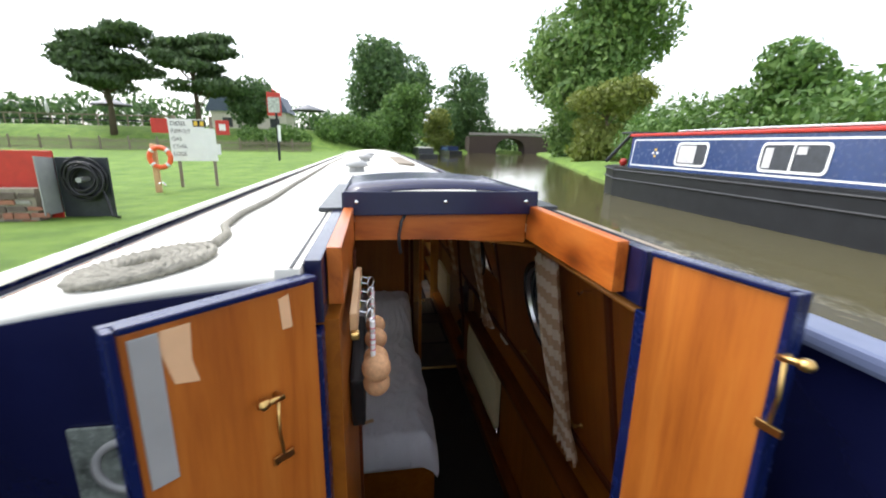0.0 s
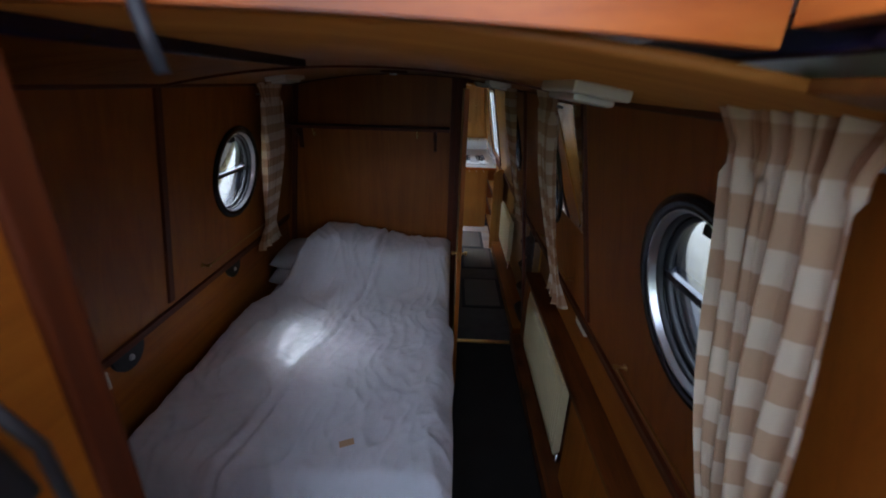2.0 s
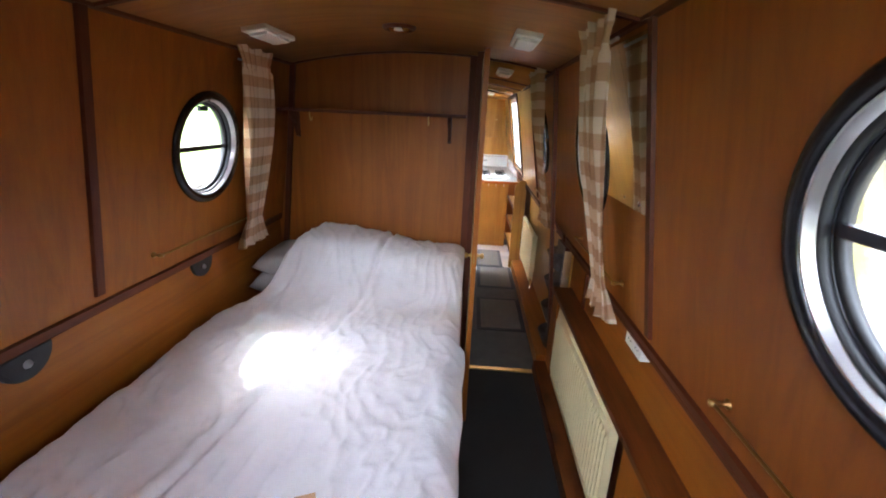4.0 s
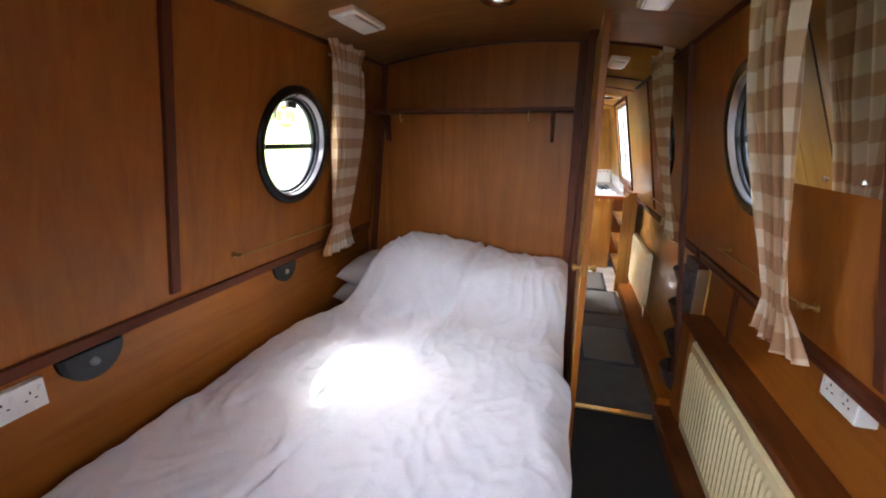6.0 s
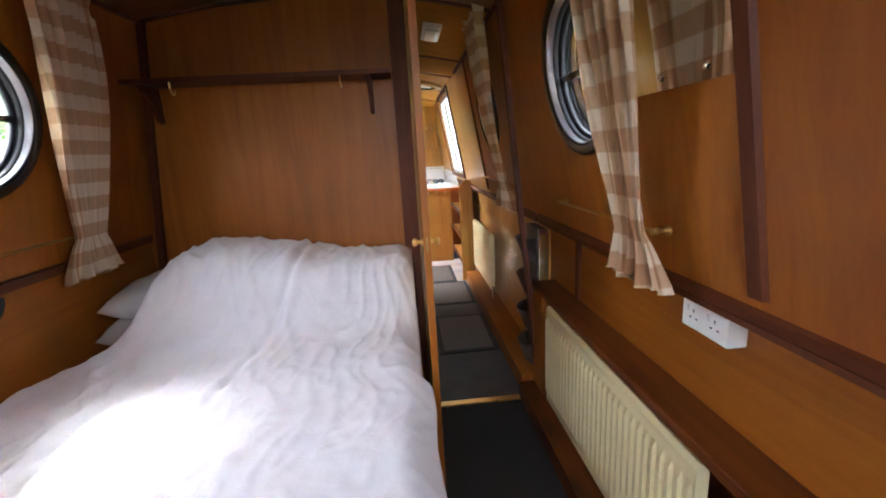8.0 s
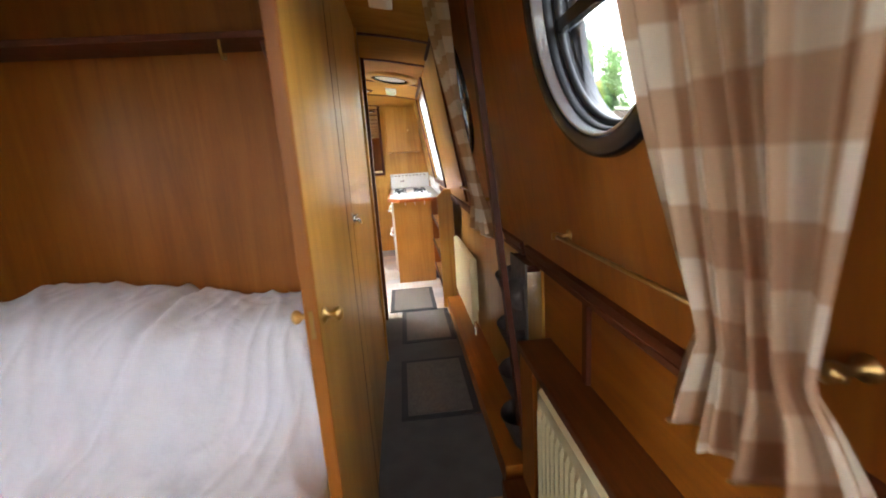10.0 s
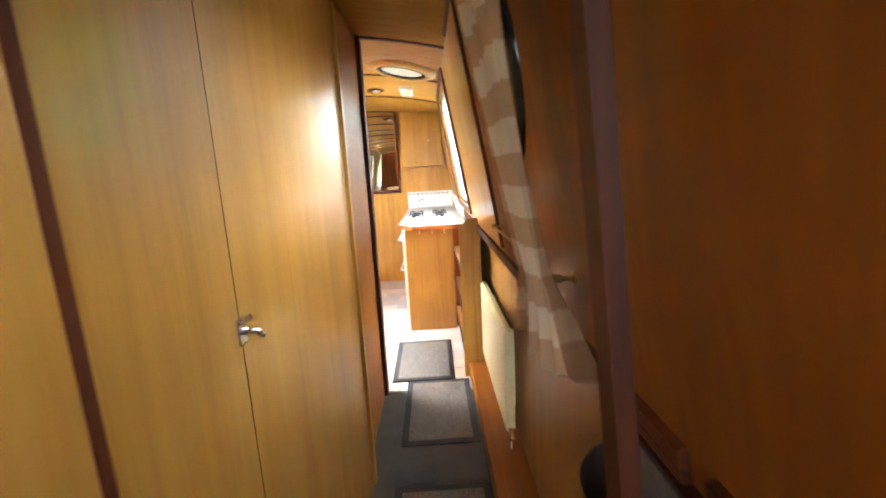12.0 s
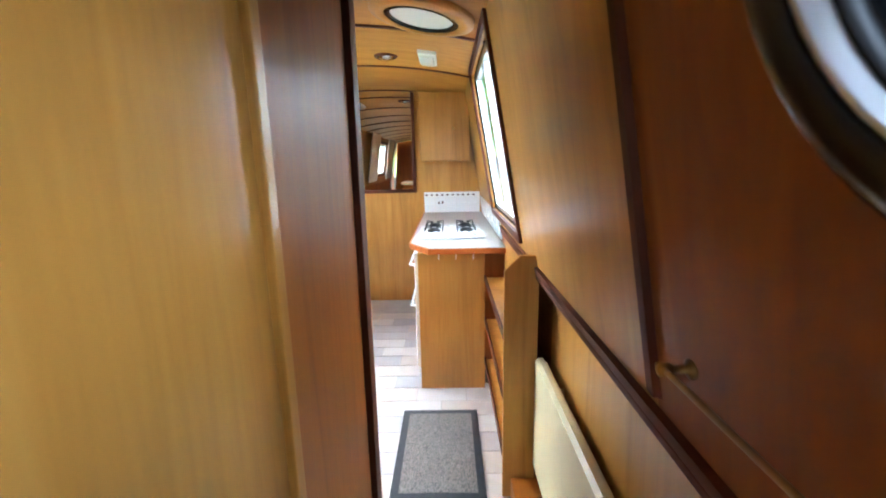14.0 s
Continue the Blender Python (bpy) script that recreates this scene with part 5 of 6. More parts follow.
# ---- key rack and what hangs there ----
def key_rack():
    e = thing("key_rack", "fish-shaped painted wooden key rack on the hatch side", "key rack")
    upper = [(0.0, 0.018), (0.10, 0.026), (0.25, 0.030), (0.42, 0.040), (0.56, 0.056), (0.66, 0.060), (0.76, 0.046), (0.84, 0.033), (0.91, 0.037), (0.97, 0.036), (1.0, 0.018)]
    lower = [(1.0, -0.004), (0.95, -0.014), (0.86, -0.012), (0.70, -0.026), (0.52, -0.034), (0.35, -0.030), (0.18, -0.036), (0.02, -0.040), (0.0, -0.030)]
    out = [(-0.24 + 0.48 * u, z) for u, z in reversed(upper + lower)]
    m = Matrix(((0, 0, 1, -0.058), (1, 0, 0, -3.305), (-0.09, 1, 0, 1.988), (0, 0, 0, 1)))
    part("board", slab(out, 0.016, m, 0.002), PALEWOOD, e, "pale beech board")
    for y, z, r, mt in ((-3.20, 1.985, 0.011, GREENPAINT), (-3.21, 1.962, 0.013, PINK), (-3.16, 1.985, 0.012, WHITE), (-3.12, 1.98, 0.010, YELLOW), (-3.33, 1.965, 0.010, YELLOW), (-3.30, 1.96, 0.008, GREENPAINT), (-3.17, 1.975, 0.012, GREYPLASTIC)):
        part("painted_spot", lathe([(0.0, 0), (r, 0), (r * 0.9, 0.0015), (0.0, 0.002)], 12, Matrix.Translation((-0.042, y, z)) @ Matrix.Rotation(math.pi / 2, 4, "Y") @ Matrix.Scale(0.6, 4, (1, 0, 0))), mt, e)
    for y in (-3.40, -3.32, -3.24, -3.16, -3.10):
        part("hook", tube([(-0.042, y, 1.975), (-0.022, y, 1.97), (-0.018, y, 1.978)], 0.002, 6), CHROME, e)
    part("end_block", box(-0.056, -0.036, -3.580, -3.556, 1.976, 1.994, 0.005), BRASS, e, "brass catch")


key_rack()
setting("side_lining_port", box(HATCH_L - 0.03, HATCH_L + 0.018, AFT + 0.02, HATCH_F, 0.0, 2.04), OAK_Y, "oak panel beside the steps")
for y in (HATCH_F - 0.015,):
    trim(box(HATCH_L - 0.03, HATCH_L + 0.03, y, y + 0.045, 0.0, 2.04, 0.004), "dark mahogany upright at the hatch")


def key_float(y, z_top, length, r, label, tag=None):
    e = thing("key_float", label, "key float", "keys with cork floats")
    x = -0.012
    part("ring", tube([(x + 0.010 * math.cos(math.tau * i / 16), y + 0.016 * math.cos(math.tau * i / 16), z_top + 0.016 * math.sin(math.tau * i / 16)) for i in range(16)], 0.0015, 6, True), CHROME, e)
    part("key", box(x - 0.001, x + 0.001, y - 0.007, y + 0.007, z_top - 0.055, z_top - 0.016, 0.0005), ALU, e)
    n = 26
    bm = bmesh.new()
    pts = [(x + 0.004, y + 0.002 * math.sin(i), z_top - 0.02 - (length - 0.02) * i / n) for i in range(n + 1)]
    tube(pts, 0.0075, 8, bm=bm, taper=[1.0 if i % 2 else 0.88 for i in range(n + 1)])
    part("cord", bm, CARDWHITE, e, "white cord with red flecks", True)
    for i in range(4, n - 2, 4):
        part("fleck", tube([pts[i], Vector(pts[i]) + Vector((0, 0, -0.003))], 0.0079, 8), PINK, e)
    part("cork_ball", lathe([(0.0005, -r)] + [(r * math.cos(a), r * math.sin(a)) for a in [math.radians(-80 + 160 * k / 12) for k in range(13)]] + [(0.0005, r)], 24, pose(x + 0.012, y, z_top - length - r * 0.8)), CORK, e, "round cork ball", True)
    if tag:
        part("tag", box(x - 0.002, x + 0.002, y + 0.008, y + 0.03, z_top - 0.10, z_top - 0.05, 0.002), tag, e, "coloured plastic tag")


FL = "key on a white cord with a round cork float"
key_float(-3.42, 1.972, 0.125, 0.040, FL)
key_float(-3.35, 1.975, 0.140, 0.036, FL, ORANGE)
key_float(-3.395, 1.965, 0.180, 0.038, FL)
key_float(-3.24, 1.972, 0.13, 0.035, FL, GREENPAINT)
key_float(-3.165, 1.978, 0.125, 0.032, FL)


def notice_board():
    e = thing("black_case", "black plastic torch case hanging beside the keys", "case")
    part("body", turn(box(-0.075, -0.035, -0.16, 0.16, -0.16, 0.02, 0.012), pose(0, -3.24, 1.78, 12, 0, 0)), BLACK, e)
    part("strap", tube([(-0.03, -3.08, 1.80), (-0.015, -3.06, 1.72), (-0.02, -3.05, 1.60), (-0.035, -3.07, 1.55)], 0.006, 8), BLACK, e, "", True)
    part("edge", turn(box(-0.033, -0.030, -0.15, 0.15, 0.0, 0.008, 0.001), pose(0, -3.24, 1.78, 12, 0, 0)), GREYPLASTIC, e)


notice_board()

# cabin sides carried aft round the stern deck
for side, tag in ((-1, "port"), (1, "starboard")):
    side_panel("stern_side_" + tag, side, -5.2, AFT - 0.036, 0.95, 2.06, NAVY, 0.0, 0.026, (), "navy steel side screening the stern deck")
    bm = box(*sorted((side_x(side, 2.06, -0.03), side_x(side, 2.06, 0.06))), -5.2, AFT - 0.036, 2.062, 2.098, 0.012)
    setting("stern_capping_" + tag, bm, plain("pale_blue_capping_" + tag, (0.10, 0.12, 0.20), 0.3), "glossy blue-grey capping rail")

# steps under the hatch
st = thing("cabin_steps", "dark wooden cabin steps under the stern hatch", "steps")
for k, (y, z) in enumerate(((-3.45, 0.60), (-3.15, 0.32))):
    part("tread", box(0.0, 0.60, y - 0.15, y + 0.13, z - 0.03, z, 0.005), MAHOG, st)
    part("riser", box(0.02, 0.58, y - 0.13, y + 0.11, 0.0, z - 0.031), MAHOG, st)
# hook on the starboard side by the hatch
hk = thing("wall_hook", "chrome cup hook on the starboard lining", "hook")
part("shank", tube([(side_x(1, 1.86), -3.02, 1.86), (side_x(1, 1.86) - 0.035, -3.02, 1.86), (side_x(1, 1.86) - 0.05, -3.02, 1.845), (side_x(1, 1.86) - 0.06, -3.02, 1.86)], 0.004, 8), CHROME, hk)
# ---- roof furniture ----
def rope_bm(pts, r, lay=0.05):
    """Three-strand rope: strands twisted round the line."""
    fine = []
    for p, q in zip(pts, pts[1:]):
        p, q = Vector(p), Vector(q)
        n = max(1, int((q - p).length / 0.012))
        fine += [p.lerp(q, k / n) for k in range(n)]
    fine.append(Vector(pts[-1]))
    bm = bmesh.new()
    s = 0.0
    for k in range(3):
        line, s = [], 0.0
        for i, p in enumerate(fine):
            a, b = fine[max(0, i - 1)], fine[min(len(fine) - 1, i + 1)]
            d = (b - a).normalized()
            side = d.cross(Vector((0, 0, 1))).normalized()
            up = side.cross(d)
            s += (p - fine[i - 1]).length if i else 0
            t = s / lay * math.tau + k * math.tau / 3
            line.append(p + (side * math.cos(t) + up * math.sin(t)) * r * 0.52)
        tube(line, r * 0.56, 6, bm=bm)
    return bm


def roof_z(x):
    return arch(x, ROOF_TOP, 0.11)


coil = []
for i in range(240):
    t = i / 240
    a = t * math.tau * 5.5
    rr = 0.05 + 0.105 * t
    x, y = -0.53 + rr * math.cos(a) * 1.0, -3.44 + rr * math.sin(a)
    coil.append((x, y, roof_z(x) + 0.014))
lead = [(-0.42, -3.30), (-0.43, -3.16), (-0.49, -3.0), (-0.52, -2.7), (-0.50, -2.3), (-0.53, -1.6), (-0.55, -0.6), (-0.58, 0.6), (-0.62, 2.0), (-0.60, 4.0), (-0.55, 6.0)]
rp = thing("mooring_rope", "grey three-strand mooring rope coiled flat on the roof", "rope")
part("coil", rope_bm(coil, 0.0125), ROPE, rp, "", True)
part("tail", rope_bm([coil[-1]] + [(x, y, roof_z(x) + 0.012) for x, y in lead], 0.0125), ROPE, rp, "", True)


def mushroom_vent(x, y, s=1.0):
    e = thing("mushroom_vent", "grey mushroom vent on the cabin roof", "vent", "roof vents")
    z = roof_z(x)
    part("stem", lathe([(0.07 * s, -0.01), (0.065 * s, 0.05 * s), (0.05 * s, 0.055 * s)], 24, pose(x, y, z)), GREYPLASTIC, e, "", True)
    part("cap", lathe([(0.05 * s, 0.045 * s), (0.10 * s, 0.05 * s), (0.105 * s, 0.062 * s), (0.09 * s, 0.085 * s), (0.05 * s, 0.10 * s), (0.0005, 0.104 * s)], 28, pose(x, y, z)), GREYPLASTIC, e, "", True)


mushroom_vent(-0.14, -0.55)
mushroom_vent(-0.10, 1.6)
mushroom_vent(-0.05, 3.4, 0.9)
for s in (-1, 1):
    hr = thing("roof_handrail", "painted steel handrail along the roof edge", "handrail", "roof handrails")
    x = s * 0.885
    part("rail", box(x - 0.022, x + 0.022, AFT - 0.01, 13.4, roof_z(x) + 0.028, roof_z(x) + 0.046, 0.006), NAVY if s > 0 else CREAM, hr)
    part("web", box(x - 0.006, x + 0.006, AFT - 0.01, 13.4, roof_z(x) - 0.012, roof_z(x) + 0.027), NAVY if s > 0 else BLUE, hr)
pl = thing("roof_plank", "narrow dark gangplank lying on the roof", "plank")
part("board", box(0.34, 0.56, 1.2, 4.2, roof_z(0.56) + 0.012, roof_z(0.56) + 0.045, 0.006), WEATHERED, pl)
part("chock", box(0.34, 0.56, 1.4, 1.46, roof_z(0.34) - 0.04, roof_z(0.56) + 0.011), WEATHERED, pl)

# stern panel window beside the door: dull mottled pane
sp = thing("bulkhead_vent_panel", "mottled grey glazed panel in the stern bulkhead", "panel")
GLAZE = plain("mottled_glaze", (0.16, 0.18, 0.16), 0.25, vary=0.7, scale=16)
part("pane", box(-0.60, -0.40, AFT - 0.040, AFT - 0.032, 1.62, 1.86, 0.003), GLAZE, sp)
part("ring", lathe([(0.065, 0.0), (0.065, 0.008), (0.05, 0.008), (0.05, 0.0)], 28, Matrix.Translation((-0.50, AFT - 0.041, 1.77)) @ Matrix.Rotation(math.pi / 2, 4, "X")), GREYPLASTIC, sp, "", True)

# ---- ground, water, far banks ----
WATER_Z, BANK_Z = 0.72, 0.95


def canal(y):
    """Left and right water's edge."""
    k = max(0.0, y - 14)
    return -1.75 + 0.255 * max(0.0, y - 19), 11.2 + 0.34 * k


def ground_z(x, y):
    xl, xr = canal(y)
    if xl < x < xr and y < 86:
        d = min(x - xl, xr - x)
        return WATER_Z - 0.8 * min(1.0, d / 0.5) - 0.05
    if x <= xl:
        d = xl - x
        z = BANK_Z + 0.03 * noise.noise(Vector((x * 0.4, y * 0.4, 0)))
        z += 0.5 * min(1.0, max(0.0, (y - 12) / 24)) * min(1.0, d / 4)
        z += 2.35 / (1 + math.exp(min(50.0, -(y - 41.5) / 1.3))) * min(1.0, max(0.0, (d - 5) / 7))
        return z
    d = max(0.0, x - xr) if y < 86 else 3
    return BANK_Z + 0.25 * min(1, d / 3) + 0.06 * noise.noise(Vector((x * 0.3, y * 0.3, 5)))


def grid_axis(parts):
    out = []
    for a, b, n in parts:
        out += [a + (b - a) * i / n for i in range(n)]
    return out + [parts[-1][1]]


GRASS_M, gn, gl, gb = mat("mown_grass")
gco = coords(gn, gl, (1, 1, 1))
g1 = noise_tex(gn, gl, gco, 1.2, 5)
g2 = noise_tex(gn, gl, gco, 60, 5, 0.8)
gr = ramp(gn, [(0.3, (0.085, 0.165, 0.022)), (0.7, (0.19, 0.30, 0.045))])
gl.new(g1.outputs[0], gr.inputs[0])
gs = ramp(gn, [(0.3, (0.6, 0.62, 0.6)), (0.7, (1.25, 1.25, 1.1))])
gl.new(g2.outputs[0], gs.inputs[0])
gl.new(mixed(gn, gl, 1.0, gr.outputs[0], gs.outputs[0], "MULTIPLY"), gb.inputs["Base Color"])
gb.inputs["Roughness"].default_value = 0.95
bump(gn, gl, gb, g2.outputs[0], 0.9, 0.03)
xs = grid_axis([(-900, -120, 8), (-120, -40, 16), (-40, -3, 60), (-3, -1, 10), (-1, 10, 22), (10, 14, 16), (14, 40, 52), (40, 60, 8), (60, 900, 8)])
ys = grid_axis([(-900, -60, 8), (-60, -10, 12), (-10, 50, 70), (50, 130, 40), (130, 900, 8)])
bm = bmesh.new()
gg = [[bm.verts.new((x, y, ground_z(x, y))) for x in xs] for y in ys]
for j in range(len(ys) - 1):
    for i in range(len(xs) - 1):
        bm.faces.new((gg[j][i], gg[j][i + 1], gg[j + 1][i + 1], gg[j + 1][i]))
setting("ground", bm, GRASS_M, "mown grass bank sloping up from the canal", True)

WAT, n_, l_, b_ = mat("canal_water")
b_.inputs["Base Color"].default_value = (0.085, 0.075, 0.035, 1)
b_.inputs["Roughness"].default_value = 0.06
b_.inputs["IOR"].default_value = 1.33
wco = coords(n_, l_, (1.0, 0.6, 1.0))
w1 = noise_tex(n_, l_, wco, 2.2, 4, 0.55)
bump(n_, l_, b_, w1.outputs[0], 0.16, 0.06)
wbm = bmesh.new()
for q in ((-2.6, -1.13, -120, 17.7), (1.14, 60, -120, 17.7), (-2.6, 60, 17.7, 200)):
    v = [wbm.verts.new(p) for p in ((q[0], q[2], WATER_Z), (q[1], q[2], WATER_Z), (q[1], q[3], WATER_Z), (q[0], q[3], WATER_Z))]
    wbm.faces.new(v)
v = [wbm.verts.new(p) for p in ((-1.13, -120, WATER_Z), (1.14, -120, WATER_Z), (1.14, -5.65, WATER_Z), (-1.13, -5.65, WATER_Z))]
wbm.faces.new(v)
setting("water", wbm, WAT, "murky green-brown canal water")
bow = [(-1.10, 15.5), (1.11, 15.5), (0.7, 16.7), (0.0, 17.5), (-0.7, 16.7)]
setting("foredeck", slab(bow, 0.80, pose(0, 0, 0.2)), STEEL, "black steel foredeck and bow")
setting("stern_plate", box(-1.10, 1.11, -5.64, -5.60, 0.2, 1.0), STEEL, "black steel stern plate")
setting("bank_edging", box(-1.80, -1.68, -60, 19, WATER_Z - 0.3, BANK_Z + 0.01, 0.02), plain("old_concrete", (0.30, 0.28, 0.24), 0.85, vary=0.25, scale=5, bumps=0.5), "weathered canal bank edging")
setting("bank_edging_far", box(11.1, 11.25, -60, 14, WATER_Z - 0.3, BANK_Z - 0.02, 0.02), WEATHERED, "timber piling along the far bank")


# ---- foliage ----
def leaf_mat(name, c1, c2):
    m, n, l, b = mat(name)
    g = n.new("ShaderNodeNewGeometry")
    r = ramp(n, [(0.0, c1), (1.0, c2)])
    l.new(g.outputs["Random Per Island"], r.inputs[0])
    l.new(r.outputs[0], b.inputs["Base Color"])
    b.inputs["Roughness"].default_value = 0.6
    tr = n.new("ShaderNodeBsdfTranslucent")
    l.new(r.outputs[0], tr.inputs["Color"])
    ms = n.new("ShaderNodeMixShader")
    ms.inputs[0].default_value = 0.35
    l.new(b.outputs[0], ms.inputs[1])
    l.new(tr.outputs[0], ms.inputs[2])
    l.new(ms.outputs[0], n["Material Output"].inputs[0])
    return m


LEAF = leaf_mat("willow_leaves", (0.08, 0.165, 0.035), (0.22, 0.33, 0.09))
LEAF_D = leaf_mat("dark_leaves", (0.045, 0.10, 0.030), (0.13, 0.22, 0.07))
LEAF_Y = leaf_mat("yellow_green_leaves", (0.11, 0.15, 0.02), (0.25, 0.28, 0.06))
LEAF_H = leaf_mat("hedge_leaves", (0.055, 0.13, 0.022), (0.16, 0.27, 0.06))
LEAF_P = leaf_mat("pine_needles", (0.045, 0.085, 0.03), (0.11, 0.17, 0.065))
BARK = plain("bark", (0.10, 0.075, 0.05), 0.9, vary=0.3, scale=12, bumps=0.8)


def leaves(clumps, count, size, seed, flat=0.0):
    """Small leaf blades scattered over the shells of clumps (centre, radii); built with arrays."""
    rng = np.random.default_rng(seed)
    vol = np.array([c[1][0] * c[1][1] + c[1][1] * c[1][2] for c in clumps])
    pick = rng.choice(len(clumps), count, p=vol / vol.sum())
    cen = np.array([c[0] for c in clumps])[pick]
    rad = np.array([c[1] for c in clumps])[pick]
    d = rng.normal(size=(count, 3))
    d /= np.linalg.norm(d, axis=1)[:, None]
    r = rng.uniform(0.55, 1.08, count) ** 0.7
    lump = 1 + 0.16 * np.sin(d[:, 0] * 7 + pick) * np.cos(d[:, 1] * 6 + d[:, 2] * 5 + pick * 2)
    p = cen + d * rad * (r * lump)[:, None]
    nrm = d + rng.normal(size=(count, 3)) * 0.9
    nrm /= np.linalg.norm(nrm, axis=1)[:, None]
    t = np.cross(nrm, rng.normal(size=(count, 3)))
    t /= np.linalg.norm(t, axis=1)[:, None] + 1e-9
    b = np.cross(nrm, t)
    s = size * rng.uniform(0.55, 1.3, count)[:, None]
    v = np.stack([p - t * s, p + b * s * 0.45, p + t * s, p - b * s * 0.45], 1).reshape(-1, 3)
    me = bpy.data.meshes.new("crown")
    me.from_pydata(v.tolist(), [], (np.arange(count * 4).reshape(-1, 4)).tolist())
    return me


def tree(name, x, y, height, width, leafmat, label, seed, trunk=0.3, count=9000, leaf=0.3, base=0.12, n=16, layered=False):
    rnd = random.Random(seed)
    z0 = ground_z(x, y) - 0.1
    e = thing(name, label, "tree")
    top = z0 + height
    bm = tube([(x, y, z0), (x + 0.1, y, z0 + height * 0.25), (x - 0.1, y + 0.1, z0 + height * 0.55), (x, y, z0 + height * 0.85)], trunk, 10, taper=[1.15, 0.85, 0.55, 0.18])
    clumps = []
    for k in range(n):
        a = rnd.uniform(0, math.tau)
        if layered:
            h = rnd.uniform(0.42, 0.95)
            rr = width * 0.5 * rnd.uniform(0.25, 0.85) * (1.15 - 0.55 * h)
            rad = (width * 0.20, width * 0.20, height * 0.055)
        else:
            h = base + (0.93 - base) * rnd.random() ** 0.9
            env = math.sin(math.pi * min(1, max(0.05, (h - base * 0.6) / (1.02 - base * 0.6)))) ** 0.55
            rr = width * 0.36 * env * rnd.uniform(0.3, 1.0)
            q = width * rnd.uniform(0.15, 0.24)
            rad = (q, q, q * rnd.uniform(0.65, 1.0))
        c = (x + rr * math.cos(a), y + rr * math.sin(a), z0 + height * h)
        clumps.append((c, rad))
        hz = z0 + height * max(0.15, h - 0.22)
        tube([(x, y, hz), (x + (c[0] - x) * 0.5, y + (c[1] - y) * 0.5, (hz + c[2]) / 2 + 0.1), c], trunk * 0.28, 6, bm=bm, taper=[1, 0.7, 0.25])
    part("trunk", bm, BARK, e, "", True)
    me = leaves(clumps, count, leaf, seed)
    me.materials.append(leafmat)
    o = new("crown", me)
    o.parent = e
    return e


def hedge(name, pts, height, width, leafmat, label, seed, count, leaf=0.22):
    rnd = random.Random(seed)
    clumps = []
    for (xa, ya), (xb, yb) in zip(pts, pts[1:]):
        n = max(2, int(math.hypot(xb - xa, yb - ya) / (width * 0.45)))
        for k in range(n):
            t = k / n
            x, y = xa + (xb - xa) * t + rnd.uniform(-0.3, 0.3) * width, ya + (yb - ya) * t
            h = height * rnd.uniform(0.75, 1.15)
            clumps.append(((x, y, ground_z(x, y) + h * 0.45), (width * 0.55, width * 0.55, h * 0.55)))
    me = leaves(clumps, count, leaf, seed)
    me.materials.append(leafmat)
    o = new(name, me)
    return tagged(o, label, "hedge", "", "stuff")


tree("pine_tree", -24.5, 42, 10.0, 9.5, LEAF_P, "dark pine with flat layered boughs on the grassy bank", 11, 0.28, 9000, 0.30, n=22, layered=True)
tree("pine_tree", -17.2, 43, 9.6, 9.0, LEAF_P, "dark pine with gaps between its boughs on the bank", 12, 0.26, 8000, 0.30, n=20, layered=True)
tree("broadleaf_tree", -13.0, 46, 5.2, 6.0, LEAF_D, "low dark green tree behind the bank", 13, 0.15, 4000, 0.25)
tree("broadleaf_tree", 2.6, 60, 15.5, 14.5, LEAF_D, "tall rounded dark green tree beside the canal", 14, 0.4, 16000, 0.36, n=24)
tree("broadleaf_tree", 3.5, 54, 8.0, 10.0, LEAF_H, "mid green shrubby tree at the canal bend", 15, 0.25, 7000, 0.30, base=0.02)
tree("broadleaf_tree", 20.0, 93, 18.0, 15.0, LEAF_D, "very dark tree standing beyond the bridge", 16, 0.4, 12000, 0.42, base=0.03, n=20)
tree("broadleaf_tree", 11.5, 76, 7.5, 7.5, LEAF_Y, "yellow-green bushy tree on the bank", 17, 0.2, 5000, 0.3, base=0.02)
tree("willow_tree", 27.5, 47, 21.0, 18.5, LEAF, "huge pale green willow overhanging the water", 18, 0.6, 42000, 0.40, base=0.02, n=46)
tree("broadleaf_tree", 21.5, 33, 7.6, 8.5, LEAF_Y, "rounded light green tree in front of the willow", 19, 0.2, 9000, 0.24, base=0.02, n=18)
tree("broadleaf_tree", 18.0, 12.0, 5.4, 5.5, LEAF_H, "leafy bush rising above the hedge", 20, 0.12, 5000, 0.20, base=0.03)
tree("broadleaf_tree", -38, 36, 11.0, 12.0, LEAF_D, "dark leafy tree with leaning trunk on the bank", 21, 0.3, 8000, 0.32)
hedge("hedge", [(15.2, -12), (15.6, 4), (17.5, 18), (21, 27)], 3.7, 3.4, LEAF_H, "tall overgrown hedge along the far bank", 31, 34000, 0.17)
hedge("shrubs", [(-3.4, 44), (-0.5, 47), (2.5, 50)], 3.0, 3.4, LEAF_H, "rounded green shrubs at the canal bend", 32, 6000, 0.2)
hedge("shrubs", [(-11.5, 39.5), (-8.5, 40), (-7.0, 40.5)], 1.9, 2.4, LEAF_H, "clipped shrubs on the grass bank", 33, 3500, 0.16)
hedge("far_woods", [(-70, 70), (-30, 82), (0, 100), (45, 100), (80, 60), (60, 10)], 6.0, 9.0, LEAF_D, "belt of distant trees", 34, 26000, 0.55)


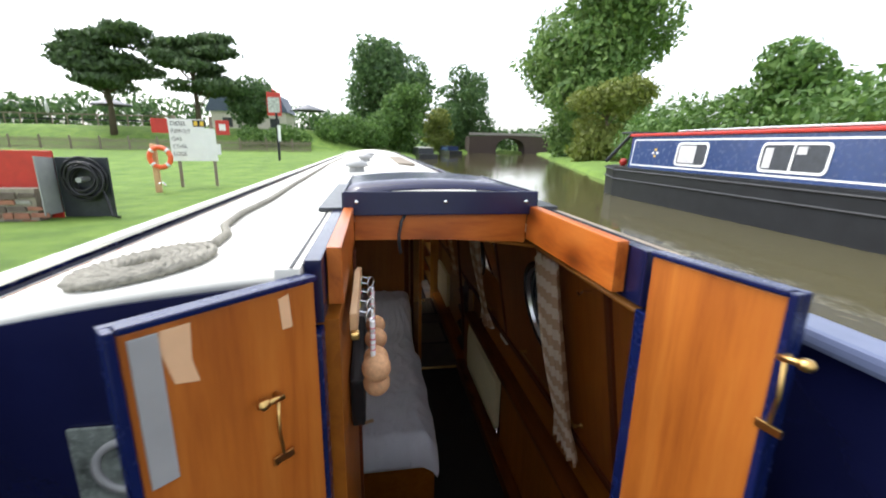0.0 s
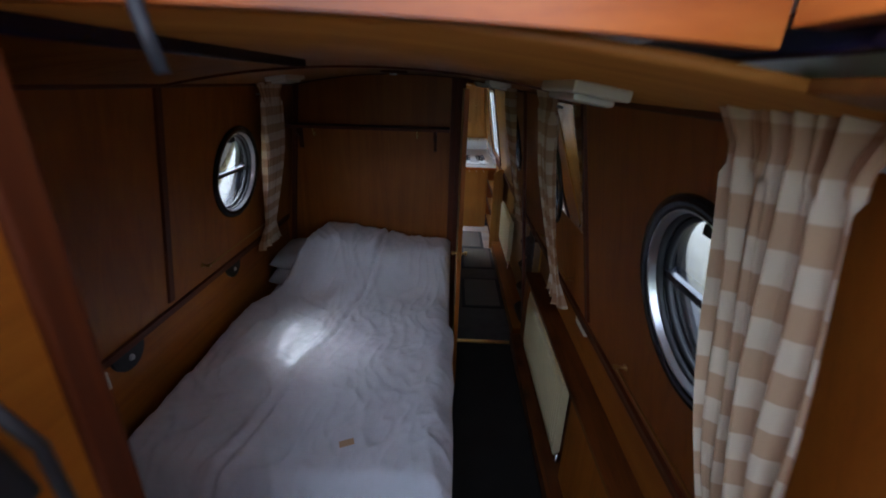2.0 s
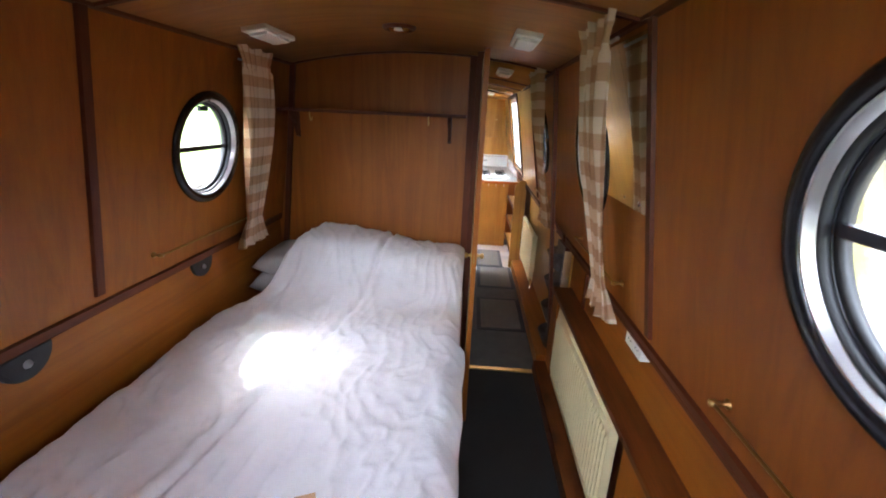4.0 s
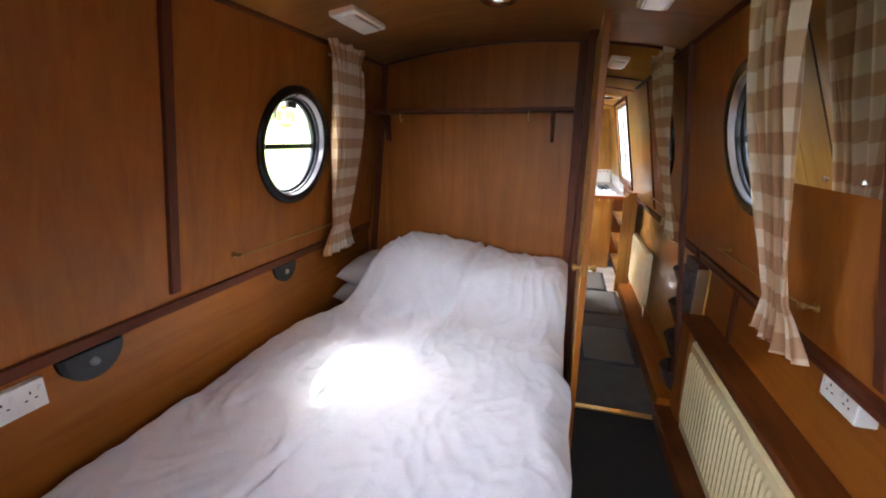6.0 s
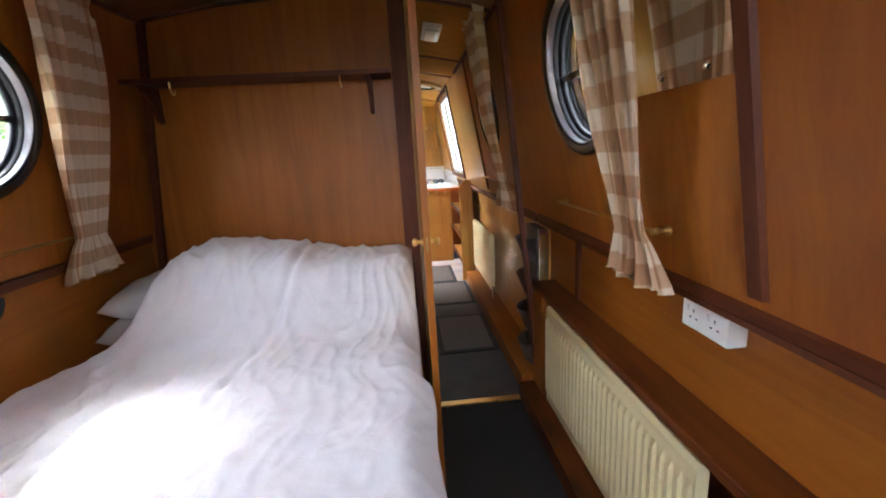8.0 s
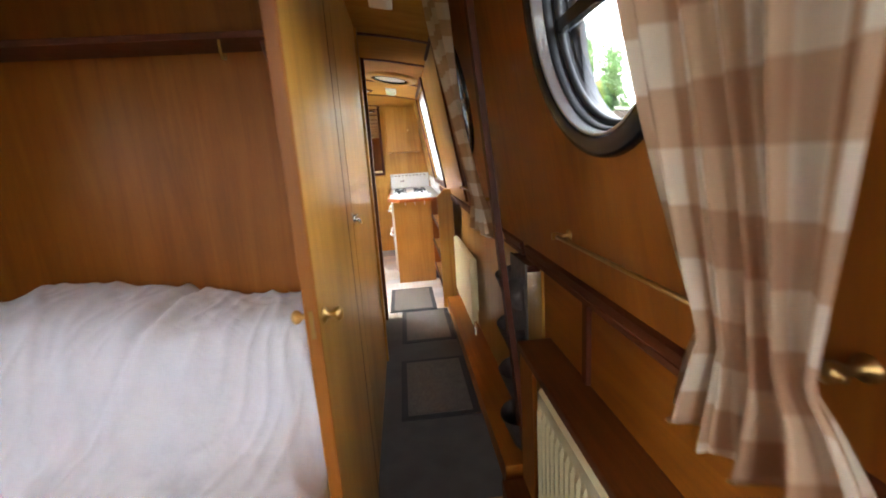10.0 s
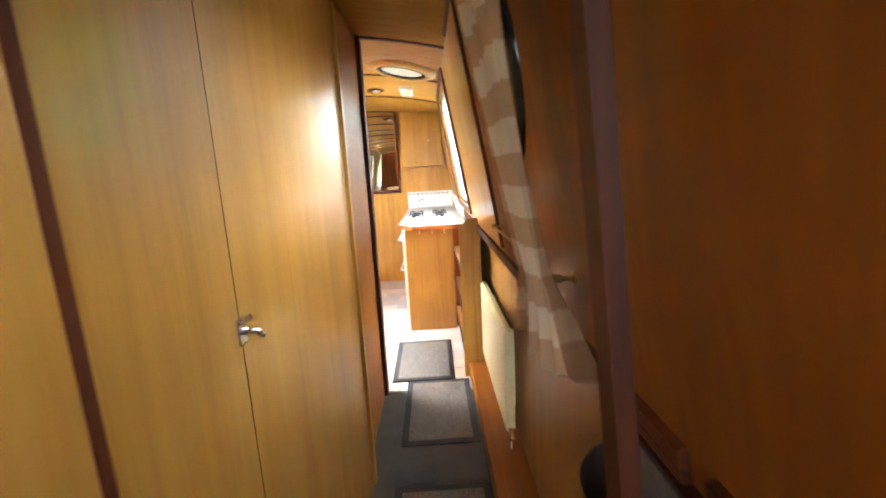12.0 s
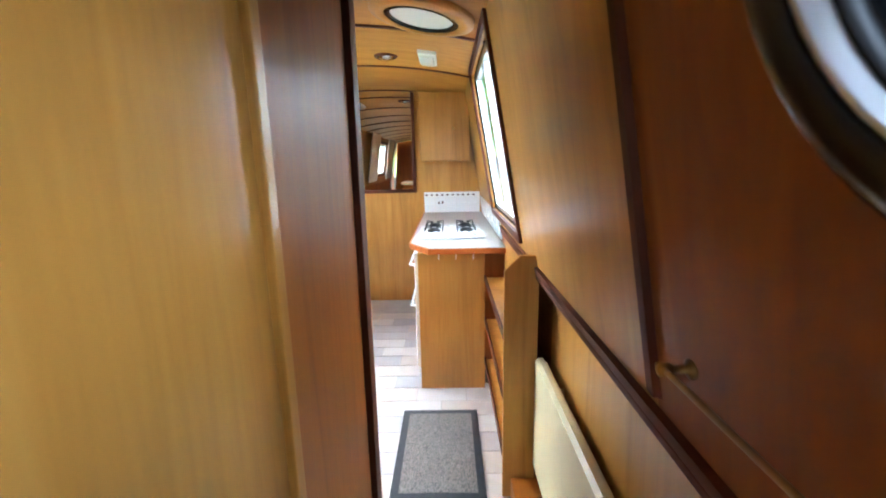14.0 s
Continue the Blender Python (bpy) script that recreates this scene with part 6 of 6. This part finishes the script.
# ---- picket fence on the bank ----
def fence():
    e = thing("picket_fence", "weathered low picket fence at the foot of the bank", "fence")
    rnd = random.Random(5)
    bm = bmesh.new()
    x = -52.0
    k = 0
    while x < -5.5:
        z = ground_z(x, 36.5)
        h = 0.95 + rnd.uniform(-0.05, 0.05)
        add_box(bm, x - 0.035, x + 0.035, 36.49, 36.51, z - 0.05, z + h)
        if k % 14 == 0:
            part("post", box(x - 0.06, x + 0.06, 36.53, 36.65, z - 0.1, z + 1.15, 0.01), WEATHERED, e)
        x += 0.16
        k += 1
    o = part("pickets", bm, WEATHERED, e, "grey palings")
    o["kind"] = "stuff"
    for dz in (0.25, 0.75):
        part("rail", tube([(-52, 36.53, ground_z(-52, 36.5) + dz), (-5.5, 36.53, ground_z(-5.5, 36.5) + dz)], 0.035, 6), WEATHERED, e)


fence()


# ---- lettering ----
def letters(text, size, material, parent, m, name="lettering", narrow=1.0):
    cu = bpy.data.curves.new(name, "FONT")
    cu.body, cu.size, cu.extrude = text, size, 0.002
    tmp = bpy.data.objects.new(name, cu)
    scene.collection.objects.link(tmp)
    bpy.context.view_layer.update()
    me = bpy.data.meshes.new_from_object(tmp.evaluated_get(bpy.context.evaluated_depsgraph_get()))
    bpy.data.objects.remove(tmp)
    me.transform(m @ Matrix.Diagonal((narrow, 1, 1, 1)))
    me.materials.clear()
    me.materials.append(material)
    o = new(name, me)
    o.parent = parent
    return o


UPRIGHT = Matrix(((1, 0, 0, 0), (0, 0, -1, 0), (0, 1, 0, 0), (0, 0, 0, 1)))


def fuel_sign():
    e = thing("fuel_sign", "white signboard listing boat supplies on two posts in the grass", "sign")
    x, y = -5.55, 10.3
    g = ground_z(x, y)
    m = pose(x, y, g, 0, 0, 12) @ Matrix.Scale(1.12, 4)
    for px in (-0.42, 0.46):
        part("post", turn(box(px - 0.04, px + 0.04, 0.0, 0.07, -0.2, 1.95, 0.01), m), WEATHERED, e)
    part("board", turn(box(-0.58, 0.30, -0.03, -0.005, 0.72, 1.86, 0.005), m), CARDWHITE, e)
    part("side_board", turn(box(0.301, 0.56, -0.03, -0.005, 0.72, 1.62, 0.005), m), CARDWHITE, e)
    part("notice", turn(box(0.561, 0.66, -0.03, -0.01, 0.90, 1.20, 0.004), m), CARDWHITE, e)
    part("hazard_plate", turn(box(0.02, 0.34, -0.038, -0.031, 1.66, 1.84, 0.003), m), INK, e, "black plate")
    part("hazard_mark", turn(box(0.05, 0.14, -0.042, -0.0385, 1.69, 1.81), m), YELLOW, e)
    part("hazard_mark", turn(box(0.20, 0.29, -0.042, -0.0385, 1.69, 1.81), m), YELLOW, e)
    for x0, x1, z0, z1 in ((-0.98, -0.585, 1.48, 1.86), (0.58, 0.93, 1.46, 1.86)):
        part("red_panel", turn(box(x0, x1, -0.02, 0.0, z0, z1, 0.005), m), RED, e, "plain red panel")
    part("emblem", turn(box(0.67, 0.84, -0.024, -0.0205, 1.58, 1.76, 0.001), m), CARDWHITE, e, "pale plain emblem")
    for k, w in enumerate(("DIESEL", "PUMP-OUT", "GAS", "COAL", "LOGS")):
        letters(w, 0.155, INK, e, m @ Matrix.Translation((-0.53, -0.034, 1.69 - 0.205 * k)) @ UPRIGHT, narrow=0.85 if len(w) < 8 else 0.62)


fuel_sign()


def life_ring():
    e = thing("life_ring", "orange life ring hanging on a pale post", "life ring")
    x, y = -5.95, 8.7
    g = ground_z(x, y)
    part("post", box(x - 0.16, x - 0.02, y - 0.02, y + 0.1, g - 0.2, g + 1.35, 0.015), WEATHERED if False else PALEWOOD, e, "pale weathered post")
    R, r = 0.27, 0.065
    c = Vector((x + 0.12, y - 0.12, g + 0.98))
    part("ring", tube([(c.x + R * math.cos(a), c.y, c.z + R * math.sin(a)) for a in [math.tau * i / 32 for i in range(32)]], r, 12, True), ORANGE, e, "", True)
    for k in range(4):
        a = math.tau * (k + 0.5) / 4
        p = c + Vector((math.cos(a), 0, math.sin(a))) * R
        t = Vector((-math.sin(a), 0, math.cos(a)))
        part("band", tube([p - t * 0.035, p + t * 0.035], r * 1.05, 12), CARDWHITE, e, "", True)
    part("tap", tube([(x - 0.05, y - 0.02, g + 0.25), (x + 0.1, y - 0.1, g + 0.28), (x + 0.16, y - 0.1, g + 0.2)], 0.02, 8), CHROME, e)


life_ring()


def pub_sign():
    e = thing("inn_sign", "hanging inn sign on a tall black post", "sign")
    x, y = -5.9, 24.5
    g = ground_z(x, y)
    part("post", box(x - 0.07, x + 0.07, y - 0.07, y + 0.07, g - 0.2, g + 3.0, 0.02), INK, e)
    part("frame", box(x - 0.52, x + 0.32, y - 0.06, y + 0.06, g + 2.75, g + 4.15, 0.02), RED, e, "red-brown frame")
    part("picture", box(x - 0.45, x + 0.25, y - 0.072, y - 0.061, g + 2.95, g + 3.85, 0.003), plain("faded_painting", (0.45, 0.47, 0.44), 0.6, vary=0.6, scale=7), e, "faded picture")
    part("finial", lathe([(0.0, 0), (0.09, 0.05), (0.10, 0.13), (0.0, 0.22)], 14, pose(x - 0.1, y, g + 4.15)), RED, e, "", True)
    part("plate", box(x + 0.02, x + 0.2, y - 0.10, y - 0.08, g + 1.2, g + 2.2, 0.004), CARDWHITE, e)


pub_sign()


# ---- hose station and stone wall ----
def hose_station():
    e = thing("hose_reel", "black hose coiled on a dark panel beside the wall", "hose")
    x, y = -5.35, 4.5
    g = ground_z(x, y)
    part("panel", box(x - 0.45, x + 0.42, y, y + 0.05, g, g + 1.12, 0.01), MDARK, e)
    part("side_sheet", slab([(0, 0), (0.5, 0.0), (0.5, 1.05), (0, 1.0)], 0.02, Matrix(((0, 0, 1, x - 0.47), (-1, 0, 0, y + 0.02), (0, 1, 0, g + 0.1), (0, 0, 0, 1)))), GREYPLASTIC, e, "grey-green sheet")
    rnd = random.Random(8)
    bm = bmesh.new()
    for k in range(9):
        R = 0.30 + rnd.uniform(-0.07, 0.08)
        cx, cz = x + 0.05 + rnd.uniform(-0.05, 0.08), g + 0.72 + rnd.uniform(-0.07, 0.05)
        tube([(cx + R * math.cos(a), y - 0.05 - 0.022 * k + 0.02 * math.sin(2 * a + k), cz + R * math.sin(a) * 1.05) for a in [math.tau * i / 28 for i in range(28)]], 0.022, 7, True, bm)
    part("coil", bm, BLACK, e, "", True)
    part("tail", tube([(x + 0.30, y - 0.12, g + 0.62), (x + 0.40, y - 0.14, g + 0.3), (x + 0.46, y - 0.2, g + 0.05), (x + 0.62, y - 0.25, g + 0.03)], 0.025, 8), BLACK, e, "", True)
    part("spindle", tube([(x + 0.05, y, g + 0.72), (x + 0.05, y - 0.28, g + 0.72)], 0.05, 12), GREYPLASTIC, e)


hose_station()
STONES = [plain("stone_%s" % k, c, 0.9, vary=0.25, scale=9, bumps=0.6, bscale=30) for k, c in (("brown", (0.26, 0.17, 0.11)), ("grey", (0.30, 0.28, 0.25)), ("dark", (0.13, 0.10, 0.08)), ("red", (0.32, 0.14, 0.09)))]
wallst = setting("wall_stone", box(-13.0, -5.95, 4.08, 4.38, 0.8, 1.52), plain("lime_mortar", (0.30, 0.26, 0.20), 0.95, vary=0.2, scale=10), "low rubble wall below the red hoarding")
rnd = random.Random(77)
stone_shapes = []
for k in range(8):
    w, h = rnd.uniform(0.16, 0.34), rnd.uniform(0.09, 0.13)
    o = [(-w / 2 + rnd.uniform(0, 0.02), -h / 2 + rnd.uniform(0, 0.015)), (w / 2 - rnd.uniform(0, 0.02), -h / 2 + rnd.uniform(0, 0.015)), (w / 2 - rnd.uniform(0, 0.03), h / 2 - rnd.uniform(0, 0.015)), (-w / 2 + rnd.uniform(0, 0.03), h / 2 - rnd.uniform(0, 0.015))]
    sbm = slab(o, 0.035, UPRIGHT, 0.008)
    stone_shapes.append((w, h, [None] * 4, sbm))
meshes = []
for w, h, _, sbm in stone_shapes:
    me = bpy.data.meshes.new("stone")
    sbm.to_mesh(me)
    sbm.free()
    variants = []
    for s in STONES:
        c2 = me.copy()
        c2.materials.append(s)
        variants.append(c2)
    meshes.append((w, variants))
z = 0.93
while z < 1.48:
    x = -10.4 + rnd.uniform(0, 0.2)
    while x < -6.05:
        w, variants = rnd.choice(meshes)
        o = new("stone", rnd.choice(variants))
        o.parent = wallst
        o.location = (x + w / 2, 4.08, z + rnd.uniform(-0.008, 0.008))
        x += w + 0.012
    z += 0.118
hb = thing("red_hoarding", "red painted hoarding standing behind the stone wall", "hoarding")
part("panel", box(-13.0, -7.9, 4.45, 4.5, 0.9, 2.32, 0.01), RED, hb)
part("panel", box(-7.89, -5.8, 4.45, 4.5, 0.9, 2.18, 0.01), RED, hb)
part("post", box(-6.9, -6.84, 4.39, 4.449, 0.9, 2.20, 0.005), PALEWOOD, hb, "pale upright")
part("capping", box(-8.6, -6.9, 4.06, 4.40, 1.525, 1.555, 0.005), PALEWOOD, hb, "pale capping board")


# ---- buildings and parasols on the bank ----
def parasol(x, y, closed, label):
    e = thing("parasol", label, "parasol", "parasols on the terrace")
    g = ground_z(x, y)
    part("pole", tube([(x, y, g), (x, y, g + 2.6)], 0.03, 8), WEATHERED, e)
    if closed:
        part("canopy", lathe([(0.05, 1.1), (0.16, 1.2), (0.12, 2.0), (0.02, 2.6)], 12, pose(x, y, g)), CARDWHITE, e, "", True)
    else:
        part("canopy", lathe([(2.0, 2.0), (1.95, 2.1), (1.0, 2.45), (0.02, 2.75)], 8, pose(x, y, g)), MDARK, e)


parasol(-27.0, 47, False, "open dark parasol over terrace tables")
parasol(-33.0, 47, True, "closed pale parasol beside the terrace")
parasol(-14.5, 48, True, "closed pale parasol beside the terrace")
parasol(-13.3, 49, True, "closed pale parasol beside the terrace")
parasol(-7.0, 47, False, "open dark parasol over terrace tables")
inn = thing("inn_building", "low inn with dark roof behind the terrace", "building")
part("wall", box(-21.0, -11.5, 58.0, 64.0, 3.0, 6.2), plain("pale_render", (0.55, 0.50, 0.43), 0.9), inn)
part("roof", slab([(-0.4, 0), (10, 0), (9, 2.2), (0.6, 2.2)], 6.4, Matrix(((1, 0, 0, -21.2), (0, 0, 1, 57.8), (0, 1, 0, 6.2), (0, 0, 0, 1)))), plain("slate_blue_roof", (0.08, 0.10, 0.15), 0.6, vary=0.2), inn, "slate blue roof")
for k in range(3):
    part("window", box(-19.6 + 3 * k, -18.4 + 3 * k, 57.95, 58.0, 4.2, 5.4), MDARK, inn)
tb = thing("terrace_rail", "dark terrace railing and tables along the bank top", "railing")
for k in range(16):
    part("baluster", box(-42 + k * 1.4, -41.9 + k * 1.4, 46.0, 46.1, 3.6, 4.7), WEATHERED, tb)
part("rail", box(-42.2, -20.5, 46.0, 46.1, 4.72, 4.85), WEATHERED, tb)
part("table", box(-38, -22, 46.6, 47.4, 4.2, 4.35), MDARK, tb)


# ---- moored boats ----
def moored_boat(x, y0, y1, wins, label, body, roofm, z_gun=1.76, z_top=2.77, near=True):
    """A narrowboat whose near side faces port; cabin from y0 to y1, windows (ya, yb, za, zb)."""
    e = thing("narrowboat", label, "boat")
    hull = [(x, y0 - 2.5), (x, y1 + 0.6), (x + 0.35, y1 + 1.7), (x + 1.05, y1 + 2.3), (x + 1.75, y1 + 1.7), (x + 2.1, y1 + 0.6), (x + 2.1, y0 - 2.5)]
    part("hull", slab(hull, z_gun - WATER_Z + 0.25, pose(0, 0, WATER_Z - 0.25), 0.03), STEEL, e, "black hull")
    for k, zz in enumerate((z_gun - 0.12, z_gun - 0.42)):
        part("rubbing_strake", tube([(x - 0.015, y0 - 2.5, zz), (x - 0.015, y1 + 0.6, zz), (x + 0.33, y1 + 1.72, zz + 0.06)], 0.03, 8), STEEL, e)
    lean = 0.12

    def F(z, d=0.0):
        return x + 0.14 + lean * (z - z_gun) - d
    bm = bmesh.new()
    v = [bm.verts.new(p) for y in (y0, y1) for p in ((F(z_gun), y, z_gun), (F(z_top), y, z_top), (x + 2.1 - 0.14 - lean * (z_top - z_gun), y, z_top), (x + 1.96, y, z_gun))]
    for i in range(4):
        bm.faces.new((v[i], v[(i + 1) % 4], v[4 + (i + 1) % 4], v[4 + i]))
    bm.faces.new(v[:4])
    bm.faces.new(v[4:])
    bmesh.ops.recalc_face_normals(bm, faces=bm.faces)
    part("cabin", bm, body, e, "blue painted cabin")

    def panel(ya, yb, za, zb, d0, d1, material, name, lab=""):
        bm = bmesh.new()
        v = [bm.verts.new((F(z, d), y, z)) for d in (d0, d1) for y, z in ((ya, za), (yb, za), (yb, zb), (ya, zb))]
        for q in ((0, 1, 2, 3), (4, 5, 6, 7), (0, 1, 5, 4), (1, 2, 6, 5), (2, 3, 7, 6), (3, 0, 4, 7)):
            bm.faces.new([v[i] for i in q])
        bmesh.ops.recalc_face_normals(bm, faces=bm.faces)
        return part(name, bm, material, e, lab)
    part("roof", box(F(z_top) - 0.05, x + 2.0, y0 - 0.1, y1 + 0.15, z_top + 0.002, z_top + 0.09, 0.03), roofm, e, "red roof edge")
    if near:
        for za, zb in ((z_top - 0.13, z_top - 0.09), (z_gun + 0.08, z_gun + 0.12)):
            panel(y0 + 0.1, y1 - 0.12, za, zb, 0.001, 0.006, CARDWHITE, "coach_line", "white coach line")
        panel(y1 - 0.16, y1 - 0.12, z_gun + 0.12, z_top - 0.13, 0.001, 0.006, CARDWHITE, "coach_line", "white coach line")
        yc, zc = y1 - 1.3, (z_gun + z_top) / 2
        for a in range(4):
            t = math.tau * a / 4
            panel(yc + 0.10 * math.cos(t) - 0.05, yc + 0.10 * math.cos(t) + 0.05, zc + 0.10 * math.sin(t) - 0.03, zc + 0.10 * math.sin(t) + 0.03, 0.001, 0.007, YELLOW if a % 2 else CARDWHITE, "painted_flower")
        part("solar_panel", box(x + 0.5, x + 1.4, 1.0, 7.2, z_top + 0.12, z_top + 0.17, 0.01), ALU, e, "grey solar panel")
        part("roof_box", box(x + 0.6, x + 1.2, -1.6, -0.4, z_top + 0.1, z_top + 0.32, 0.05), PALEWOOD, e)
        for py in (y1 + 0.15, ):
            for sx in (0.3, 1.8):
                part("cratch_strut", tube([(x + sx, py, z_top + 0.12), (x + sx * 0.9 + 0.1, y1 + 1.75, z_gun + 0.15)], 0.06, 8), MDARK, e, "dark frame strut")
        part("cratch_cover", box(x + 0.25, x + 1.85, y1 + 0.02, y1 + 0.75, z_top + 0.10, z_top + 0.17, 0.02), MDARK, e)
        part("front_panel", box(x + 0.25, x + 1.85, y1 + 0.02, y1 + 0.08, z_gun, z_top, 0.01), plain("purple_cloth", (0.05, 0.02, 0.09), 0.9), e)
        part("fender", lathe([(0.0005, -0.14)] + [(0.14 * math.cos(a), 0.14 * math.sin(a)) for a in [math.radians(-75 + 150 * k / 8) for k in range(9)]] + [(0.0005, 0.14)], 16, pose(x + 0.6, y1 + 1.0, z_gun + 0.13)), RED, e, "", True)

    def rounded(ya, yb, za, zb, r):
        """Outline of a rounded window opening in the (y, z) plane."""
        ring = []
        for cy, cz, a0 in ((yb - r, zb - r, 0), (ya + r, zb - r, 90), (ya + r, za + r, 180), (yb - r, za + r, 270)):
            for k in range(6):
                t = radians(a0 + 18 * k)
                ring.append((cy + r * math.cos(t), cz + r * math.sin(t)))
        return ring
    for ya, yb, za, zb, split in wins:
        edge = rounded(ya, yb, za, zb, 0.13)
        hole = rounded(ya + 0.055, yb - 0.055, za + 0.055, zb - 0.055, 0.09)
        bm = bmesh.new()
        rings = [[bm.verts.new((F(z, d), y, z)) for y, z in ring] for ring, d in ((edge, 0.001), (edge, 0.022), (hole, 0.026), (hole, 0.002))]
        for p, q in zip(rings, rings[1:]):
            for k in range(24):
                bm.faces.new((p[k], p[(k + 1) % 24], q[(k + 1) % 24], q[k]))
        bmesh.ops.recalc_face_normals(bm, faces=bm.faces)
        w = part("window_frame", bm, CARDWHITE, e, "white rounded window frame")
        bm = bmesh.new()
        bm.faces.new([bm.verts.new((F(z, 0.005), y, z)) for y, z in hole])
        part("pane", bm, MDARK, w, "dark glass pane")
        if split:
            ym = (ya + yb) / 2
            panel(ym - 0.025, ym + 0.025, za + 0.05, zb - 0.05, 0.006, 0.024, CARDWHITE, "mullion", "white mullion")
            panel(yb - 0.30, yb - 0.10, za + 0.09, zb - 0.12, 0.0065, 0.010, LINEN_GREY, "window_curtain", "white curtain behind the glass")
            panel(ym - 0.27, ym - 0.06, za + 0.40, zb - 0.09, 0.0065, 0.010, LINEN_GREY, "window_curtain", "white curtain behind the glass")
        else:
            panel(yb - 0.62 * (yb - ya), yb - 0.10, za + 0.09, zb - 0.09, 0.0065, 0.010, LINEN_GREY, "window_curtain", "white curtain behind the glass")
    return e


NB = plain("boat_blue_paint", (0.016, 0.042, 0.14), 0.25, vary=0.12, scale=2)
moored_boat(8.5, -14.0, 9.0, [(5.55, 6.75, 1.93, 2.58, False), (2.45, 4.0, 1.93, 2.58, True), (-1.4, 0.2, 1.93, 2.58, True), (-5.0, -3.4, 1.93, 2.58, True)], "blue narrowboat with red roof edge and white coach lines, moored", NB, RED)
moored_boat(12.2, 66, 78, [], "small dark blue narrowboat moored by the bend", NB, MDARK, 1.4, 2.1, False)
moored_boat(5.2, 46, 55, [], "dark narrowboat with grey roof moored at the bank", MDARK, CREAM, 1.3, 1.95, False)


# ---- bridge at the bend ----
def bridge():
    e = thing("canal_bridge", "old brick canal bridge with deep shade painted into its brick colour", "bridge")
    out = [(-9, 0), (-3.2, 0)] + [(-3.2 * math.cos(math.pi * i / 14), 1.2 + 2.2 * math.sin(math.pi * i / 14)) for i in range(15)] + [(3.2, 0), (9, 0), (9, 3.6), (0, 4.0), (-9, 3.6)]
    # near-black base colour puts the deep shade into the brickwork
    part("arch_wall", slab(out, 4.0, Matrix(((1, 0, 0, 29), (0, 0, 1, 84), (0, 1, 0, WATER_Z - 0.2), (0, 0, 0, 1)))), plain("shaded_bridge_brick", (0.07, 0.05, 0.04), 0.95, vary=0.3, scale=8, bumps=0.5), e)
    part("parapet", box(20, 38, 83.9, 84.3, WATER_Z + 3.7, WATER_Z + 4.2, 0.05), STONES[1], e)


bridge()

# ---- galley floor tiles, laid brick-fashion ----
tile_meshes = []
for mt in TILES:
    tb_ = box(0.002, 0.298, 0.002, 0.148, -0.004, 0.0)
    me = bpy.data.meshes.new("floor_tile")
    tb_.to_mesh(me)
    tb_.free()
    me.materials.append(mt)
    tile_meshes.append(me)
rnd = random.Random(3)
for j in range(16):
    for i in range(5):
        o = new("floor_tile", rnd.choice(tile_meshes))
        o.parent = galley_floor
        o.location = (-0.45 + i * 0.30 + (0.15 if j % 2 else 0), 1.705 + j * 0.15, 0.0)
